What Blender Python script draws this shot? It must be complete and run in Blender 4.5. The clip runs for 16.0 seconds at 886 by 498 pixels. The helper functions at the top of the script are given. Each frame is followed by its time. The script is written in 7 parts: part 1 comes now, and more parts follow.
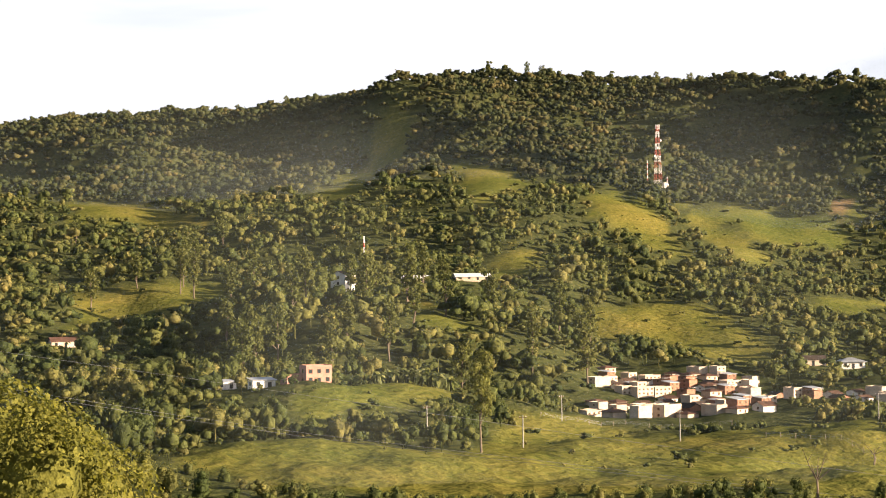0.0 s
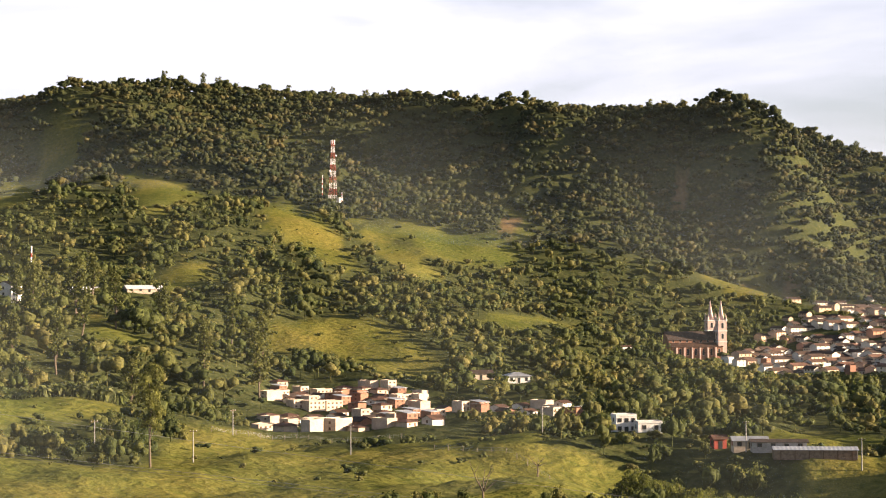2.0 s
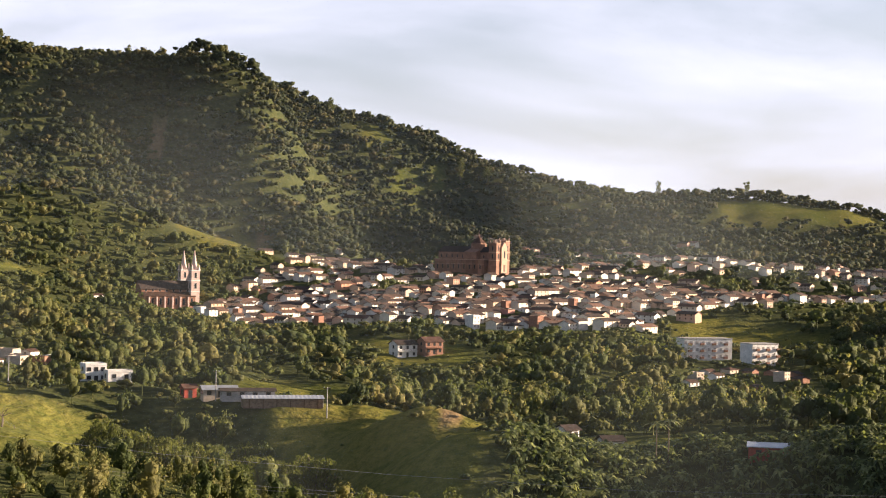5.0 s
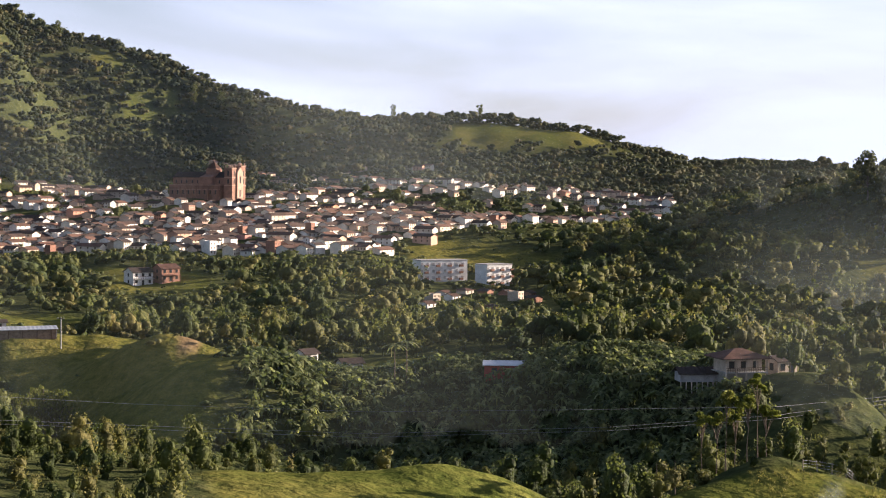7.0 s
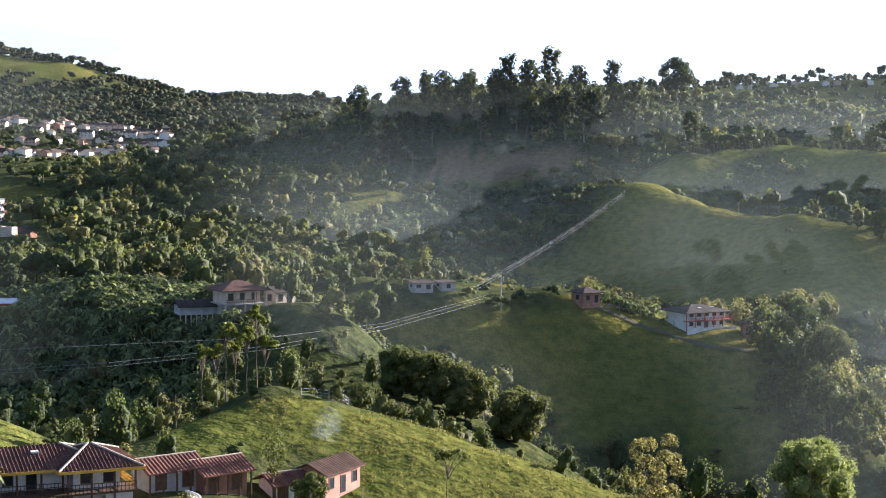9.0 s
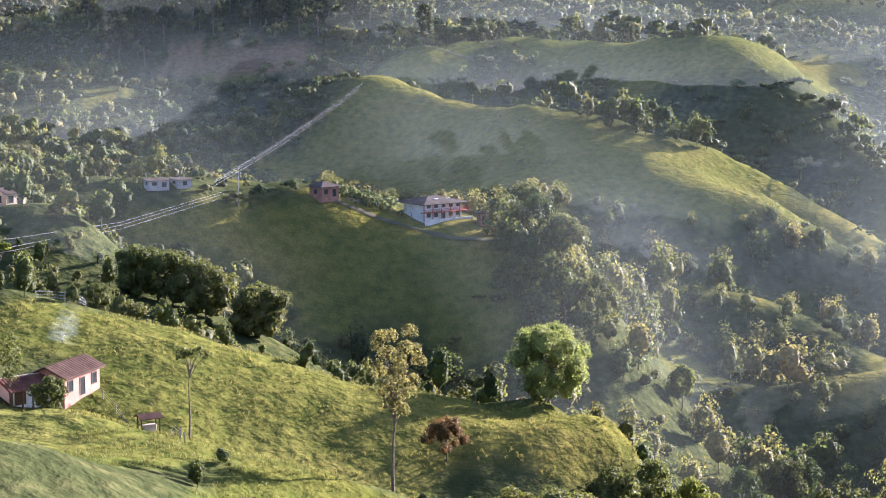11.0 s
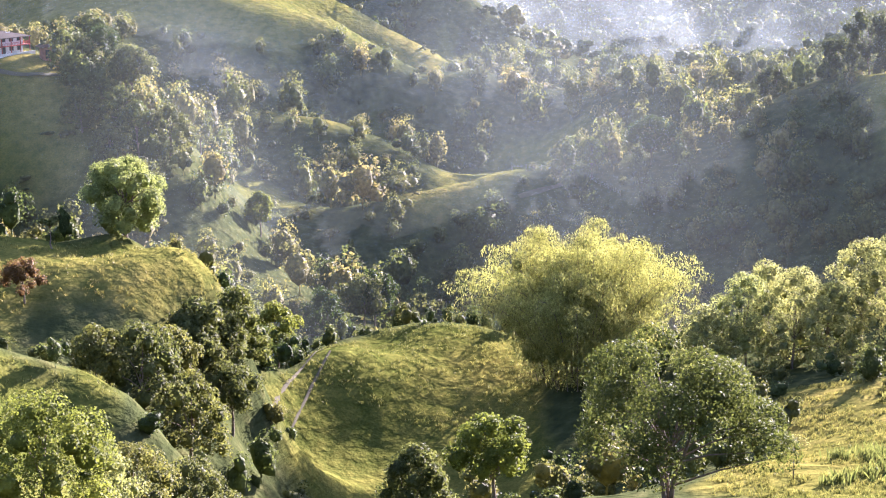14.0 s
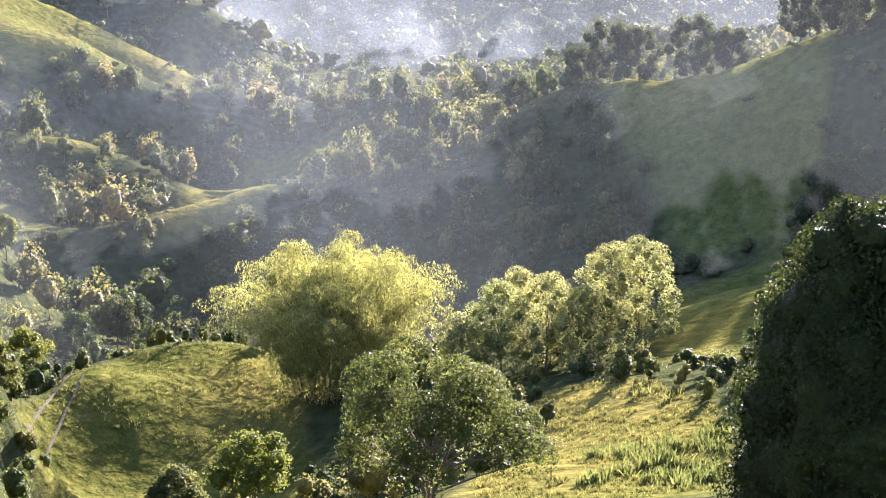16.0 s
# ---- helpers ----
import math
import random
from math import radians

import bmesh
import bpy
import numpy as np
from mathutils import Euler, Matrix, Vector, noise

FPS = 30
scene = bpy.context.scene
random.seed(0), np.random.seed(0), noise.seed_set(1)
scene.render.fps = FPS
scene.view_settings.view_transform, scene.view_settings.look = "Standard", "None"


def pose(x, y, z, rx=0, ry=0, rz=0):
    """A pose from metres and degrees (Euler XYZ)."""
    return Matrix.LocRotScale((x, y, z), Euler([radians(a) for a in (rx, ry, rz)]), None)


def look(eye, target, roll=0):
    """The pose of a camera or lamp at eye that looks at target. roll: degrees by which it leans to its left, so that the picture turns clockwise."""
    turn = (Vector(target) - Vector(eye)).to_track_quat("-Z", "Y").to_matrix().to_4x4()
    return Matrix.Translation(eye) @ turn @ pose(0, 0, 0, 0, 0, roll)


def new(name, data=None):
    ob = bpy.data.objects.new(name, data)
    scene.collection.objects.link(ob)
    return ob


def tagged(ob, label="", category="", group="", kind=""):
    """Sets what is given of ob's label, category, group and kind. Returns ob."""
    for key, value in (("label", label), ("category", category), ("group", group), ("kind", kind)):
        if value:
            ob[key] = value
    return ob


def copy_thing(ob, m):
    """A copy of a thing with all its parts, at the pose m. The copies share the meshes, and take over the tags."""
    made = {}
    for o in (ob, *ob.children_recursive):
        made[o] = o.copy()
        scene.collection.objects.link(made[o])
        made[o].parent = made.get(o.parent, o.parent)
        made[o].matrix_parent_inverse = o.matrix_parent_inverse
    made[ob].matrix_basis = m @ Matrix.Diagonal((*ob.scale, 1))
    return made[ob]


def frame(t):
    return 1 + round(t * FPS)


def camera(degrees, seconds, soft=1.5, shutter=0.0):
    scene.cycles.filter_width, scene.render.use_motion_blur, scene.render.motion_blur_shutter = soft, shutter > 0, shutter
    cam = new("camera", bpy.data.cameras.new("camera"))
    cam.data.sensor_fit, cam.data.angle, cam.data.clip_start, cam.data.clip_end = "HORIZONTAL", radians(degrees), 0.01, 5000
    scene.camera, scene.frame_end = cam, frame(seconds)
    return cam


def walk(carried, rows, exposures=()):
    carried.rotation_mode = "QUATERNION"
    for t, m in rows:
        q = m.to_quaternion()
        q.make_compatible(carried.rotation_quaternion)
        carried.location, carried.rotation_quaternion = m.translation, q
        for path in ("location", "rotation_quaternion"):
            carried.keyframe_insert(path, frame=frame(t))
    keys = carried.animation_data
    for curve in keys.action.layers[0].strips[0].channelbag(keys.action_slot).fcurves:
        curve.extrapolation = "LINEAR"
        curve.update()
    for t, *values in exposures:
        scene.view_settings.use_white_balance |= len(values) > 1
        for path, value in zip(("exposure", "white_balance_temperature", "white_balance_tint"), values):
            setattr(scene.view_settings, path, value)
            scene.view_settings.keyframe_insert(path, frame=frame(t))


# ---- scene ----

# camera and its turn
cam = camera(29.04, 16.0, 1.1)


def part_of_turn(bearing, pitch, roll):
    """The camera on its stand, turned to a bearing (degrees clockwise from north) and tilted."""
    b, p = radians(bearing), radians(pitch)
    return look((0, 0, 0), (math.sin(b) * math.cos(p), math.cos(b) * math.cos(p), math.sin(p)), roll)


WALK = [
    (0.0, part_of_turn(-0.00, 1.37, -0.67)),
    (0.5, part_of_turn(2.34, 1.31, -0.74)),
    (1.0, part_of_turn(4.47, 1.32, -1.08)),
    (1.5, part_of_turn(7.16, 1.56, -0.77)),
    (2.0, part_of_turn(10.89, 1.76, -0.06)),
    (2.5, part_of_turn(13.45, 1.76, -0.04)),
    (3.0, part_of_turn(15.43, 1.51, -0.50)),
    (3.5, part_of_turn(19.02, 0.98, -0.37)),
    (4.0, part_of_turn(21.43, 0.69, 0.48)),
    (4.5, part_of_turn(24.74, 0.64, 0.95)),
    (4.7, part_of_turn(26.44, 0.54, 1.10)),
    (6.8, part_of_turn(35.34, -1.92, 0.46)),
    (7.0, part_of_turn(37.20, -2.16, 0.49)),
    (7.5, part_of_turn(41.46, -3.26, 0.57)),
    (8.0, part_of_turn(45.77, -3.79, 0.69)),
    (8.2, part_of_turn(47.92, -6.11, 0.35)),
    (8.5, part_of_turn(49.35, -5.72, 0.36)),
    (9.0, part_of_turn(53.93, -4.22, 0.73)),
    (9.5, part_of_turn(57.40, -4.27, 0.67)),
    (9.7, part_of_turn(58.52, -5.16, 0.83)),
    (11.8, part_of_turn(65.14, -8.39, -0.63)),
    (12.0, part_of_turn(66.09, -8.71, -0.78)),
    (12.5, part_of_turn(68.91, -9.90, -0.45)),
    (13.0, part_of_turn(71.10, -11.04, -0.75)),
    (13.3, part_of_turn(72.69, -12.17, -0.56)),
    (13.5, part_of_turn(73.84, -12.79, -0.81)),
    (14.0, part_of_turn(77.15, -13.42, -0.18)),
    (14.5, part_of_turn(80.34, -12.85, -0.11)),
    (15.0, part_of_turn(82.17, -13.03, -0.02)),
    (15.5, part_of_turn(83.65, -13.04, -0.08)),
    (16.0, part_of_turn(85.60, -13.00, -0.23)),
]
walk(cam, WALK, exposures=[(0, 2.06, 6550, 18), (2, 1.94, 6500, 21), (4.5, 1.88, 6250, 22), (7, 1.82, 5650, 23), (8.5, 2.3, 5050, 19), (9.5, 2.47, 4980, 20), (12, 3.23, 4900, 34), (14, 3.39, 4970, 35), (16, 3.37, 5000, 34)])

# light: a low sun behind thin haze, and the open sky
SUN_BEARING, SUN_HEIGHT = 106, 13
world = bpy.data.worlds.new("sky")
scene.world = world
world.use_nodes = True
wn = world.node_tree.nodes
sky = wn.new("ShaderNodeTexSky")
sky.sky_type, sky.sun_disc = "NISHITA", False
sky.sun_elevation, sky.sun_rotation = radians(SUN_HEIGHT), radians(SUN_BEARING)
sky.air_density, sky.dust_density = 1.0, 2.0
wl = world.node_tree.links
aim = wn.new("ShaderNodeTexCoord")
flat = wn.new("ShaderNodeMapping")
flat.inputs["Scale"].default_value = (1.0, 1.0, 4.5)
wl.new(aim.outputs["Generated"], flat.inputs["Vector"])
streaks = wn.new("ShaderNodeTexNoise")
streaks.inputs["Scale"].default_value, streaks.inputs["Detail"].default_value, streaks.inputs["Distortion"].default_value = 2.6, 7, 0.4
wl.new(flat.outputs[0], streaks.inputs["Vector"])
cover = wn.new("ShaderNodeValToRGB")
cover.color_ramp.elements[0].position, cover.color_ramp.elements[0].color = 0.34, (0.35, 0.35, 0.35, 1)
cover.color_ramp.elements[1].position, cover.color_ramp.elements[1].color = 0.54, (0.97, 0.97, 0.97, 1)
wl.new(streaks.outputs["Fac"], cover.inputs[0])
veil = wn.new("ShaderNodeMix")
veil.data_type = "RGBA"
veil.inputs[7].default_value = (6.2, 6.5, 6.9, 1)
# full veil over the horizon the camera sees, thinned overhead to deepen the shade
up = wn.new("ShaderNodeSeparateXYZ")
wl.new(aim.outputs["Generated"], up.inputs[0])
thin = wn.new("ShaderNodeMapRange")
thin.inputs[1].default_value, thin.inputs[2].default_value, thin.inputs[3].default_value, thin.inputs[4].default_value = 0.17, 0.4, 1.0, 0.06
wl.new(up.outputs["Z"], thin.inputs[0])
both = wn.new("ShaderNodeMath")
both.operation = "MULTIPLY"
wl.new(cover.outputs[0], both.inputs[0])
wl.new(thin.outputs[0], both.inputs[1])
# dimmed away from the sun, outside the view, so shaded slopes get less fill
sunward = wn.new("ShaderNodeVectorMath")
sunward.operation = "DOT_PRODUCT"
sunward.inputs[1].default_value = (math.sin(radians(SUN_BEARING)), math.cos(radians(SUN_BEARING)), 0.0)
wl.new(aim.outputs["Generated"], sunward.inputs[0])
away = wn.new("ShaderNodeMapRange")
away.inputs[1].default_value, away.inputs[2].default_value, away.inputs[3].default_value, away.inputs[4].default_value = -0.95, -0.5, 0.15, 1.0
wl.new(sunward.outputs["Value"], away.inputs[0])
glow = wn.new("ShaderNodeMath")
glow.operation = "MULTIPLY"
wl.new(both.outputs[0], glow.inputs[0])
wl.new(away.outputs[0], glow.inputs[1])
wl.new(glow.outputs[0], veil.inputs[0])
wl.new(sky.outputs[0], veil.inputs[6])
wl.new(veil.outputs[2], wn["Background"].inputs[0])
wn["Background"].inputs[1].default_value = 0.045
sun = new("sun", bpy.data.lights.new("sun", "SUN"))
sun.data.energy, sun.data.angle, sun.data.color = 5.0, radians(0.6), (1.0, 0.82, 0.56)
sb, sh = radians(SUN_BEARING), radians(SUN_HEIGHT)
sun.matrix_world = look((math.sin(sb) * math.cos(sh) * 900, math.cos(sb) * math.cos(sh) * 900, math.sin(sh) * 900), (0, 0, 0))


def material(name, rough=0.9, metal=0.0, transmission=0.0):
    m = bpy.data.materials.new(name)
    m.use_nodes = True
    b = m.node_tree.nodes["Principled BSDF"]
    b.inputs["Roughness"].default_value = rough
    b.inputs["Metallic"].default_value = metal
    b.inputs["Transmission Weight"].default_value = transmission
    b.inputs["Specular IOR Level"].default_value = 0.3 if rough < 0.8 else 0.08
    return m, m.node_tree.nodes, m.node_tree.links, b


def ramp(nodes, links, source, stops):
    r = nodes.new("ShaderNodeValToRGB")
    e = r.color_ramp.elements
    while len(e) < len(stops):
        e.new(0.5)
    for el, (at, colour) in zip(e, stops):
        el.position, el.color = at, (*colour, 1)
    links.new(source, r.inputs[0])
    return r.outputs[0]


def noise_of(nodes, links, scale, detail=4.0, coords="Object", rough=0.55):
    c = nodes.new("ShaderNodeTexCoord")
    n = nodes.new("ShaderNodeTexNoise")
    n.inputs["Scale"].default_value, n.inputs["Detail"].default_value, n.inputs["Roughness"].default_value = scale, detail, rough
    links.new(c.outputs[coords], n.inputs["Vector"])
    return n.outputs["Fac"]


def mixed(nodes, links, fac, a, b, kind="MIX"):
    x = nodes.new("ShaderNodeMix")
    x.data_type, x.blend_type = "RGBA", kind
    for value, socket in ((fac, x.inputs[0]), (a, x.inputs[6]), (b, x.inputs[7])):
        if isinstance(value, (int, float)):
            socket.default_value = value
        elif isinstance(value, tuple):
            socket.default_value = (*value, 1)
        else:
            links.new(value, socket)
    return x.outputs[2]


def bumped(nodes, links, shader, height, strength, distance):
    b = nodes.new("ShaderNodeBump")
    b.inputs["Strength"].default_value, b.inputs["Distance"].default_value = strength, distance
    links.new(height, b.inputs["Height"])
    links.new(b.outputs[0], shader.inputs["Normal"])


def paint(name, colour, vary=0.25, scale=1.2, rough=0.85, metal=0.0, bump=0.0, spread=0.0):
    """A plain surface of one colour with stains at two scales; spread shifts it from thing to thing."""
    m, n, l, b = material(name, rough, metal)
    dark = tuple(c * (1 - vary) for c in colour)
    light = tuple(min(1, c * (1 + vary * 0.5)) for c in colour)
    big = ramp(n, l, noise_of(n, l, scale, 5), [(0.3, dark), (0.7, light)])
    fine = ramp(n, l, noise_of(n, l, scale * 9, 3), [(0.3, (0.82,) * 3), (0.65, (1.0,) * 3)])
    out = mixed(n, l, 1.0, big, fine, "MULTIPLY")
    if spread:
        o = n.new("ShaderNodeObjectInfo")
        out = mixed(n, l, 1.0, out, ramp(n, l, o.outputs["Random"], [(0.0, (1 - spread,) * 3), (1.0, (1.0,) * 3)]), "MULTIPLY")
    l.new(out, b.inputs["Base Color"])
    if bump:
        bumped(n, l, b, noise_of(n, l, scale * 6, 5), bump, 0.05)
    return m


def foliage(name, stops, translucent=0.35, island=True):
    """Leaves: a colour from clump to clump, light coming through them."""
    m, n, l, b = material(name, 0.7)
    b.inputs["Specular IOR Level"].default_value = 0.12
    at = n.new("ShaderNodeAttribute")
    at.attribute_name = "tint"
    colour = ramp(n, l, at.outputs["Fac"], stops)
    g = n.new("ShaderNodeNewGeometry")
    colour = mixed(n, l, 1.0, colour, ramp(n, l, g.outputs["Random Per Island"], [(0, (0.68, 0.72, 0.68)), (1, (1.3, 1.25, 1.12))]), "MULTIPLY")
    o = n.new("ShaderNodeObjectInfo")
    big = ramp(n, l, noise_of(n, l, 0.02, 3), [(0.3, (0.72, 0.78, 0.7)), (0.7, (1.15, 1.08, 0.95))])
    colour = mixed(n, l, 1.0, colour, big, "MULTIPLY")
    colour = mixed(n, l, 1.0, colour, ramp(n, l, o.outputs["Random"], [(0, (0.85, 0.9, 0.8)), (1, (1.1, 1.05, 1.0))]), "MULTIPLY")
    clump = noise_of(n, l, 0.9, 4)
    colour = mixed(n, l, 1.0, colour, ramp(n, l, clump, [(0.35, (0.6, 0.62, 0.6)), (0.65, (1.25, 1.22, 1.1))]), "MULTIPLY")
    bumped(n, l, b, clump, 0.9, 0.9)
    l.new(colour, b.inputs["Base Color"])
    t = n.new("ShaderNodeBsdfTranslucent")
    l.new(mixed(n, l, 1.0, colour, (1.35, 1.38, 1.0), "MULTIPLY"), t.inputs["Color"])
    s = n.new("ShaderNodeMixShader")
    s.inputs[0].default_value = translucent
    l.new(b.outputs[0], s.inputs[1])
    l.new(t.outputs[0], s.inputs[2])
    l.new(s.outputs[0], n["Material Output"].inputs["Surface"])
    return m


def grass_ground():
    """Pasture where it is open, rough scrub and litter under the woods; the land use is stored on the ground."""
    m, n, l, b = material("pasture_grass", 0.95)
    b.inputs["Specular IOR Level"].default_value = 0.0
    at = n.new("ShaderNodeAttribute")
    at.attribute_name = "open_grass"
    big = noise_of(n, l, 0.02, 6)
    mid = noise_of(n, l, 0.35, 5)
    fine = noise_of(n, l, 2.2, 4)
    open_grass = ramp(n, l, big, [(0.3, (0.086, 0.096, 0.024)), (0.5, (0.132, 0.13, 0.036)), (0.7, (0.18, 0.16, 0.052))])
    open_grass = mixed(n, l, 1.0, open_grass, ramp(n, l, mid, [(0.3, (0.6, 0.68, 0.6)), (0.62, (1.1, 1.05, 1.0))]), "MULTIPLY")
    open_grass = mixed(n, l, 1.0, open_grass, ramp(n, l, fine, [(0.35, (0.7, 0.75, 0.7)), (0.65, (1.1, 1.08, 1.0))]), "MULTIPLY")
    open_grass = mixed(n, l, 1.0, open_grass, ramp(n, l, noise_of(n, l, 0.006, 4), [(0.35, (0.8, 0.9, 0.85)), (0.65, (1.12, 1.0, 0.9))]), "MULTIPLY")
    scrub = ramp(n, l, mid, [(0.3, (0.03, 0.037, 0.015)), (0.5, (0.047, 0.054, 0.02)), (0.7, (0.078, 0.078, 0.031))])
    land_use = mixed(n, l, at.outputs["Fac"], scrub, open_grass)
    bare = n.new("ShaderNodeAttribute")
    bare.attribute_name = "bare_soil"
    earth = ramp(n, l, mid, [(0.3, (0.13, 0.085, 0.04)), (0.7, (0.22, 0.15, 0.075))])
    l.new(mixed(n, l, bare.outputs["Fac"], land_use, earth), b.inputs["Base Color"])
    # cattle steps: narrow level treads along the slope
    c, squash, wave = n.new("ShaderNodeTexCoord"), n.new("ShaderNodeMapping"), n.new("ShaderNodeTexNoise")
    squash.inputs["Scale"].default_value = (0.2, 0.2, 1.0)
    wave.inputs["Scale"].default_value, wave.inputs["Detail"].default_value = 1.0, 5
    l.new(c.outputs["Object"], squash.inputs["Vector"])
    l.new(squash.outputs[0], wave.inputs["Vector"])
    add = n.new("ShaderNodeMath")
    add.operation = "ADD"
    l.new(wave.outputs["Fac"], add.inputs[0])
    l.new(mid, add.inputs[1])
    bumped(n, l, b, add.outputs[0], 0.9, 0.9)
    return m


GRASS = grass_ground()
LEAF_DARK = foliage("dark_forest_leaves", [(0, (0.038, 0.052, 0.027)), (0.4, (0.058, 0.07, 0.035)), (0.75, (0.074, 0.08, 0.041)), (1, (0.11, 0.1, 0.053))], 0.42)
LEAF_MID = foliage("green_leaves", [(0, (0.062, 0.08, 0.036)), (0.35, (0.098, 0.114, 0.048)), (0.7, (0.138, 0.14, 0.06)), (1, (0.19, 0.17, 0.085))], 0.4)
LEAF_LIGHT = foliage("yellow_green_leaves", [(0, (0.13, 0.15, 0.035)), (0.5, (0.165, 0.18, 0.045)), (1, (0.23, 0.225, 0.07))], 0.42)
BARK = paint("bark", (0.16, 0.125, 0.09), 0.4, 2.0, 0.95, bump=0.5)


# the land: heights follow ridge, terrace and valley lines fitted to the camera's view
LINES = {}


def line(name, *points):
    """A ridge, terrace or valley line of the land: bearing in degrees clockwise from north, distance, height."""
    LINES[name] = points


line("near_hill_foot", (-16.3, 240, -36.1), (-5.5, 260, -39.4), (5.8, 250, -36.8), (14.4, 240, -34.8))
line("front_pasture", (-14.6, 340, -33.3), (-8.2, 370, -33.9), (-3.5, 380, -33.3), (0.2, 370, -36.8), (4, 350, -39), (9.6, 350, -37.8), (14.4, 340, -35.3))
line("front_dip", (-14.6, 430, -36.6), (-6.4, 440, -38.1), (-1.7, 440, -38.5), (2.1, 430, -39.3), (7.7, 450, -40.6), (14.4, 450, -38.1))
line("house_terrace", (-11.9, 560, -32.3), (-7.6, 540, -30.3), (-4.3, 520, -29.4), (0.6, 530, -30.9))
line("wood_hill", (-14.5, 700, -26.2), (-10.9, 700, -22.6), (-4.3, 660, -16), (0.3, 690, -15.2), (4, 700, -25.1))
line("wood_gully", (-8.6, 660, -31), (-7.6, 720, -25))
line("wood_rib", (-5.2, 690, -11.5), (-5.6, 780, -6))
line("village_front", (3.1, 600, -44.1), (5.3, 590, -44.9), (9.6, 580, -42.9), (14.4, 590, -40.6))
line("village_meadow", (3.6, 505, -42.6), (7.7, 512, -43.3), (12.3, 520, -42.9))
line("village_back", (5.2, 700, -36.2), (8.7, 720, -34.5), (12.3, 720, -36.9), (14.4, 720, -38.1))
line("east_pasture", (5.2, 820, -24.2), (8.2, 900, -10.8), (11.5, 920, -16), (14.5, 900, -27.5))
line("wood_crest", (-15.4, 950, 1.1), (-10.9, 930, -5.9), (-6.9, 900, -6.6), (-3.3, 860, -1.6), (1, 880, 0.1), (3.1, 950, 7), (5.9, 960, -2.9))
line("side_valley", (-15.4, 1050, 12.8), (-11.8, 1050, 15.7), (-7.2, 1030, 11.2), (-4.2, 1050, 17.9))
line("west_pasture", (-15.4, 1300, 73.9), (-13.1, 1300, 69.8), (-10, 1270, 61.9), (-8, 1200, 46.5))
line("mid_spur", (-3.8, 1250, 64.3), (-1.6, 1200, 65.2), (1.7, 1250, 75.4), (4.3, 1320, 78.7), (7.2, 1350, 75.7), (10.6, 1300, 49.4), (13, 1280, 35.2))
line("west_fold", (-15.4, 1560, 88.1), (-10.9, 1560, 85.9), (-6.3, 1500, 70), (-4.4, 1480, 72))
line("west_gully", (-6.2, 1680, 112), (-4.6, 1680, 130))
line("strip_ridge", (-3.8, 1420, 101), (-2.2, 1690, 174.1), (0.2, 1560, 130.8))
line("strip_east", (-0.5, 1600, 128), (-1.2, 1480, 108))
line("west_crest", (-15.6, 2050, 185.1), (-11.3, 2000, 196.9), (-7.2, 1980, 202), (-4.6, 1960, 206.3), (-2.5, 1900, 215.2))
line("main_crest", (-0.4, 1900, 224), (2.3, 1880, 231), (4.2, 1880, 222.3), (6.4, 1880, 214.4), (8.5, 1880, 218.8), (11.6, 1880, 209.2), (14.6, 1880, 196.4))
line("ravine", (5.1, 1520, 115.4), (7.9, 1620, 137.3), (11.6, 1560, 124.5))
line("main_crest_east", (15.9, 1880, 198.4), (18.6, 1850, 194.8), (21.8, 1830, 179.7), (25, 1780, 132.1), (27, 1760, 103.6), (29.6, 1750, 78.9), (32.3, 1750, 66.2))
line("mountain_face", (9.9, 1480, 94.7), (17.4, 1520, 97.2), (23.1, 1560, 83.1), (27.8, 1640, 48.2))
line("mountain_foot", (13.3, 1350, 55.5), (16.3, 1330, 41.2), (20.8, 1400, 19.6), (24, 1560, 9.9), (28.7, 1700, 19.2), (32.3, 1700, 18.2))
line("church_terrace", (9.9, 1000, -1.3), (14.8, 1050, -15.8), (17, 1080, -30.8), (19.3, 1100, -36.7), (22.1, 1080, -34.9), (23.1, 1300, -3.6))
line("valley_woods", (13.6, 750, -35.8), (17.4, 800, -41.3), (21.2, 800, -44.3), (24.9, 820, -45.5), (28.7, 800, -41.7))
line("barn_ridge", (16.5, 500, -39.9), (20.2, 480, -39.2), (24, 456, -38.3), (26.8, 408, -37), (29.5, 366, -35.6), (30.7, 385, -39.6))
line("barn_slope", (18.4, 440, -50), (22.2, 415, -57), (25, 388, -56), (28.8, 325, -50), (24, 432, -50))
line("barn_back", (24.9, 680, -49.8), (28.7, 660, -47.5), (32.5, 620, -49.7), (35.3, 580, -49.5))
line("town_front", (21.1, 980, -39), (24.9, 930, -40.5), (27.7, 930, -35), (30.6, 900, -38.9), (33.9, 900, -36.2), (38, 1050, -23.3))
line("cathedral_terrace", (24.9, 1250, -13.2), (29.5, 1230, -13.1), (35.2, 1250, -12.8), (38.9, 1300, -7.4))
line("town_back", (26.7, 1600, 11.5), (30.5, 1650, 14), (33.9, 1600, 9))
line("flats_terrace", (34.3, 800, -45.1), (37.3, 800, -45.2), (39.8, 810, -46))
line("knoll_crest", (31.8, 1850, 60.3), (35.4, 1950, 66.8), (38.4, 1900, 66), (41.2, 1850, 58.8), (43.1, 1900, 37.1))
line("knoll_foot", (31.8, 1700, 24.8), (35.6, 1500, -1.9), (41.3, 1600, -3.3), (44.1, 1700, -0))
line("far_town", (44.1, 2200, 13.6), (46.8, 2300, 16.9), (49.6, 2300, 16.1))
line("town_arm", (39.4, 1250, -23.6), (43.1, 1300, -19.4), (45, 1600, -5))
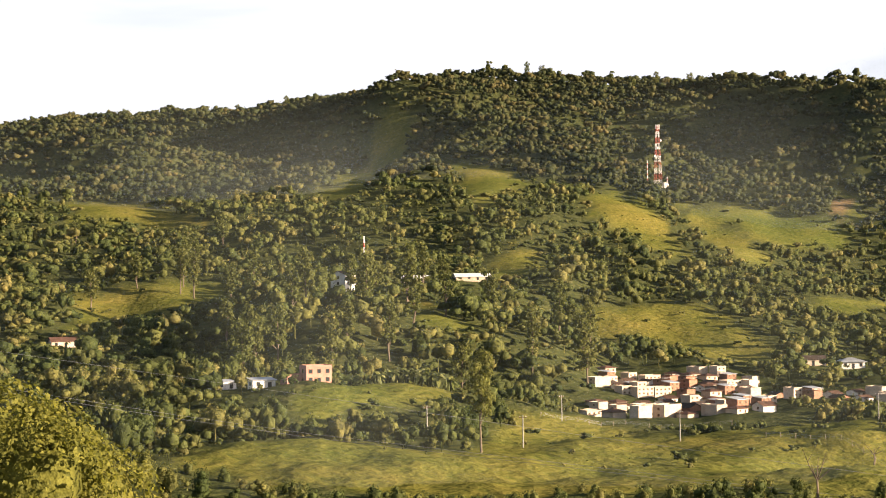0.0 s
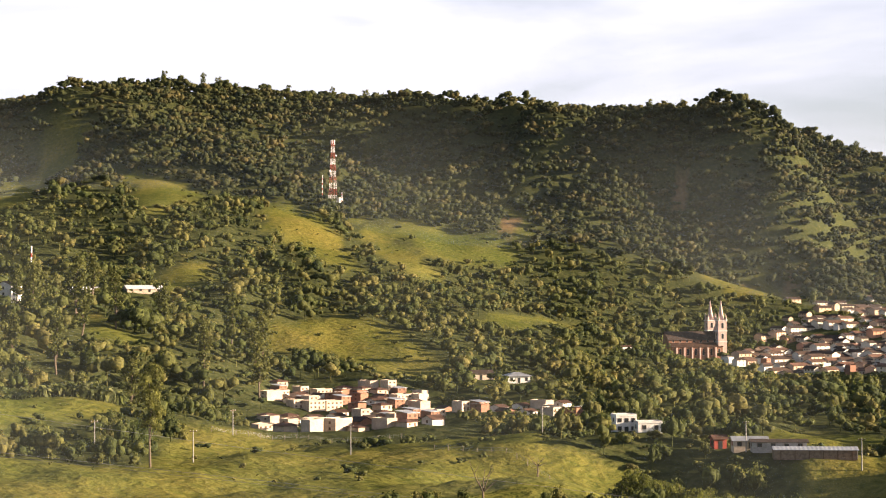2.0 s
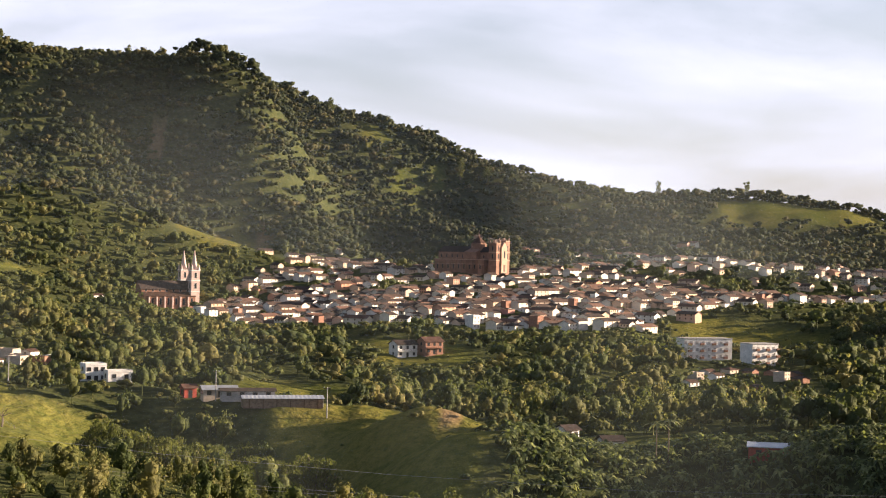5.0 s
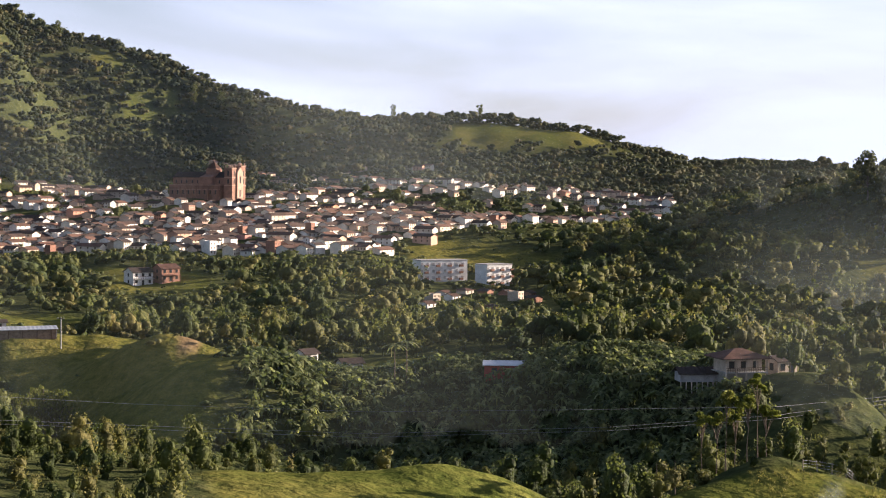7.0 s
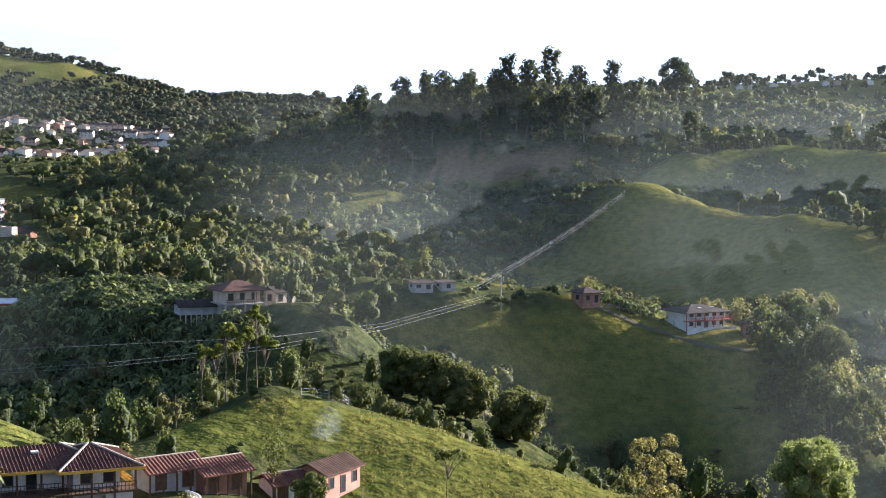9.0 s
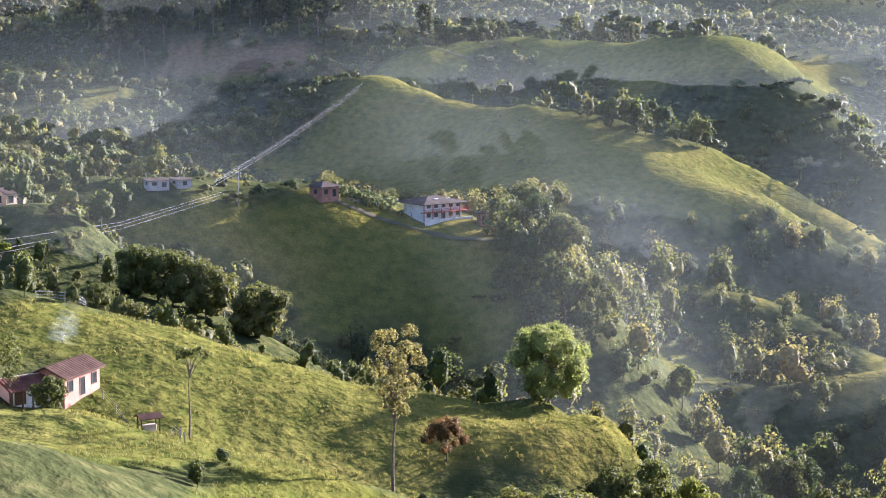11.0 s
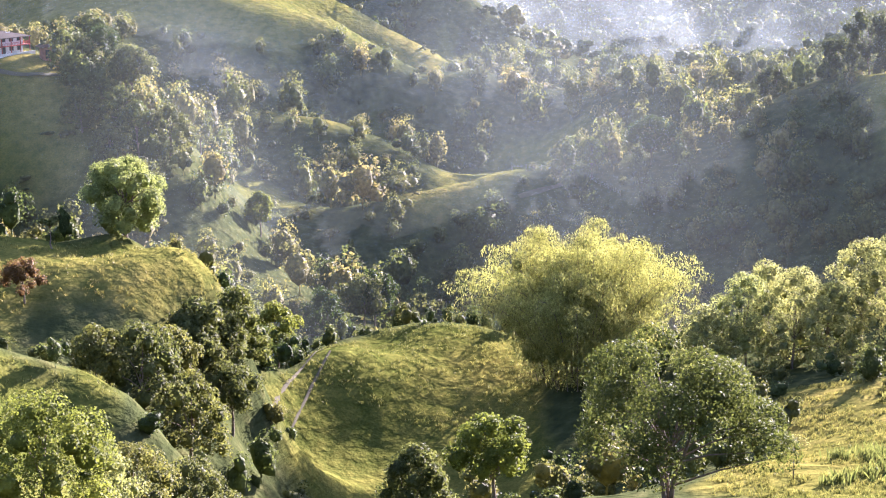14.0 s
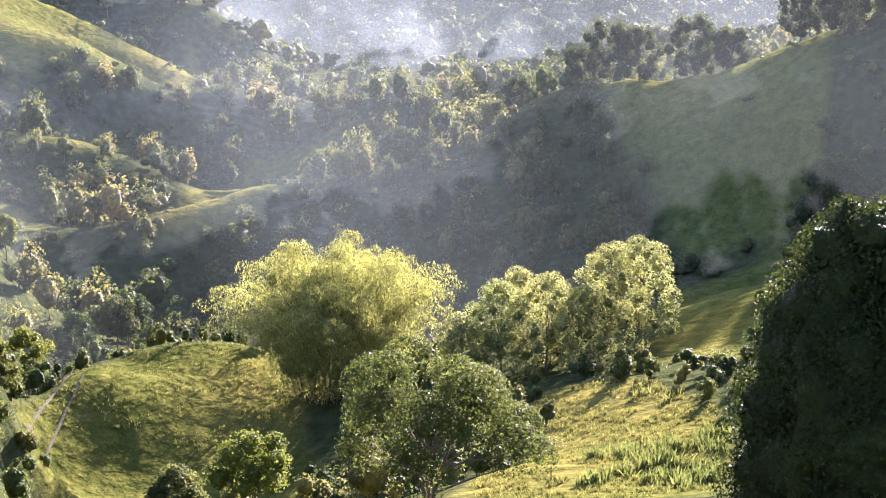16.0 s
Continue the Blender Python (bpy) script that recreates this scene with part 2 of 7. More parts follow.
line("wood_spur", (31.8, 620, -51), (35.6, 600, -53.4), (41.3, 680, -49.9), (44.1, 720, -47.2), (47.8, 600, -51.5), (50.6, 540, -55.2))
line("spur_back", (39.4, 900, -45.2), (44.1, 950, -34.3), (47.8, 900, -31.7), (51.7, 850, -31.7))
line("bench", (30.9, 420, -43.7), (33.7, 405, -43.7), (37.5, 390, -41.7), (40.4, 378, -40.2), (46.9, 348, -39.6), (49.7, 340, -36.6))
line("grove_foot", (26.3, 345, -53), (30.5, 335, -54), (33.8, 345, -55.5), (41.4, 340, -51.9), (45.1, 322, -49.7))
line("front_knoll", (30.3, 255, -43.3), (33.9, 250, -42.3), (37.6, 250, -41.1), (40.1, 255, -45))
line("knoll_dip", (41.6, 230, -46.8), (43.1, 260, -51.2), (43.3, 310, -54.7))
line("eucalyptus_hill", (48.5, 1150, -14.9), (51.6, 1050, 4.2), (55, 1000, 8.2), (58.7, 1000, 5.9), (61.6, 1050, 10.3))
line("eucalyptus_foot", (47.6, 950, -43.2), (52.2, 900, -43.3), (56.9, 880, -38.6))
line("dark_hollow", (53.1, 740, -57.5), (56.9, 760, -58.5), (58.8, 820, -49.2))
line("far_plateau", (60.6, 1350, 16), (63.4, 1500, 30.8), (66.2, 1550, 31.5), (69.9, 1550, 34), (72.9, 1550, 31.8))
line("upper_field", (60.7, 780, -18.1), (62.5, 810, -11.7), (65.9, 825, -8.5), (69.9, 815, -8.8), (72.9, 805, -9.2))
line("upper_hollow", (67.2, 760, -38.5), (70.9, 740, -36.3), (73, 730, -35.1))
line("lit_ridge", (59.8, 722, -21), (63.3, 700, -32.7), (65.9, 688, -37.8), (68.3, 676, -42.8), (70.6, 664, -48.7), (73, 650, -55.1), (75.5, 636, -65.6), (78.1, 620, -79.3))
line("lit_shoulder", (64.7, 650, -38.2), (67.2, 615, -42.4), (69.1, 598, -47.7), (71.1, 585, -54.2), (73.2, 588, -58), (74.9, 585, -66.2), (77.4, 585, -77.6))
line("dark_face", (58.8, 668, -57.8), (62.6, 655, -53.7), (67.3, 560, -59.6), (71, 548, -64.3))
line("dark_foot", (58.8, 640, -63.9), (62.6, 612, -62.4), (67.4, 545, -65.2))
line("farm_ridge", (54.3, 415, -43.9), (55.8, 425, -44.1), (58.8, 430, -45.1), (61.1, 438, -49), (62.6, 440, -50.4), (64.6, 425, -54.3), (67.8, 408, -64))
line("farm_back", (55.8, 490, -51.6), (58.8, 490, -52.5), (62.6, 500, -58.5), (65.5, 490, -62.4))
line("farm_face", (53.2, 394, -59.5), (57, 401, -63.1), (60.8, 403, -65.7), (64.6, 398, -66.8))
line("farm_foot", (56, 362, -76.6), (58.9, 370, -79.3), (62.8, 376, -83.2), (68.4, 378, -77.7))
line("smoke_hill", (44.2, 225, -41.2), (46.5, 240, -39.8), (48.6, 248, -39.2), (51.9, 240, -41.3), (54.7, 235, -43.6), (57.9, 230, -47))
line("smoke_hill_east", (50.4, 236, -39.5), (54.9, 232, -43.6), (59.6, 228, -49), (63.5, 230, -51.7), (66.4, 240, -54.4))
line("far_strip", (69.4, 432, -84), (71.6, 440, -92))
line("yard", (37.2, 192, -42.1), (40.8, 190, -41.5), (44.3, 192, -42), (47.3, 200, -43.3), (50, 212, -44.2))
line("yard_front", (43.9, 180, -42.3), (49.4, 170, -41.6), (54.2, 160, -42.6))
line("near_spur", (50.2, 182, -41.1), (54.8, 178, -44.8), (58, 176, -46.8), (61.1, 174, -48.9), (64.6, 172, -52.6), (66.4, 171, -55.4))
line("spur_dip", (52.1, 205, -45.9), (58.6, 205, -52.8), (63.4, 205, -54.7), (67.3, 210, -56.2))
line("spur_end", (65.4, 228, -55.4), (69.3, 225, -56.7), (70, 222, -60.1))
line("stream", (70.2, 300, -97), (74.1, 400, -103.6), (75, 470, -97.5))
line("field_strip", (68.3, 500, -78.9), (71.2, 500, -78.8), (74.6, 500, -81.9))
line("valley_wood", (69.3, 545, -76.8), (74.9, 600, -86.2), (78.6, 570, -85))
line("far_slope", (67.4, 900, -10.8), (73, 950, -13.8), (78.4, 1000, -18.5))
line("far_hollow", (67.4, 760, -42.6), (72.1, 730, -48.4), (77.6, 690, -61.4))
line("round_flank", (70.6, 238, -79.3), (71.3, 250, -78.8), (72.5, 266, -79.8), (73.5, 282, -81.9))
line("round_hill", (73.8, 289, -84.8), (76.1, 295, -84.5), (78.5, 295, -84.7), (80.2, 290, -85.7))
line("round_face", (73.1, 246, -85), (77, 254, -86.5), (80.9, 247, -85.8))
line("round_top", (74.2, 280, -85.5), (76.1, 278, -83.4), (78.4, 277, -83.5), (80, 276, -84.5))
line("round_gully", (72, 190, -79), (79.8, 190, -80), (72, 211, -85.8), (79.8, 207, -85.4))
line("round_back", (73.3, 400, -107.6), (79.1, 410, -110.9))
line("cross_ridge", (74.1, 430, -90.9), (76.3, 440, -89.3), (78.6, 450, -86.6), (82.1, 470, -85.4), (85, 480, -84.3))
line("cross_back", (74.5, 540, -101.6), (80.2, 560, -93.9))
line("east_skyline", (84, 560, -75.9), (89.3, 490, -66.2), (93.5, 465, -59.2), (97.1, 445, -48.2), (100.1, 430, -39.5))
line("east_slope", (85.9, 430, -91.7), (89.8, 405, -91.9), (94.6, 385, -87.9), (99.2, 375, -79.4))
line("east_field", (89.8, 215, -69.3), (94.7, 250, -71.9), (97.4, 280, -69.2), (101.2, 230, -60.7))
line("low_meadow", (88.9, 160, -59.2), (92.8, 175, -61.2), (95.8, 150, -55.9))
line("clump_ground", (81.9, 262, -83.4), (85.1, 260, -80.2), (88.9, 255, -77.7))
line("far_mist_slope", (78.8, 800, -83.3), (84, 850, -81.1), (89.7, 900, -74.3))
line("mist_hollow", (74.7, 680, -87.5), (80.3, 720, -87.1), (84, 750, -88.8))
line("camera_slope", (75.9, 150, -61.3), (83.9, 115, -48.1), (89.9, 112, -46.8), (97.9, 90, -38.3), (105.4, 90, -36.9))
line("gully", (67.7, 180, -73), (70.6, 170, -70.2))
line("spur_crest_end", (67.6, 232, -57), (68.9, 226, -58.9))
line("spur_fall", (70.3, 212, -76), (70.8, 226, -80), (71.7, 225, -79.5), (69.2, 200, -69.5))
line("near_gully", (62.6, 110, -44.2), (64.5, 145, -57.2), (66.4, 150, -61.2), (68.4, 150, -63.3), (70.4, 175, -74.2), (72.4, 180, -76.6), (64.5, 110, -46.2), (68.4, 110, -47.2))
line("near_spur_face", (62.2, 160, -53.6), (64.3, 166, -56.1))
line("spur_drop", (70.5, 205, -76.4))
line("far_mountain", (75.1, 1500, -46.7), (82.5, 1500, -23.5), (89.8, 1500, -0.2))
# ground pinned under single things at the height where the camera sees them
line("pad_pink_house", (-4.7, 510, -26.1))
line("pad_shed", (-7.4, 520, -30.6))
line("pad_white_house", (-3.4, 860, 3.9))
line("pad_long_roof", (1, 880, 6.1))
line("pad_red_hut", (-12.5, 740, -21.6))
line("pad_flat_white", (17.1, 490, -37.4))
line("pad_barn_mid", (23.1, 452, -38.7))
line("pad_barn_west", (21.5, 458, -39.5))
line("pad_lone_white", (27.3, 765, -44.4))
line("pad_gable_white", (32.6, 410, -43.3))
line("pad_low_white", (34.1, 400, -45.3))
line("pad_brown_shed", (39.3, 382, -43.9))
line("pad_red_roof", (47, 350, -40.5))
line("pad_red_shed", (45.7, 352, -40.3))
line("pad_red_east", (48.5, 356, -37.9))
line("pad_shack", (53.5, 420, -41.9))
line("pad_guest_house", (58.7, 430, -44.7))
line("pad_big_farm", (62.5, 440, -49.3))
line("pad_church", (19.1, 1105, -36.4))
line("pad_cathedral", (29.5, 1240, -11.6))
line("pad_bright_tree", (66.5, 240, -54))
line("pad_round_a", (54.5, 290, -50.1))
line("pad_round_b", (56.5, 285, -53))
line("pad_round_c", (53, 295, -48))
line("barn_ridge_lee", (16.5, 530, -46.9), (20.2, 509, -46), (24, 483, -44.8), (26.8, 432, -43), (29.7, 382, -40.4))
line("front_knoll_lee", (30.3, 275, -51.6), (33.9, 270, -50.4), (37.6, 270, -49.1), (40.1, 275, -53.4))
line("upper_field_lee", (60.7, 827, -27.8), (62.5, 859, -21.4), (65.9, 874, -18.2), (69.9, 864, -18.4), (72.9, 853, -18.7))
line("lit_ridge_lee", (59.8, 765, -34.3), (63.3, 742, -46.3), (65.9, 729, -51.5), (68.3, 717, -56.6), (70.6, 704, -62.7), (73, 689, -69.2), (75.5, 674, -80.1), (78.1, 657, -94.4))
line("smoke_hill_lee", (44.2, 243, -49.6), (46.5, 259, -48.4), (48.6, 268, -47.9), (51.9, 259, -50), (54.7, 254, -52.4), (57.9, 248, -56))
line("smoke_hill_east_lee", (50.4, 255, -48), (54.9, 251, -52.3), (59.6, 246, -58.1), (63.5, 248, -61), (66.4, 259, -64.2))
line("near_spur_lee", (50.2, 195, -47.4), (54.8, 190, -51.3), (58, 188, -53.4), (61.1, 186, -55.6), (64.6, 184, -59.4), (66.4, 183, -62.2))
line("round_hill_lee", (70.6, 268, -92), (73.8, 306, -93.6), (76.1, 312, -93.4), (78.5, 312, -93.5), (80.2, 308, -94.6))
line("cross_ridge_lee", (74.1, 456, -101.1), (76.3, 466, -99.5), (78.6, 477, -96.8), (82.1, 498, -95.7), (85, 509, -94.7))
line("east_skyline_lee", (84, 616, -92.1), (89.3, 539, -80.3), (93.5, 512, -72.3), (97.1, 490, -59.9), (100.1, 473, -50.1))


for far, height in ((18, -9), (45, -19), (80, -27), (140, -34)):
    line("home_hill_%d" % far, *[(b, far, height) for b in range(-60, 60, 12)])
line("home_slope", (70, 18, -10), (70, 45, -22), (72, 90, -38), (86, 18, -10), (86, 45, -22), (86, 75, -34), (105, 18, -9), (105, 60, -22))
for far, height in ((18, -9), (60, -14), (300, -15), (1000, 0), (2500, 60)):
    line("behind_%d" % far, *[(b, far, height) for b in range(125, 300, 25)])
line("west_side", (-40, 300, -30), (-35, 700, -20), (-35, 1400, 90), (-35, 2400, 180))
line("east_side", (112, 150, -30), (115, 300, -40), (115, 520, -35), (115, 1000, -30))
line("beyond", *[(b, 3200, 60) for b in range(-40, 30, 10)], *[(b, 3200, -40) for b in range(30, 120, 10)])
line("world_end", *[(b, 4700, -120) for b in range(-60, 300, 20)])


def land_weights():
    p = np.array([q for points in LINES.values() for q in points], float)
    uv = np.stack([np.radians(p[:, 0]), np.log(p[:, 1])], 1)
    g = p[:, 2] / p[:, 1]
    d = ((uv[:, None] - uv[None]) ** 2).sum(2)
    n = len(p)
    a = np.zeros((n + 1, n + 1))
    a[:n, :n] = np.sqrt(d + SMOOTH ** 2) - 0.0015 * np.eye(n)
    a[n, :n] = a[:n, n] = 1
    return uv, np.linalg.solve(a, np.append(g, 0))


SMOOTH = 0.035
LAND_UV, LAND_W = land_weights()


def land(bearing, far):
    """Height of the bare ground at a bearing (degrees) and distance."""
    b, f = np.broadcast_arrays(np.asarray(bearing, float), np.asarray(far, float))
    f = np.maximum(f, 18.0)
    u, v = np.radians(b).ravel(), np.log(f).ravel()
    out = np.empty(u.size)
    for i in range(0, u.size, 20000):
        d = (u[i:i + 20000, None] - LAND_UV[:, 0]) ** 2 + (v[i:i + 20000, None] - LAND_UV[:, 1]) ** 2
        out[i:i + 20000] = np.sqrt(d + SMOOTH ** 2) @ LAND_W[:-1] + LAND_W[-1]
    return out.reshape(b.shape) * f


def spot(bearing, far, sink=0.0):
    """A place on the ground, in metres."""
    return Vector((far * math.sin(radians(bearing)), far * math.cos(radians(bearing)), float(land(bearing, far)) - sink))


def ground_at(x, y):
    return float(land(math.degrees(math.atan2(x, y)), max(math.hypot(x, y), 1.0)))
FIELDS = []


def field(name, *corners):
    """Open grass: the corners of a field as the camera sees it, each a bearing and a distance."""
    FIELDS.append(corners)


field("west_field", (-12.17, 1306), (-10.2, 1315), (-8.76, 1232), (-7.66, 1187), (-8.76, 1190), (-10.39, 1217), (-12.18, 1202))
field("west_low_field", (-12.19, 965), (-10.04, 985), (-7.68, 1000), (-7.31, 990), (-8.6, 843), (-11.13, 812), (-12.2, 808))
field("strip", (-1.56, 1679), (-0.67, 1641), (-1.1, 1592), (-1.86, 1553), (-2.24, 1530), (-2.43, 1306), (-3.38, 1229), (-4.04, 1220), (-3.94, 1299), (-3.37, 1569), (-2.8, 1637), (-2.13, 1666))
field("mid_field", (-0.07, 1458), (1.16, 1408), (2.77, 1312), (2.67, 1238), (1.91, 1211), (1.33, 1160), (1, 1196), (0.59, 1322))
field("small_field", (2.27, 1062), (3.12, 1068), (3.21, 1036), (2.63, 916), (1.68, 907), (1.4, 998), (1.88, 1031))
field("mast_slope", (4.84, 1264), (5.7, 1319), (6.45, 1296), (7.19, 1248), (8.11, 1143), (7.55, 1092), (6.43, 1151), (5.3, 1169), (4.93, 1184))
field("mast_rib", (7.86, 1312), (8.51, 1302), (9.43, 1260), (11.08, 1146), (10.71, 1106), (9.79, 1126), (8.68, 1205), (8.31, 1254))
field("mast_east", (8.88, 1296), (9.44, 1339), (10.93, 1325), (12.77, 1325), (13.3, 1267), (13.3, 1248), (11.83, 1229), (10.73, 1220), (10.17, 1235), (9.44, 1273))
field("bare_corner", (12.78, 1436), (13.42, 1458), (13.86, 1319), (12.95, 1315))
field("east_pasture", (4.69, 864), (6.39, 898), (8.09, 925), (8.83, 911), (9.75, 860), (10.86, 830), (10.48, 760), (9.18, 743), (7.5, 818), (6.38, 841), (5.06, 824), (4.59, 845))
field("wood_gap", (-1.16, 816), (-0.03, 741), (1.1, 709), (0.53, 686), (-0.98, 700))
field("terrace", (-5.03, 490), (-4, 497), (-1.94, 591), (0.51, 619), (0.69, 523), (-0.44, 501), (-1.95, 484), (-3.45, 472), (-4.2, 460), (-4.76, 468), (-4.94, 485))
field("front", (-8.18, 376), (-6.25, 391), (-4.4, 393), (-1.97, 396), (0.48, 387), (1.43, 465), (2.57, 518), (4.46, 547), (6.52, 520), (9.14, 475), (11.92, 559), (14.64, 450), (16.72, 450), (16.7, 324), (2.53, 306), (-1.98, 310), (-6.81, 332), (-8.46, 344))
field("house_field", (12.17, 985), (13.82, 1111), (14.35, 1023), (12.71, 951))
field("church_slope", (19.6, 1322), (21.46, 1418), (23.12, 1380), (20.9, 1270), (19.97, 1292))
field("hamlet_field", (11.86, 980), (13.75, 1098), (15.26, 1128), (13.56, 975), (12.24, 968))
field("barn_meadow", (21.06, 616), (23.09, 669), (25.46, 625), (21.25, 466))
field("barn_face", (22.32, 452), (24.96, 458), (26.85, 458), (28.74, 408), (30.64, 448), (29.89, 347), (28.78, 338), (28.41, 332), (25.01, 371), (23.87, 400), (23.09, 434))
field("lone_field", (25.67, 864), (28.13, 845), (29.84, 760), (28.72, 712), (26.44, 740))
field("front_end", (12.03, 452), (13.46, 445), (15.27, 446), (17.3, 451), (17.68, 440), (16.39, 425), (14.75, 329), (13.15, 298), (12.08, 294))
field("crest_field", (24.58, 1788), (25.91, 1783), (27.64, 1770), (27.07, 1761), (25.54, 1756))
field("shoulder_field", (26.7, 1734), (28.22, 1756), (28.6, 1748), (27.28, 1730))
field("knoll", (36.94, 1761), (37.88, 1847), (39.38, 1847), (41.26, 1838), (42.76, 1829), (43.13, 1815), (41.27, 1770), (38.45, 1748))
field("town_field", (35.64, 965), (36.97, 973), (39.43, 968), (40.93, 937), (40.56, 911), (37.54, 911), (36.03, 916))
field("bench", (34.92, 415), (36.24, 424), (38.52, 413), (40.41, 391), (39.47, 390), (37.58, 389), (36.06, 396))
field("front_knoll", (29.2, 240), (30.4, 252), (32.7, 253), (34.2, 250), (37.2, 252), (38.7, 252), (40.6, 250), (40, 225), (37, 205), (32, 200), (29.5, 212))
field("front_knoll_east", (34.68, 243), (36.49, 246), (38.33, 254), (39.62, 253), (40.92, 255), (39.24, 235), (36.84, 229), (34.66, 218))
field("smoke_hill", (44.14, 225), (45.86, 230), (47.76, 234), (49.68, 241), (50.63, 239), (52.55, 237), (54.08, 235), (55.81, 233), (57.9, 226), (61.08, 230), (64.15, 237), (64.18, 218), (45.09, 134), (45.86, 181), (51.04, 218), (49.69, 218), (47.58, 215), (45.09, 209))
field("farm_face", (51.95, 402), (52.7, 411), (54.59, 417), (58.15, 429), (60.93, 435), (63.96, 442), (64.07, 394), (61.03, 396), (57.67, 398), (57.09, 404), (55.38, 405), (54.43, 405), (52.53, 401))
field("dark_face", (55.9, 451), (58.1, 693), (59.72, 709), (60.82, 714), (63.83, 766), (63.92, 600), (61.46, 630), (59.06, 662), (57.21, 662))
field("upper", (59.54, 727), (60.62, 786), (60.43, 788), (61.5, 794), (61.47, 794), (63.72, 814), (63.78, 800), (63.14, 780), (60.81, 714))
field("pale_field", (50.96, 822), (52.28, 839), (52.19, 826), (50.96, 812))
field("haze_field", (53.39, 951), (55.27, 944), (57.13, 920), (56.22, 895), (54.34, 923))
field("lit_ridge", (56.68, 674), (60.03, 700), (64.6, 686), (67, 639), (69.98, 616), (71.49, 641), (73.37, 707), (74.5, 631), (77.14, 672), (78.46, 671), (77.14, 622), (74.88, 574), (73.36, 565), (72.41, 557), (71.45, 546), (69.95, 564), (67.68, 561), (65.44, 572), (63.93, 562), (61.33, 625), (59.34, 657))
field("farm_face_east", (56.61, 428), (58.94, 430), (61.13, 442), (63.91, 442), (64.44, 425), (65.2, 405), (65.29, 390), (64.1, 384), (63.32, 381), (61.85, 392), (59.98, 389), (58.12, 384), (57.22, 387), (57.46, 395), (56.44, 402))
field("near_spur", (56.08, 175), (58.27, 174), (61.24, 172), (64.27, 170), (66.19, 190), (65.37, 167), (65, 118), (63, 92), (54, 88), (52, 120))
field("strip_field", (70.77, 516), (72.39, 498), (74.97, 554), (73.35, 495), (71.81, 496))
field("ridge_foot", (69.9, 452), (71.4, 456), (72.5, 431), (71.5, 440), (70.2, 436))
field("cross_ridge", (75.84, 435), (77.17, 485), (79.06, 547), (80.93, 555), (81.11, 551), (79.26, 540), (77.56, 437), (76.41, 429))
field("round_hill", (70.7, 236), (71.3, 248), (72.5, 264), (73.5, 280), (75, 290), (79.6, 292), (80.2, 280), (80.5, 262), (81, 236), (80.6, 215), (77, 205), (72.8, 208), (71.2, 218))
field("low_meadow", (88.71, 231), (89.88, 224), (92.4, 214), (95.31, 185), (95.57, 162), (95.45, 130), (85.97, 149), (88.94, 185), (89.12, 202))
field("east_rise", (92.7, 356), (95.49, 366), (97.3, 375), (96.3, 264), (95.62, 216), (93.15, 242), (92.91, 276))
field("spur", (50.41, 237), (52.21, 238), (55.87, 233), (58.12, 229), (60.78, 229), (63.47, 232), (66.37, 240), (68.49, 224), (69.3, 223), (69.3, 223), (67.32, 207), (63.43, 206), (57.64, 173), (52.96, 177), (50.25, 204))
field("cross_slope", (75.88, 428), (77.82, 507), (80.13, 550), (82.05, 557), (82.43, 553), (81.08, 539), (79.32, 434), (77.21, 430))
field("east_dark", (90.58, 480), (95.16, 716), (98.14, 442), (98.34, 399), (97.29, 377), (93.6, 383), (92.54, 419))
field("far_pasture", (64.02, 927), (67.4, 911), (71.13, 786), (74.81, 961), (76.64, 946), (73.91, 760), (71.14, 751), (67.39, 776), (65.14, 786))


SOILS = []


def soil(name, width, *points):
    """Bare red-brown earth along a line."""
    SOILS.append((width, points))


soil("mountain_scar", 7, (13.25, 1422), (12.97, 1345), (13.33, 1340))
soil("road_cut", 5, (15.26, 1345), (16.3, 1367))
soil("town_cut", 6, (20.26, 1356), (21.21, 1389), (22.34, 1405))
soil("barn_cut", 2.5, (28.65, 399), (29.69, 455))
soil("ploughed_field", 16, (54.24, 942), (55.93, 931), (57.63, 927))
soil("face_scar", 5, (18.77, 1528), (18.95, 1492))


def to_plane(points):
    p = np.array(points, float)
    b = np.radians(p[:, 0])
    return np.stack([p[:, 1] * np.sin(b), p[:, 1] * np.cos(b)], 1)


def line_distance(x, y, pts):
    best = np.full(x.shape, 1e9)
    if len(pts) == 1:
        return np.hypot(x - pts[0][0], y - pts[0][1])
    for a, b in zip(pts[:-1], pts[1:]):
        d = b - a
        k = np.clip(((x - a[0]) * d[0] + (y - a[1]) * d[1]) / max(d @ d, 1e-6), 0, 1)
        best = np.minimum(best, np.hypot(x - a[0] - k * d[0], y - a[1] - k * d[1]))
    return best


def waves(x, y, size, seed=0):
    """Smooth unevenness of about that size, from -1 to 1."""
    r = np.random.RandomState(seed)
    out = np.zeros_like(x)
    for _ in range(7):
        a, k, p = r.uniform(0, 6.28), 6.28 / size * r.uniform(0.6, 1.6), r.uniform(0, 6.28)
        out += np.sin(k * (x * math.cos(a) + y * math.sin(a)) + p + 1.3 * np.sin(k * 0.6 * (y * math.cos(a) - x * math.sin(a)) + 2 * p))
    return out / 4.0


SOIL_LINES = [(w, to_plane(p)) for w, p in SOILS]


def bareness(x, y):
    """1 where the earth lies bare."""
    out = np.zeros(x.shape)
    edge = 1 + 0.4 * waves(x, y, 14, 11)
    for w, pts in SOIL_LINES:
        out = np.maximum(out, np.clip(2.0 * (1.0 - line_distance(x, y, pts) / (w * edge)) + 0.5, 0, 1))
    return out


FIELD_SHAPES = [to_plane(p) for p in FIELDS]


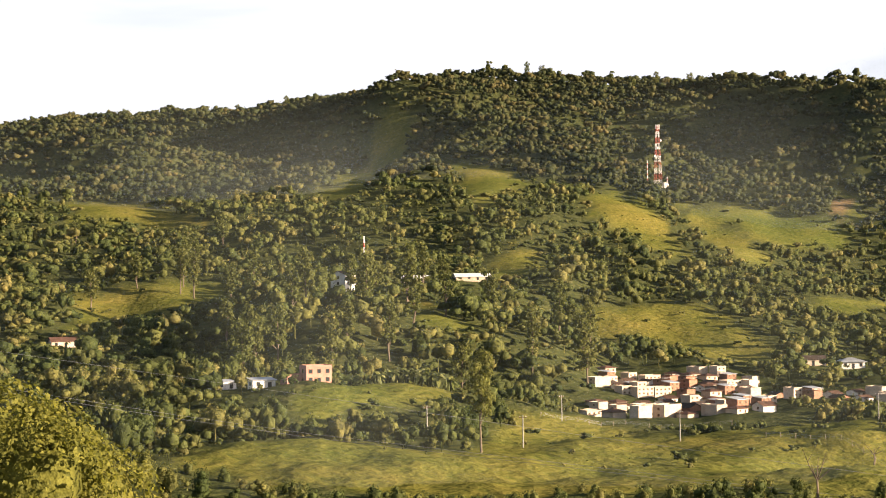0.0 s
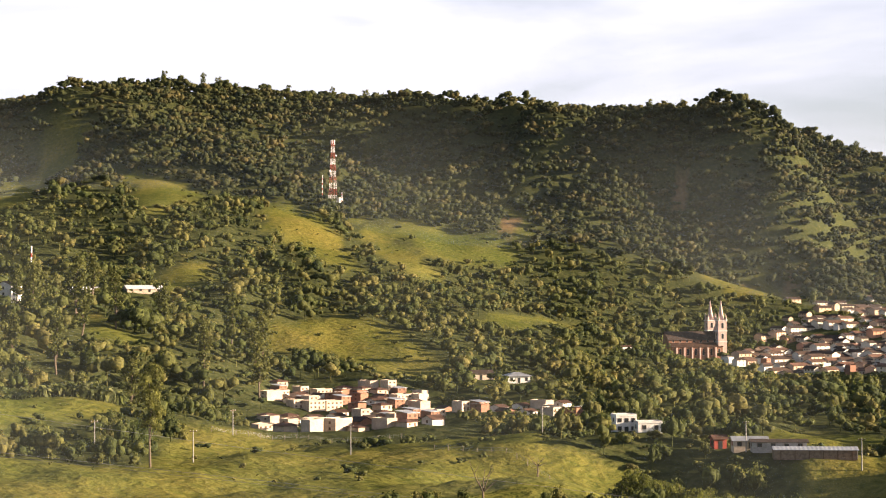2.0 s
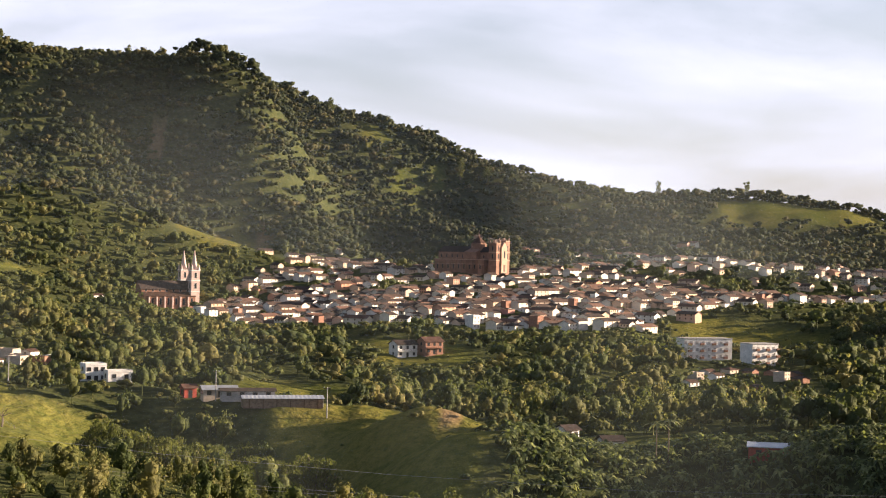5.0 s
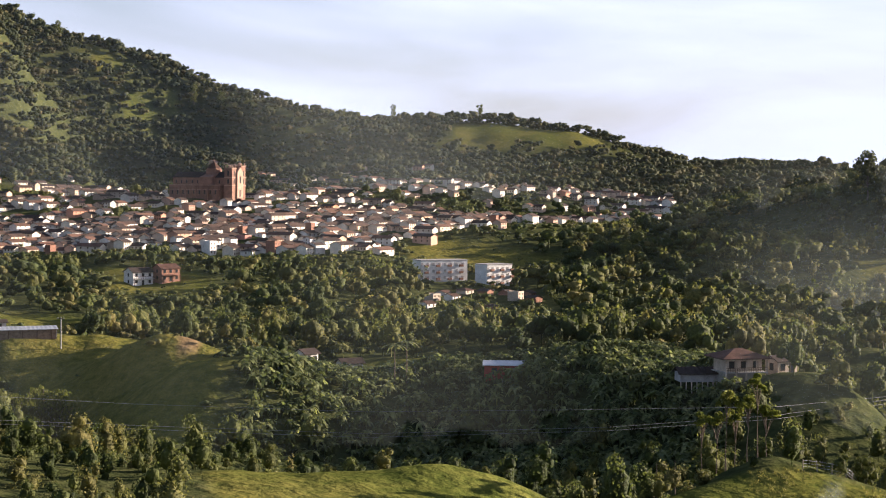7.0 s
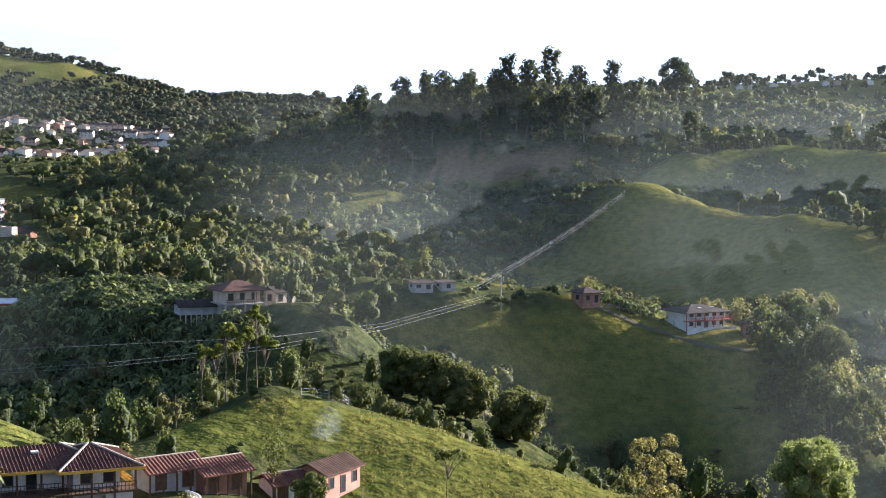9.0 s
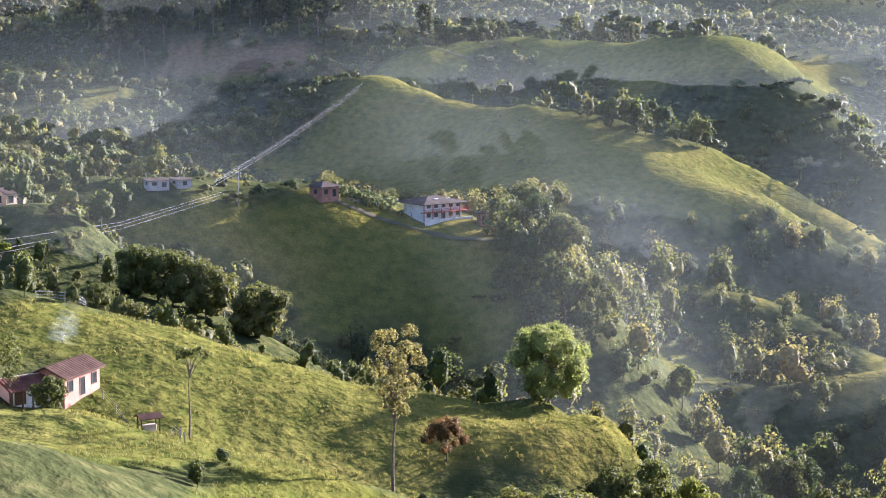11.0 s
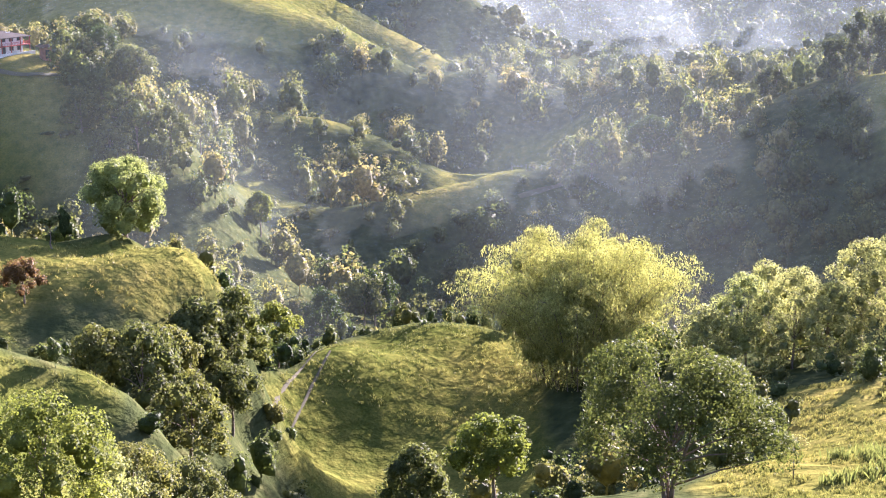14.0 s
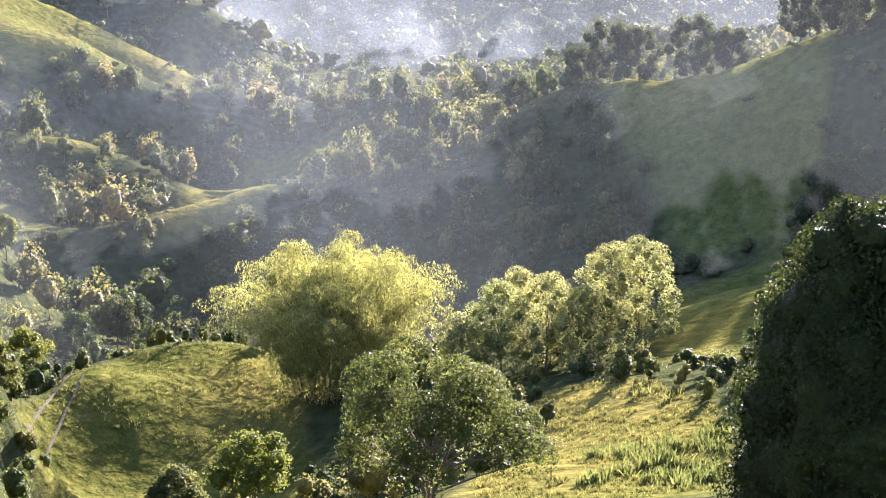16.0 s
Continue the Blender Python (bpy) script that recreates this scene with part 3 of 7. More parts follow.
def inside(x, y, pts):
    odd = np.zeros(x.shape, bool)
    for (ax, ay), (bx, by) in zip(pts, np.roll(pts, -1, 0)):
        if ay != by:
            odd ^= ((ay > y) != (by > y)) & (x < (bx - ax) * (y - ay) / (by - ay) + ax)
    return odd


def openness(x, y):
    """1 on open grass, 0 in woods; the edges of the fields are ragged."""
    x, y = np.asarray(x, float), np.asarray(y, float)
    shape, x, y = x.shape, x.ravel(), y.ravel()
    out = np.zeros(x.size)
    rough = 0.006 * np.hypot(x, y)
    shift = rough * (waves(x, y, 40, 3) + 0.6 * waves(x, y, 13, 4))
    for pts in FIELD_SHAPES:
        lo, hi = pts.min(0) - 12, pts.max(0) + 12
        k = np.flatnonzero((x > lo[0]) & (x < hi[0]) & (y > lo[1]) & (y < hi[1]))
        if len(k):
            d = line_distance(x[k], y[k], np.vstack([pts, pts[:1]]))
            d = np.where(inside(x[k], y[k], pts), d, -d) + shift[k]
            out[k] = np.maximum(out[k], np.clip(0.5 + d / (2.0 + 0.7 * rough[k]), 0, 1))
    return out.reshape(shape)


def relief(x, y):
    """Small unevenness of the ground, finer close by."""
    f = np.hypot(x, y)
    k = np.clip((f - 700) / 1300, 0.02, 1)
    b = np.degrees(np.arctan2(x, y))
    high = np.clip((f - 1340) / 140, 0, 1) * np.clip((1830 - f) / 150, 0, 1) * np.clip((30 - b) / 4, 0, 1) * np.clip((b + 60) / 20, 0, 1)
    mid = np.clip((f - 620) / 120, 0, 1) * np.clip((1340 - f) / 120, 0, 1) * np.clip((12 - b) / 3, 0, 1) * np.clip((b + 60) / 20, 0, 1)
    across = np.radians(b) * 1500
    ribs = high * (33 * waves(across + 0.5 * f, f * 0.4, 270, 21) + 10 * waves(across - 0.4 * f, f * 0.6, 110, 22)) + mid * 4.5 * waves(across * 0.7, f * 0.6, 120, 23)
    return ribs + k * (6.0 * waves(x, y, 190, 5) + 2.5 * waves(x, y, 70, 6)) + np.clip((f - 240) / 120, 0, 1) * np.clip((1300 - f) / 300, 0, 1) * (1.1 * waves(x, y, 42, 8) + 0.5 * waves(x, y, 18, 9)) + 0.22 * waves(x, y, 9, 7)


def ground_height(x, y):
    x, y = np.asarray(x, float), np.asarray(y, float)
    f = np.hypot(x, y)
    z = land(np.degrees(np.arctan2(x, y)), f) + relief(x, y)
    # the top of the hill where one stands
    return np.where(f < 18, -1.7 + (z + 1.7) * f / 18, z)


def raw_mesh(name, verts, quads, mat, smooth=False, tris=False):
    me = bpy.data.meshes.new(name)
    n = 3 if tris else 4
    me.vertices.add(len(verts))
    me.vertices.foreach_set("co", np.asarray(verts, np.float32).ravel())
    me.loops.add(len(quads) * n)
    me.loops.foreach_set("vertex_index", np.asarray(quads, np.int32).ravel())
    me.polygons.add(len(quads))
    me.polygons.foreach_set("loop_start", np.arange(0, len(quads) * n, n, dtype=np.int32))
    if smooth:
        me.polygons.foreach_set("use_smooth", np.ones(len(quads), bool))
    me.materials.append(mat)
    me.update(calc_edges=True)
    return me


def build_ground():
    fine = np.arange(-19, 104.01, 0.24)
    rest = np.arange(108, 337.01, 4.0)
    bearings = np.concatenate([fine, rest])
    rings = np.concatenate([[0.02, 1.5, 3.5], np.exp(np.arange(math.log(6), math.log(4700), 0.0185))])
    b, f = np.meshgrid(np.radians(bearings), rings)
    x, y = f * np.sin(b), f * np.cos(b)
    z = ground_height(x, y)
    nb, nr = len(bearings), len(rings)
    i, j = np.meshgrid(np.arange(nb), np.arange(nr - 1))
    k = (i + 1) % nb
    quads = np.stack([j * nb + i, (j + 1) * nb + i, (j + 1) * nb + k, j * nb + k], 2).reshape(-1, 4)
    verts = np.stack([x, y, z], 2).reshape(-1, 3)
    verts = np.vstack([verts, [(-0.06, -0.06, -1.704), (0.06, -0.06, -1.704), (0.06, 0.06, -1.704), (-0.06, 0.06, -1.704)]])
    quads = np.vstack([quads, [np.arange(4) + len(verts) - 4]])
    me = raw_mesh("ground", verts, quads, GRASS, True)
    at = me.attributes.new("open_grass", "FLOAT", "POINT")
    at.data.foreach_set("value", np.append(openness(x, y).ravel(), np.ones(4)).astype(np.float32))
    at = me.attributes.new("bare_soil", "FLOAT", "POINT")
    at.data.foreach_set("value", np.append(bareness(x, y).ravel(), np.zeros(4)).astype(np.float32))
    return tagged(new("ground", me), "green hill pasture and wooded slopes of a wide valley", "ground", kind="structure")


ground = build_ground()


def blob(rng, seed, n_lat=5, n_lon=8):
    """A lumpy closed crown of unit size."""
    v, q = [], []
    lobes = rng.normal(size=(6, 3))
    lobes /= np.linalg.norm(lobes, axis=1)[:, None]
    for i in range(n_lat + 1):
        th = math.pi * i / n_lat
        for j in range(n_lon):
            ph = 2 * math.pi * (j + 0.5 * (i % 2)) / n_lon
            d = np.array([math.sin(th) * math.cos(ph), math.sin(th) * math.sin(ph), math.cos(th)])
            r = 0.72 + 0.38 * max(0, (lobes @ d).max()) ** 4 + rng.uniform(-0.13, 0.13)
            v.append(d * r)
    for i in range(n_lat):
        for j in range(n_lon):
            k = (j + 1) % n_lon
            q.append((i * n_lon + j, (i + 1) * n_lon + j, (i + 1) * n_lon + k, i * n_lon + k))
    return np.array(v), np.array(q)


def cards(rng, n, size, lobes):
    """Leaf clumps: n small folded leaves spread over the lobes of a crown. lobes: rows of x, y, z, radius."""
    lobes = np.asarray(lobes, float)
    which = rng.choice(len(lobes), n, p=lobes[:, 3] ** 2 / (lobes[:, 3] ** 2).sum())
    d = rng.normal(size=(n, 3))
    d /= np.linalg.norm(d, axis=1)[:, None]
    d[:, 2] = np.where(d[:, 2] < -0.4, -d[:, 2], d[:, 2])
    c = lobes[which, :3] + d * lobes[which, 3:] * rng.uniform(0.6, 1.05, (n, 1)) ** 0.6
    nrm = d + rng.normal(size=(n, 3)) * 0.55
    nrm /= np.linalg.norm(nrm, axis=1)[:, None]
    a = np.cross(nrm, rng.normal(size=(n, 3)))
    a /= np.linalg.norm(a, axis=1)[:, None]
    b = np.cross(nrm, a)
    s = size * rng.uniform(0.55, 1.3, (n, 1))
    w = s * rng.uniform(0.45, 0.8, (n, 1))
    v = np.stack([c - a * s, c - b * w + nrm * s * 0.25, c + a * s, c + b * w + nrm * s * 0.25], 1).reshape(-1, 3)
    return v, np.arange(4 * n).reshape(-1, 4)


def join(pieces):
    vs, qs, at = [], [], 0
    for v, q in pieces:
        vs.append(v)
        qs.append(q + at)
        at += len(v)
    return np.vstack(vs), np.vstack(qs)


def crown_kit(seed, shapes, n_cards, card, cores, lat, lon, stem=True):
    """Crowns of about unit height and width standing on z = 0: round, tall, spreading and loose ones."""
    rng, out = np.random.RandomState(seed), []
    for k in range(shapes):
        base, reach, n = ((0.12, 0.30, 7), (0.2, 0.16, 9), (0.3, 0.4, 8), (0.05, 0.34, 6), (0.1, 0.24, 8))[k % 5]
        lobes = []
        for i in range(n):
            a, r = rng.uniform(0, 6.28), reach * rng.uniform(0.15, 1.0) ** 0.6
            z = base + (0.86 - base) * (i + 0.5) / n
            r *= 1.15 - abs(z - 0.45) * 0.9
            lobes.append((r * math.cos(a), r * math.sin(a), z, rng.uniform(0.14, 0.24)))
        lobes.append((0, 0, 0.5, 0.3))
        pieces = []
        for x, y, z, r in (lobes[-1:] + lobes[1:-1:2] + lobes[0:-1:2])[:cores]:
            v, q = blob(rng, k, lat, lon)
            pieces.append((v * np.array([r, r, r * (1.35 if r > 0.27 else 0.9)]) * 0.8 + (x, y, z), q))
        pieces.append(cards(rng, n_cards, card, lobes))
        if stem:
            w = 0.018
            v = np.array([(x * w * (1 - 0.4 * t), y * w * (1 - 0.4 * t), -0.1 + 0.6 * t) for t in (0, 1) for x, y in ((1, 0), (-0.5, 0.87), (-0.5, -0.87))])
            pieces.append((v, np.array([[0, 1, 4, 3], [1, 2, 5, 4], [2, 0, 3, 5]])))
        out.append(join(pieces))
    return out


def clump_kit(seed, shapes, around, n_cards, card, lat, lon, stem=True):
    """Broad crowns of about unit height and width, made of a few rounded clumps with loose leaves on them."""
    rng, out = np.random.RandomState(seed), []
    for k in range(shapes):
        low, reach, top = ((0.28, 0.30, 0.72), (0.22, 0.34, 0.62), (0.34, 0.22, 0.8), (0.4, 0.36, 0.68))[k % 4]
        lobes = [(0.0, 0.0, 0.5 * (low + top) + 0.06, rng.uniform(0.25, 0.31))]
        turn = rng.uniform(0, 6.28)
        for i in range(around):
            a, r = turn + 6.283 * (i + rng.uniform(-0.25, 0.25)) / around, reach * rng.uniform(0.75, 1.1)
            lobes.append((r * math.cos(a), r * math.sin(a), low + (top - low) * rng.uniform(0, 1), rng.uniform(0.15, 0.25)))
        pieces = []
        for x, y, z, r in lobes:
            v, q = blob(rng, k, lat, lon)
            pieces.append((v * np.array([r, r, r * 0.85]) + (x, y, z), q))
        pieces.append(cards(rng, n_cards, card, [(x, y, z, r * 1.05) for x, y, z, r in lobes]))
        if stem:
            w = 0.02
            v = np.array([(x * w * (1 - 0.4 * t), y * w * (1 - 0.4 * t), -0.1 + 0.6 * t) for t in (0, 1) for x, y in ((1, 0), (-0.5, 0.87), (-0.5, -0.87))])
            pieces.append((v, np.array([[0, 1, 4, 3], [1, 2, 5, 4], [2, 0, 3, 5]])))
        out.append(join(pieces))
    return out


def grove(name, label, places, kit, mat, seed, category="woodland"):
    """Many trees that nobody could count, as one mesh. places: rows of x, y, z, height, width."""
    rng = np.random.RandomState(seed)
    places = np.asarray(places, float)
    pick = rng.randint(0, len(kit), len(places))
    turn = rng.uniform(0, 6.28, len(places))
    vs, qs, at, tints = [], [], 0, []
    for k, (v, q) in enumerate(kit):
        p = places[pick == k]
        if not len(p):
            continue
        c, s = np.cos(turn[pick == k])[:, None], np.sin(turn[pick == k])[:, None]
        w = p[:, 4:5]
        x = p[:, 0:1] + w * (c * v[:, 0] - s * v[:, 1])
        y = p[:, 1:2] + w * (s * v[:, 0] + c * v[:, 1])
        z = p[:, 2:3] + p[:, 3:4] * v[:, 2]
        vs.append(np.stack([x, y, z], 2).reshape(-1, 3))
        qs.append((q[None] + at + len(v) * np.arange(len(p))[:, None, None]).reshape(-1, 4))
        at += len(v) * len(p)
        tints.append(np.repeat(rng.uniform(0, 1, len(p)), len(v)))
    me = raw_mesh(name, np.vstack(vs), np.vstack(qs), mat, True)
    me.attributes.new("tint", "FLOAT", "POINT").data.foreach_set("value", np.concatenate(tints).astype(np.float32))
    return tagged(new(name, me), label, category, kind="stuff")


KEEP_OUT = []      # x, y, radius: houses, yards and sight lines that woods leave free


def scatter(seed, near, far, spacing, bearings=(-18, 103)):
    """Places in a ring of the land, about spacing metres apart, thinned where the grass is open."""
    rng = np.random.RandomState(seed)
    b0, b1 = radians(bearings[0]), radians(bearings[1])
    n = int((b1 - b0) / 2 * (far ** 2 - near ** 2) / spacing ** 2)
    i = np.arange(n) + seed * 7.3
    u, v = (i * 0.7548776662) % 1.0, (i * 0.5698402910) % 1.0
    f = np.sqrt(near ** 2 + (far ** 2 - near ** 2) * u) + rng.uniform(-0.35, 0.35, n) * spacing
    b = b0 + (b1 - b0) * v + rng.uniform(-0.35, 0.35, n) * spacing / f
    x, y = f * np.sin(b), f * np.cos(b)
    grown = (b > radians(30.8)) & (b < radians(46.8)) & (f > 306) & (f < 396)     # the banana slope
    keep = rng.uniform(0, 1, n) > np.maximum(np.maximum(openness(x, y), bareness(x, y)) * 1.02, 0.86 * grown)
    for kx, ky, kr in KEEP_OUT:
        keep &= np.hypot(x - kx, y - ky) > kr
    return x[keep], y[keep], rng


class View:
    """What the land shows from the camera, on a grid of bearings and distances."""
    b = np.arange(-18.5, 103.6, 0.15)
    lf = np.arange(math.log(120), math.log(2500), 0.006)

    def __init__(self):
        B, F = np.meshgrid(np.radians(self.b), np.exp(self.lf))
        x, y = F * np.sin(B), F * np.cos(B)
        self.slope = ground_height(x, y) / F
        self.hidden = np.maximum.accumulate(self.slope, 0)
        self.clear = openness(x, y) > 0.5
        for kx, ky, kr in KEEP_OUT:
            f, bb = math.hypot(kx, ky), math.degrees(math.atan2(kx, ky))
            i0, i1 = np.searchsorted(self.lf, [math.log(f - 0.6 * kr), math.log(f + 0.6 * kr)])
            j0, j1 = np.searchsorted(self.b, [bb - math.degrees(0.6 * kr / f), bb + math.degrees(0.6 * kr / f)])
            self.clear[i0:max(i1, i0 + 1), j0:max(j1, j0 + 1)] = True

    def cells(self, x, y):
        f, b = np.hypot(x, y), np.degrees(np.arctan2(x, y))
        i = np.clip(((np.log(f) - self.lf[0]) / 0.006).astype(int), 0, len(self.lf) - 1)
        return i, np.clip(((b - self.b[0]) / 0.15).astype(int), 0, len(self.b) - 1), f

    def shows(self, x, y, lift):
        """How far a thing of that height stands over the land before it, as the camera sees it."""
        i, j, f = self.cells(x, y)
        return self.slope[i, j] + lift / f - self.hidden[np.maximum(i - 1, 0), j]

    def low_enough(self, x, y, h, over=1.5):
        """Tree heights, cut down so that fields or houses behind stay in the camera's view."""
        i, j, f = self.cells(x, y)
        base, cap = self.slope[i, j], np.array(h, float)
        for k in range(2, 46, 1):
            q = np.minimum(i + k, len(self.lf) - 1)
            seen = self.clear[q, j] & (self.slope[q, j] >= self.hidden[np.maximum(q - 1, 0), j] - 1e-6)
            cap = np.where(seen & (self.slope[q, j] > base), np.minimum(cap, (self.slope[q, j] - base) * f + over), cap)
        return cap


KIT_FAR = clump_kit(1, 12, 3, 10, 0.075, 3, 4, False)
KIT_MID = clump_kit(2, 10, 3, 26, 0.06, 3, 5) + crown_kit(2, 3, 44, 0.065, 3, 3, 5)
KIT_HILL = clump_kit(5, 9, 4, 80, 0.045, 3, 6) + crown_kit(5, 3, 110, 0.05, 3, 3, 6)
KIT_NEAR = crown_kit(3, 10, 400, 0.029, 5, 3, 6)


def wood(name, label, seed, near, far, spacing, kit, mat, low, high, bearings=(-18, 103), wide=0.9, tall=2.0):
    x, y, rng = scatter(seed, near, far, spacing, bearings)
    # stands of tall trees and thickets of low ones
    stand_of = np.clip(0.5 + 0.55 * waves(x, y, 90, seed), 0, 1)
    h = low + (high - low) * rng.uniform(0, 1, len(x)) ** (0.8 + tall * (1 - stand_of))
    # heights capped to the camera's view; trees out of its sight are dropped
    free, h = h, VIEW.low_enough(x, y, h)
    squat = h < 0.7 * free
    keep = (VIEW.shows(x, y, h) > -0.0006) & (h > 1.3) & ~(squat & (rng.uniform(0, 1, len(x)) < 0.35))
    x, y, h, squat = x[keep], y[keep], h[keep], squat[keep]
    w = h * wide * rng.uniform(0.75, 1.2, len(x)) * np.clip(1.5 - h / high, 0.8, 1.5) * np.where(squat, 1.35, 1.0)
    tall_enough = np.where(squat, 1.3 * h, h)
    grove(name, label, np.stack([x, y, ground_height(x, y) - 0.3 - np.where(squat, 0.3 * h, 0.0), tall_enough, w], 1), kit, mat, seed)
    print(name, len(x))


# buildings
def part(name, bm, mat, parent, label="", smooth=False):
    """Links a bmesh as one mesh object under a thing or a part."""
    me = bpy.data.meshes.new(name)
    bmesh.ops.recalc_face_normals(bm, faces=bm.faces)
    if smooth:
        for f in bm.faces:
            f.smooth = True
    bm.to_mesh(me)
    bm.free()
    me.materials.append(mat)
    ob = new(name, me)
    ob.parent = parent
    if label:
        ob["label"] = label
    return ob


def thing(name, label, category, group=""):
    return tagged(new(name), label, category, group)


def box(x0, x1, y0, y1, z0, z1, bm=None, bevel=0.0):
    bm = bm or bmesh.new()
    v = [bm.verts.new((x, y, z)) for z in (z0, z1) for x, y in ((x0, y0), (x1, y0), (x1, y1), (x0, y1))]
    faces = [bm.faces.new([v[i] for i in f]) for f in ((3, 2, 1, 0), (4, 5, 6, 7), (0, 1, 5, 4), (1, 2, 6, 5), (2, 3, 7, 6), (3, 0, 4, 7))]
    if bevel:
        bmesh.ops.bevel(bm, geom=list({e for f in faces for e in f.edges}), offset=bevel, segments=1, affect="EDGES")
    return bm


def tube(points, radii, sides=6, bm=None):
    """A tapered round bar along points."""
    bm = bm or bmesh.new()
    rings = []
    for i, (p, r) in enumerate(zip(points, radii)):
        p = Vector(p)
        d = Vector(points[min(i + 1, len(points) - 1)]) - Vector(points[max(i - 1, 0)])
        d.normalize()
        a = d.cross(Vector((0.31, 0.95, 0.02)) if abs(d.y) < 0.9 else Vector((1, 0, 0))).normalized()
        b = d.cross(a)
        rings.append([bm.verts.new(p + (a * math.cos(6.2832 * k / sides) + b * math.sin(6.2832 * k / sides)) * r) for k in range(sides)])
    for r0, r1 in zip(rings[:-1], rings[1:]):
        for k in range(sides):
            bm.faces.new((r0[k], r0[(k + 1) % sides], r1[(k + 1) % sides], r1[k]))
    bm.faces.new(rings[0][::-1])
    bm.faces.new(rings[-1])
    return bm


def gabled_wall(w, d, h, rise, across=False):
    """Walls of a house as one closed body, its gables under a ridge along x (or across)."""
    bm = bmesh.new()
    prof = [(-d / 2, -1.5), (d / 2, -1.5), (d / 2, h), (0, h + rise), (-d / 2, h)]
    ends = [[bm.verts.new((s * w / 2, y, z)) for y, z in prof] for s in (-1, 1)]
    bm.faces.new(ends[0][::-1])
    bm.faces.new(ends[1])
    for i in range(5):
        j = (i + 1) % 5
        bm.faces.new((ends[0][i], ends[0][j], ends[1][j], ends[1][i]))
    return bm


def gable_roof(w, d, h, rise, over=0.55, thick=0.16, ribs=0):
    """Two tiled slopes over a ridge along x, with eaves; ribs: rows of tiles along it."""
    bm = bmesh.new()
    W, slope = w / 2 + over, rise / (d / 2)
    D = d / 2 + over
    n = max(1, ribs)
    for s in (-1, 1):
        xs = np.linspace(-W, W, 2 * n + 1)
        rows = [[], [], [], []]
        for i, x in enumerate(xs):
            lift = 0.07 if ribs and i % 2 else 0.0
            for row, (y, z) in zip(rows, ((0, h + rise + thick + lift), (s * D, h - over * slope + thick + lift), (s * D, h - over * slope), (0, h + rise))):
                row.append(bm.verts.new((x, y, z)))
        for a, b in ((0, 1), (1, 2), (2, 3)):
            for i in range(len(xs) - 1):
                bm.faces.new((rows[a][i], rows[b][i], rows[b][i + 1], rows[a][i + 1]))
        for i in (0, len(xs) - 1):
            bm.faces.new([r[i] for r in rows])
    return bm


def hip_roof(w, d, h, rise, over=0.8, thick=0.18):
    bm = bmesh.new()
    W, D = w / 2 + over, d / 2 + over
    r = max(0.2, W - D)
    low = [bm.verts.new((x, y, h)) for x, y in ((-W, -D), (W, -D), (W, D), (-W, D))]
    top = [bm.verts.new((x, y, h + thick)) for x, y in ((-W, -D), (W, -D), (W, D), (-W, D))]
    a, b = bm.verts.new((-r, 0, h + rise)), bm.verts.new((r, 0, h + rise))
    bm.faces.new(low[::-1])
    for i in range(4):
        bm.faces.new((low[i], low[(i + 1) % 4], top[(i + 1) % 4], top[i]))
    bm.faces.new((top[0], top[1], b, a))
    bm.faces.new((top[2], top[3], a, b))
    bm.faces.new((top[1], top[2], b))
    bm.faces.new((top[3], top[0], a))
    return bm


def hip_slopes(w, d, h, rise, over, step, width=0.14):
    """Round cover tiles in rows down the four slopes of a hip roof, as raised ribs."""
    bm = bmesh.new()
    W, D = w / 2 + over, d / 2 + over
    r = max(0.2, W - D)
    for s in (-1, 1):
        for x in np.arange(-W + step / 2, W, step):
            t = 1.0 if abs(x) <= r else max(0.02, (W - abs(x)) / (W - r))
            y1 = s * D * (1 - t)
            tube([(x, s * D, h + 0.2), (x, y1, h + 0.2 + (rise - 0.18) * t)], [width / 2] * 2, 4, bm)
        for y in np.arange(-D + step / 2, D, step):
            t = max(0.02, 1 - abs(y) / D)
            tube([(s * W, y, h + 0.2), (s * (W - (W - r) * t), y, h + 0.2 + (rise - 0.18) * t)], [width / 2] * 2, 4, bm)
    return bm


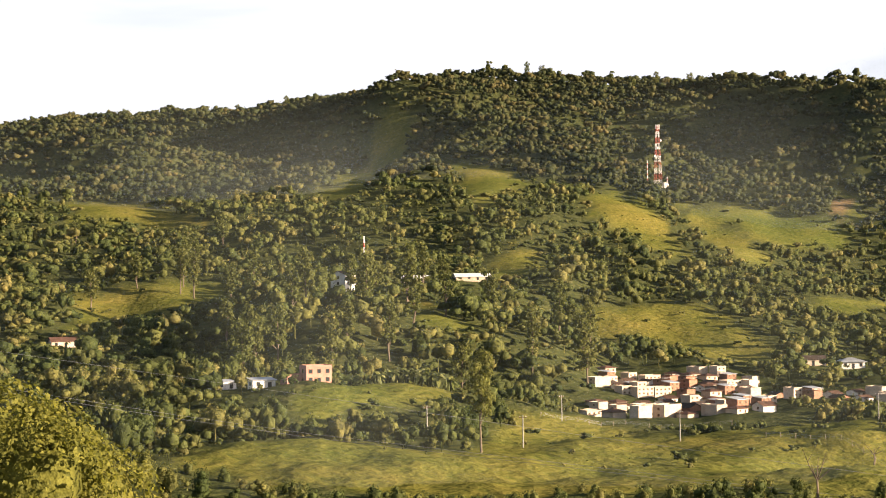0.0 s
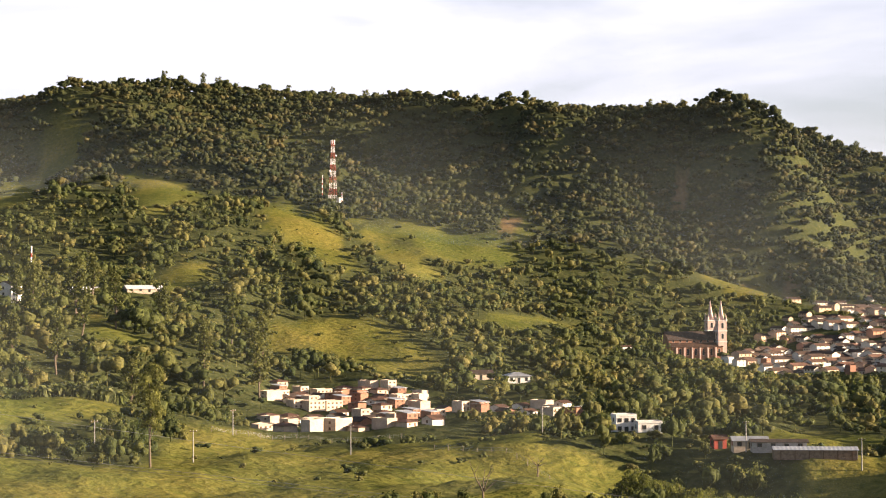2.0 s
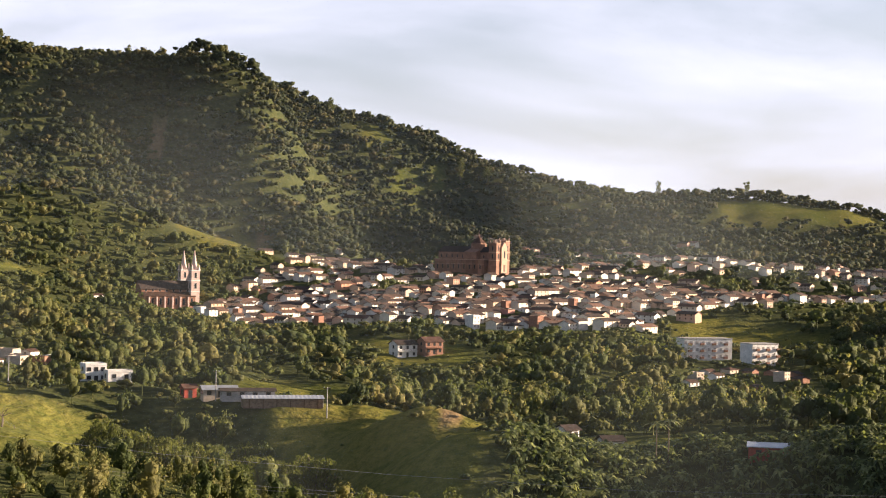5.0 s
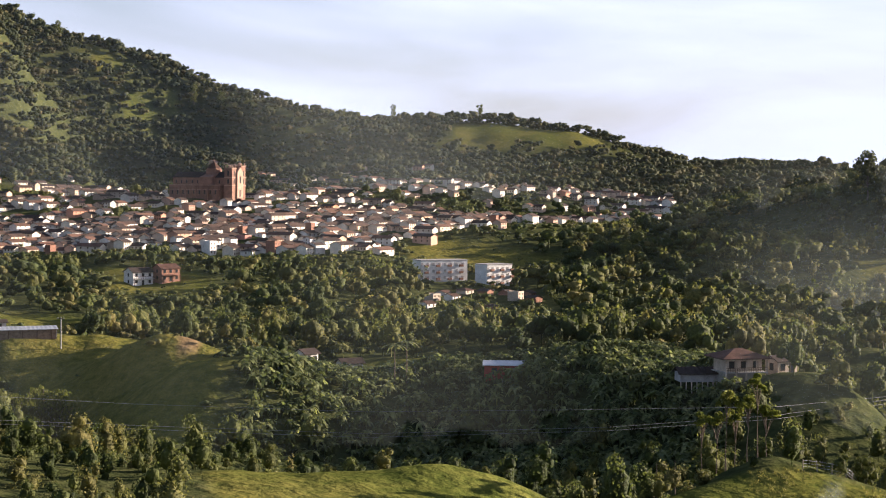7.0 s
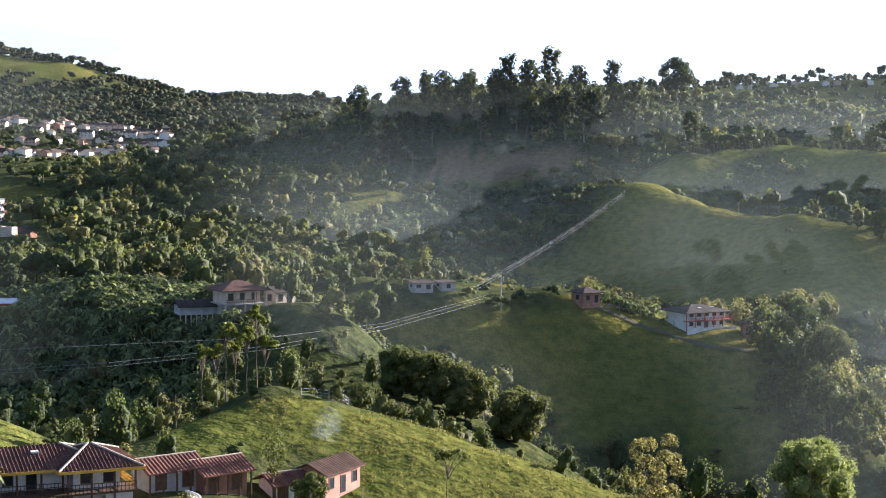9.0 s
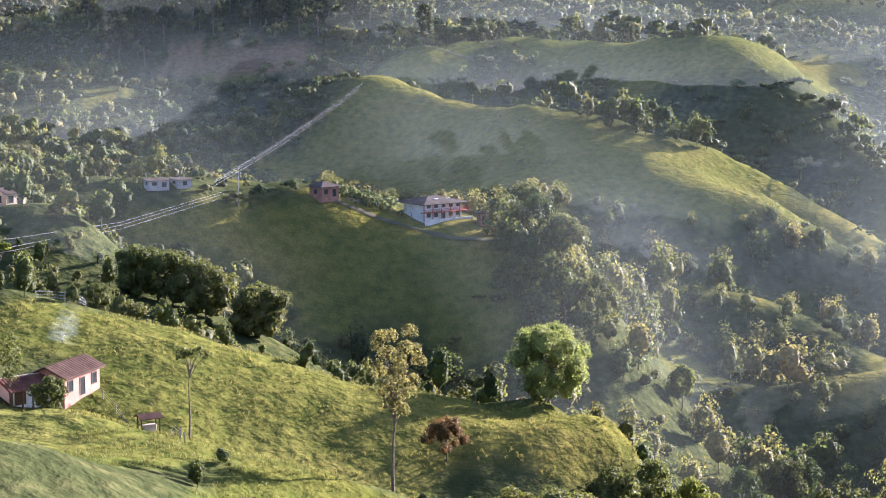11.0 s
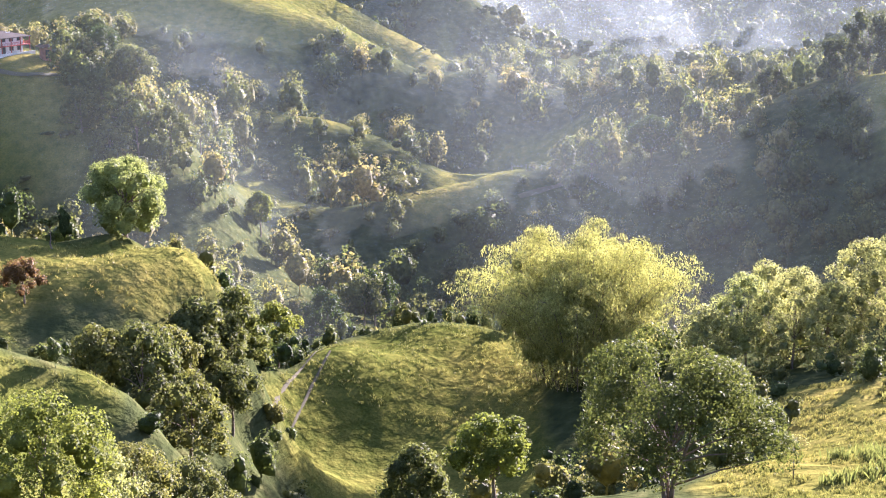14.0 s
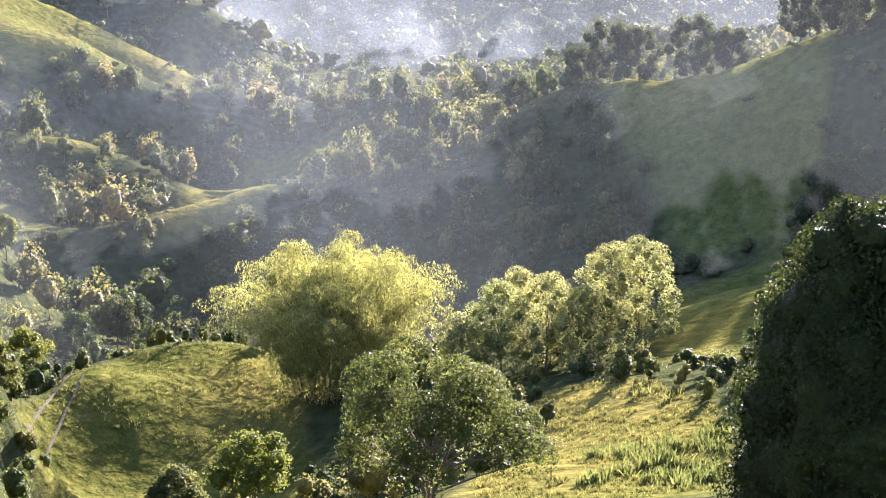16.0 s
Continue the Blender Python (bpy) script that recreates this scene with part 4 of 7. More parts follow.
def opening(parent, kind, x, y, z, w, h, face, frame_mat, pane_mat, plain=False):
    """A window or door standing 5 cm proud of a wall: face 'f' front, 'b' back, 'r' and 'l' the ends. plain: closed shutters, one piece."""
    t, e = 0.06, 0.09
    if plain:
        s = -1 if face in "fl" else 1
        if face in "fb":
            bm = box(x - w / 2, x + w / 2, y + s * t, y - s * 0.02, z, z + h)
            box(x - 0.03, x + 0.03, y + s * (t + 0.02), y + s * t, z, z + h, bm)
        else:
            bm = box(x + s * t, x - s * 0.02, y - w / 2, y + w / 2, z, z + h)
            box(x + s * (t + 0.02), x + s * t, y - 0.03, y + 0.03, z, z + h, bm)
        return part(kind, bm, frame_mat, parent)
    if face in "fb":
        s = -1 if face == "f" else 1
        bm = bmesh.new()
        for a, b, c, d in ((-w / 2 - e, -w / 2, 0, h), (w / 2, w / 2 + e, 0, h), (-w / 2 - e, w / 2 + e, h, h + e), (-w / 2 - e, w / 2 + e, -e if kind == "window" else 0, 0 if kind == "window" else 0.02)):
            box(x + a, x + b, y + s * t, y - s * 0.02, z + c, z + d, bm)
        pane = box(x - w / 2, x + w / 2, y + s * 0.02, y - s * 0.02, z, z + h)
    else:
        s = 1 if face == "r" else -1
        bm = bmesh.new()
        for a, b, c, d in ((-w / 2 - e, -w / 2, 0, h), (w / 2, w / 2 + e, 0, h), (-w / 2 - e, w / 2 + e, h, h + e), (-w / 2 - e, w / 2 + e, -e if kind == "window" else 0, 0 if kind == "window" else 0.02)):
            box(x + s * t, x - s * 0.02, y + a, y + b, z + c, z + d, bm)
        pane = box(x + s * 0.02, x - s * 0.02, y - w / 2, y + w / 2, z, z + h)
    ob = part(kind, bm, frame_mat, parent)
    part("pane" if kind == "window" else "leaf", pane, pane_mat, ob)
    return ob


def fill_face(parent, n, storeys, w, y, face, frame_mat, pane_mat, door=False, x=0.0, plain=False):
    for s in range(storeys):
        for i in range(n):
            at = (i + 0.5) / n * w - w / 2
            is_door = door and s == 0 and i == n // 2
            kind = "door" if is_door else "window"
            z, wide, high = (0.05, 1.0, 2.1) if is_door else (0.95 + 2.9 * s, 1.05, 1.3)
            if face in "fb":
                opening(parent, kind, at, y, z, wide, high, face, frame_mat, pane_mat, plain)
            else:
                opening(parent, kind, x, at, z, wide, high, face, frame_mat, pane_mat, plain)


WHITE = paint("white_plaster", (0.78, 0.75, 0.69), 0.22, 0.5, spread=0.15)
CREAM = paint("cream_plaster", (0.58, 0.47, 0.36), 0.25, 0.5, spread=0.2)
PINK = paint("pink_plaster", (0.42, 0.22, 0.17), 0.25, 0.5, spread=0.15)
BRICK = paint("orange_brick", (0.34, 0.18, 0.12), 0.3, 0.9, spread=0.25, bump=0.4)
GREYW = paint("grey_block", (0.42, 0.4, 0.38), 0.25, 0.7, spread=0.2)
BLUEW = paint("blue_paint", (0.12, 0.3, 0.48), 0.2, 1.0)
WOOD = paint("dark_wood", (0.1, 0.055, 0.03), 0.35, 2.0, 0.7)
PANE = paint("window_glass", (0.035, 0.04, 0.045), 0.3, 1.5, 0.12)
ZINC = paint("zinc_sheet", (0.5, 0.51, 0.52), 0.3, 0.35, 0.45, 0.4, spread=0.3)
YELLOW = paint("yellow_paint", (0.6, 0.33, 0.05), 0.2, 1.0)
CONCRETE = paint("concrete", (0.36, 0.34, 0.31), 0.25, 0.6, bump=0.2)
REDWOOD = paint("red_paint", (0.32, 0.07, 0.05), 0.25, 1.0)
ROOFS = [paint("clay_tiles", (0.105, 0.06, 0.042), 0.5, 0.45, 0.85, bump=0.6, spread=0.3),
         paint("weathered_tiles", (0.075, 0.055, 0.045), 0.5, 0.45, 0.85, bump=0.6, spread=0.3),
         paint("red_tiles", (0.13, 0.07, 0.05), 0.45, 0.45, 0.85, bump=0.6, spread=0.25)]


def house(label, w, d, storeys, roof, wall_mat, roof_mat, group="", front=3, side=2, balcony=False, ribs=0, name="house", rise=None, plain=False):
    """A small house: body, roof, doors and windows; faces -y."""
    h = 2.9 * storeys
    root = thing(name, label, "house", group)
    rise = rise or d * 0.22
    if roof == "gable":
        part("wall", gabled_wall(w, d, h, rise), wall_mat, root)
        part("roof", gable_roof(w, d, h, rise, ribs=ribs), roof_mat, root)
    elif roof == "hip":
        part("wall", box(-w / 2, w / 2, -d / 2, d / 2, -1.5, h), wall_mat, root)
        part("roof", hip_roof(w, d, h, rise), roof_mat, root)
    elif roof == "shed":
        bm = box(-w / 2, w / 2, -d / 2, d / 2, -1.5, h)
        part("wall", bm, wall_mat, root)
        bm = bmesh.new()
        v = [bm.verts.new((x, y, z)) for x in (-w / 2 - 0.4, w / 2 + 0.4) for y, z in ((-d / 2 - 0.6, h), (d / 2 + 0.4, h + rise * 0.7), (d / 2 + 0.4, h + rise * 0.7 + 0.12), (-d / 2 - 0.6, h + 0.12))]
        bm.faces.new(v[:4])
        bm.faces.new(v[4:][::-1])
        for i in range(4):
            bm.faces.new((v[i], v[(i + 1) % 4], v[4 + (i + 1) % 4], v[4 + i]))
        part("roof", bm, roof_mat, root)
    else:
        part("wall", box(-w / 2, w / 2, -d / 2, d / 2, -1.5, h), wall_mat, root)
        bm = box(-w / 2 - 0.15, w / 2 + 0.15, -d / 2 - 0.15, d / 2 + 0.15, h, h + 0.18)
        for a, b, c, e in ((-w / 2, w / 2, -d / 2, -d / 2 + 0.15), (-w / 2, w / 2, d / 2 - 0.15, d / 2), (-w / 2, -w / 2 + 0.15, -d / 2 + 0.15, d / 2 - 0.15), (w / 2 - 0.15, w / 2, -d / 2 + 0.15, d / 2 - 0.15)):
            box(a, b, c, e, h + 0.18, h + 0.8, bm)
        part("parapet", bm, wall_mat, root)
    fill_face(root, front, storeys, w, -d / 2, "f", WOOD, PANE, True, plain=plain)
    if side:
        fill_face(root, side, storeys, d, 0, "r", WOOD, PANE, False, w / 2, plain)
        fill_face(root, 0 if plain else 1, storeys, d, 0, "l", WOOD, PANE, False, -w / 2, plain)
    if balcony:
        bm = box(-w / 2, w / 2, -d / 2 - 1.2, -d / 2, 2.75, 2.9)
        part("balcony", bm, wall_mat, root)
        bm = bmesh.new()
        for x in np.linspace(-w / 2 + 0.05, w / 2 - 0.05, max(5, int(w * 1.2))):
            box(x - 0.03, x + 0.03, -d / 2 - 1.17, -d / 2 - 1.11, 2.9, 3.8, bm)
        box(-w / 2, w / 2, -d / 2 - 1.2, -d / 2 - 1.08, 3.8, 3.9, bm)
        part("railing", bm, WOOD, root)
        for x in (-w / 2 + 0.1, w / 2 - 0.1):
            part("post", box(x - 0.08, x + 0.08, -d / 2 - 1.19, -d / 2 - 1.03, -1.0, 2.75), WOOD, root)
    return root


def stand(bearing, far, turn=0.0, sink=0.0):
    """The pose of a thing on the ground, its front towards the viewing hill and then turned."""
    b = radians(bearing)
    x, y = far * math.sin(b), far * math.cos(b)
    return pose(x, y, float(ground_height(np.array([x]), np.array([y]))[0]) - sink, 0, 0, -bearing + turn)


def put(ob, bearing, far, turn=0.0, clear=0.0, sink=0.0):
    m = stand(bearing, far, turn, sink)
    ob.matrix_basis = m
    if clear:
        KEEP_OUT.append((m.translation.x, m.translation.y, clear))
    return ob


# the church with two spires
def spire_tower(root, x, y, w, h, spire):
    tower = part("tower", box(x - w / 2, x + w / 2, y - w / 2, y + w / 2, -2, h), PINKISH, root, "pale pink square bell tower")
    for z in (h * 0.42, h * 0.72, h):
        part("cornice", box(x - w / 2 - 0.3, x + w / 2 + 0.3, y - w / 2 - 0.3, y + w / 2 + 0.3, z - 0.25, z + 0.25), WHITE, tower)
    for face, dx, dy in (("f", 0, -w / 2), ("r", w / 2, 0), ("l", -w / 2, 0)):
        for z in (h * 0.5, h * 0.79):
            opening(tower, "window", x + dx, y + dy, z, 1.5, h * 0.15, face, WHITE, PANE)
    for sx in (-1, 1):
        for sy in (-1, 1):
            bm = bmesh.new()
            bmesh.ops.create_cone(bm, cap_ends=True, segments=4, radius1=0.75, radius2=0.03, depth=4.5, matrix=pose(x + sx * w * 0.42, y + sy * w * 0.42, h + 2.4))
            part("pinnacle", bm, PINKISH, tower)
    bm = bmesh.new()
    bmesh.ops.create_cone(bm, cap_ends=True, segments=8, radius1=w * 0.42, radius2=0.06, depth=spire, matrix=pose(x, y, h + spire / 2 + 0.2))
    part("spire", bm, PINKISH, root, "pale pink pointed spire")


PINKISH = paint("pale_pink_stone", (0.62, 0.45, 0.38), 0.22, 0.35, bump=0.2)


def church():
    root = thing("church", "pink brick church with two pointed spires over the houses", "church")
    part("nave", gabled_wall(34, 15, 11, 5), BRICK, root)
    part("roof", gable_roof(34, 15, 11, 5, 0.6, 0.25), ROOFS[1], root)
    bm = box(-17, 17, -13, -7.6, -2, 6.5)
    part("aisle", bm, BRICK, root, "lower side aisle with tall arched windows")
    bm = bmesh.new()
    v = [bm.verts.new(c) for c in ((-17.3, -13.5, 6.4), (17.3, -13.5, 6.4), (17.3, -7.5, 9), (-17.3, -7.5, 9), (-17.3, -13.5, 6.6), (17.3, -13.5, 6.6), (17.3, -7.5, 9.2), (-17.3, -7.5, 9.2))]
    for f in ((3, 2, 1, 0), (4, 5, 6, 7), (0, 1, 5, 4), (1, 2, 6, 5), (2, 3, 7, 6), (3, 0, 4, 7)):
        bm.faces.new([v[i] for i in f])
    part("aisle_roof", bm, ROOFS[0], root)
    for i in range(6):
        x = -14 + i * 5.2
        part("buttress", box(x - 0.45, x + 0.45, -14.2, -13, -2, 6.2, bevel=0.1), PINKISH, root)
        opening(root, "window", x + 2.6, -13, 1.2, 1.4, 4.2, "f", PINKISH, PANE)
    for i in range(7):
        opening(root, "window", -14 + i * 4.6, -7.5, 9.3, 1.2, 1.4, "f", PINKISH, PANE)
    part("facade", gabled_wall(1.2, 15, 14, 7), PINKISH, root, "pale pink gabled front").location = (17.6, 0, 0)
    opening(root, "door", 18.2, 0, 0.1, 3.2, 5.5, "r", WHITE, WOOD)
    spire_tower(root, 17.2, -9.5, 5.6, 23, 13)
    spire_tower(root, 17.2, 9.5, 5.6, 23, 13)
    return root


def cathedral():
    root = thing("cathedral", "large brick cathedral with square towers above the town roofs", "church")
    brick = paint("cathedral_brick", (0.26, 0.15, 0.105), 0.3, 0.3, bump=0.3)
    trim = paint("cathedral_trim", (0.42, 0.28, 0.2), 0.25, 0.4)
    part("nave", gabled_wall(56, 17, 17, 4.5), brick, root)
    part("roof", gable_roof(56, 17, 17, 4.5, 0.5, 0.3), ROOFS[1], root)
    part("aisle", box(-28, 22, -15, -8.6, -3, 10), brick, root, "long lower side aisle")
    part("cornice", box(-28.3, 22.3, -15.4, -8.6, 10, 10.5), trim, root)
    part("cornice", box(-28.3, 22.3, -15.25, -14.9, 6.2, 6.6), trim, root)
    for i in range(9):
        x = -25 + i * 5.4
        opening(root, "window", x, -15, 2.2, 1.3, 3.6, "f", trim, PANE)
        opening(root, "window", x, -8.5, 11.8, 1.2, 2.6, "f", trim, PANE)
        part("buttress", box(x + 2.4, x + 3.0, -15.8, -15, -3, 9.6, bevel=0.1), brick, root)
    part("transept", gabled_wall(12, 30, 17, 4), brick, root).location = (8, 0, 0)
    for sy, h in ((-1, 25), (1, 27)):
        y = sy * 8.2
        tower = part("tower", box(25, 32.5, y - 3.7, y + 3.7, -3, h), brick, root, "square brick bell tower")
        for z in (10, 17, h):
            part("cornice", box(24.6, 32.9, y - 4.1, y + 4.1, z - 0.3, z + 0.3), trim, tower)
        for z, hh in ((11.5, 4), (18.5, 4.2)):
            opening(tower, "window", 32.5, y, z, 1.8, hh, "r", trim, PANE)
            opening(tower, "window", 28.7, y - 3.7, z, 1.8, hh, "f", trim, PANE)
        for sx in (25.6, 31.9):
            for s2 in (-1, 1):
                part("pinnacle", box(sx - 0.45, sx + 0.45, y + s2 * 3.1 - 0.45, y + s2 * 3.1 + 0.45, h + 0.3, h + 2.4, bevel=0.15), trim, tower)
        bm = bmesh.new()
        bmesh.ops.create_cone(bm, cap_ends=True, segments=8, radius1=1.7, radius2=0.3, depth=2.6, matrix=pose(28.7, y, h + 1.6))
        part("cap", bm, trim, tower)
    part("facade", gabled_wall(1.6, 10, 21, 5), trim, root, "gabled entrance front with an arched window").location = (33.2, 0, 0)
    opening(root, "window", 34, 0, 12, 2.6, 6, "r", brick, PANE)
    opening(root, "door", 34, 0, 0.1, 3.4, 6, "r", brick, WOOD)
    dome = bmesh.new()
    bmesh.ops.create_cone(dome, cap_ends=True, segments=8, radius1=6.2, radius2=0.4, depth=6, matrix=pose(8, 0, 28))
    part("drum", box(2.5, 13.5, -5.5, 5.5, 18, 25, bevel=1.2), brick, root)
    part("lantern_roof", dome, ROOFS[0], root)
    part("finial", tube([(8, 0, 31), (8, 0, 36)], [0.3, 0.08]), trim, root)
    return root


put(church(), 19.1, 1105, 20, 26)
big_church = put(cathedral(), 29.3, 1240, -30, 34)
big_church.matrix_basis = big_church.matrix_basis @ Matrix.Scale(0.82, 4)

# plain house kinds of the town and the village, then streets of them
SMOKED = paint("weathered_whitewash", (0.78, 0.74, 0.67), 0.25, 0.4, spread=0.25)
TAN = paint("tan_plaster", (0.5, 0.38, 0.27), 0.3, 0.4, spread=0.3)
KINDS = [
    house("whitewashed low town house with brown tiled roof", 13, 9, 1, "gable", SMOKED, ROOFS[0], "town houses", 2, 1, plain=True, rise=1.7),
    house("whitewashed two-storey town house with brown tiled roof", 12, 8, 2, "gable", SMOKED, ROOFS[1], "town houses", 2, 1, plain=True, rise=1.8),
    house("tan plastered low town house with tiled roof", 12, 9, 1, "gable", TAN, ROOFS[0], "town houses", 2, 1, plain=True, rise=1.9),
    house("orange brick three-storey house with flat roof", 7, 8, 3, "flat", BRICK, ROOFS[0], "town houses", 2, 1, plain=True),
    house("white three-storey house with flat roof and parapet", 7, 8, 3, "flat", SMOKED, ROOFS[0], "town houses", 2, 1, plain=True),
    house("whitewashed house with hipped clay roof", 11, 10, 1, "hip", SMOKED, ROOFS[1], "town houses", 2, 1, plain=True, rise=1.9),
    house("pink plastered house with grey zinc sheet roof", 8, 8, 1, "shed", PINK, ZINC, "town houses", 2, 1, plain=True),
    house("grey block house with zinc sheet roof", 8, 8, 1, "shed", GREYW, ZINC, "town houses", 2, 1, plain=True),
    house("white plastered house with red tiled roof", 9, 9, 2, "gable", SMOKED, ROOFS[2], "town houses", 2, 1, True, plain=True, rise=1.7),
    house("small white village house with tiled roof", 6.2, 6.5, 1, "gable", SMOKED, ROOFS[0], "village houses", 2, 1, plain=True, rise=1.7),
    house("small cream two-storey village house with flat roof", 5.4, 6.5, 2, "flat", CREAM, ROOFS[0], "village houses", 2, 1, plain=True),
    house("small salmon brick village house with tiled roof", 6, 6.5, 1, "gable", BRICK, ROOFS[1], "village houses", 2, 1, plain=True, rise=1.8),
    house("small bare brick village house with zinc roof", 5.6, 6.5, 2, "shed", BRICK, ZINC, "village houses", 2, 1, plain=True),
    house("small cream village house with hipped roof", 6.8, 6.5, 1, "hip", CREAM, ROOFS[2], "village houses", 2, 1, plain=True, rise=1.8),
    house("long cream two-storey village house with flat roof", 9.5, 6, 2, "flat", CREAM, ROOFS[0], "village houses", 4, 1, plain=True),
]
PICK = (0, 1, 0, 2, 5, 1, 4, 0, 8, 2, 3, 1, 6, 0, 7, 0, 1, 5)
VILLAGE = (10, 14, 9, 13, 12, 14, 13, 9, 11, 10, 9, 12)
KIND_USED = set()


def place_house(k, bearing, far, heading, rng, group):
    b = radians(bearing)
    x, y = far * math.sin(b), far * math.cos(b)
    for kx, ky, kr in KEEP_OUT:
        if kr > 13 and math.hypot(x - kx, y - ky) < kr:
            return False
    z = float(ground_height(np.array([x]), np.array([y]))[0])
    m = pose(x, y, z, 0, 0, heading) @ Matrix.Diagonal((0.74, 0.74, 0.74, 1) if k < 9 else (0.9, 0.9, 0.72, 1))
    if k not in KIND_USED:
        KIND_USED.add(k)
        KINDS[k].matrix_basis = m
        ob = KINDS[k]
    else:
        ob = copy_thing(KINDS[k], m)
    ob["group"] = group
    return True


def streets(seed, rows, heading, group, every, limit, kinds=PICK, step=9.5):
    """Rows of houses along the slope. rows: distance, first and last bearing."""
    rng, made, spots = random.Random(seed), 0, []
    for far, b0, b1 in rows:
        b = b0 + rng.uniform(0, 0.3)
        while b < b1:
            if rng.random() < every and made < limit:
                f = far + rng.uniform(-4, 4)
                head = heading + rng.choice((0, 0, 0, 90, 180)) + rng.uniform(-7, 7)
                if place_house(rng.choice(kinds), b, f, head, rng, group):
                    made += 1
                    spots.append((f * math.sin(radians(b)), f * math.cos(radians(b))))
            b += math.degrees(rng.uniform(step, step + 3.0) / far)
    KEEP_OUT.extend((x, y, step + 2) for x, y in spots)
    print(group, made)


streets(1, [(588 + 10.5 * k, 4.7 + 0.06 * k, 11.2 - 0.14 * abs(k - 5)) for k in range(12)] + [(640, 11.4, 14.8), (660, 11.2, 15.2), (622, 12, 15.5)],
        34, "village houses", 0.75, 100, VILLAGE, 6.8)
streets(2, [(905, 28.5, 34.3), (921, 27.5, 34.8), (938, 25.5, 35), (956, 24.0, 35.5), (975, 21.5, 36.5), (996, 20.5, 37), (1018, 20.2, 38), (1042, 20.2, 39), (1068, 20.3, 40), (1096, 20.4, 40.5)], 24, "town houses", 0.55, 135)
streets(3, [(1128, 21, 41), (1160, 21, 42), (1195, 21.5, 43), (1232, 22, 44)], 24, "upper town houses", 0.2, 25)
streets(4, [(690, 36.6, 40.6), (712, 36.8, 40.8), (735, 37.0, 40.6)], 15, "row houses below the flats", 0.7, 18, (9, 13, 11, 9, 10), 7)
streets(5, [(1075, 14.5, 18.3), (1000, 15, 20), (980, 17, 19)], 25, "hamlet houses", 0.14, 18, (0, 2, 9, 5, 7, 10))


def vary_islands(m, stops):
    """Shift a surface's colour from house to house."""
    n, l = m.node_tree.nodes, m.node_tree.links
    b = n["Principled BSDF"]
    old = b.inputs["Base Color"].links[0].from_socket
    g = n.new("ShaderNodeNewGeometry")
    l.new(mixed(n, l, 1.0, old, ramp(n, l, g.outputs["Random Per Island"], stops), "MULTIPLY"), b.inputs["Base Color"])


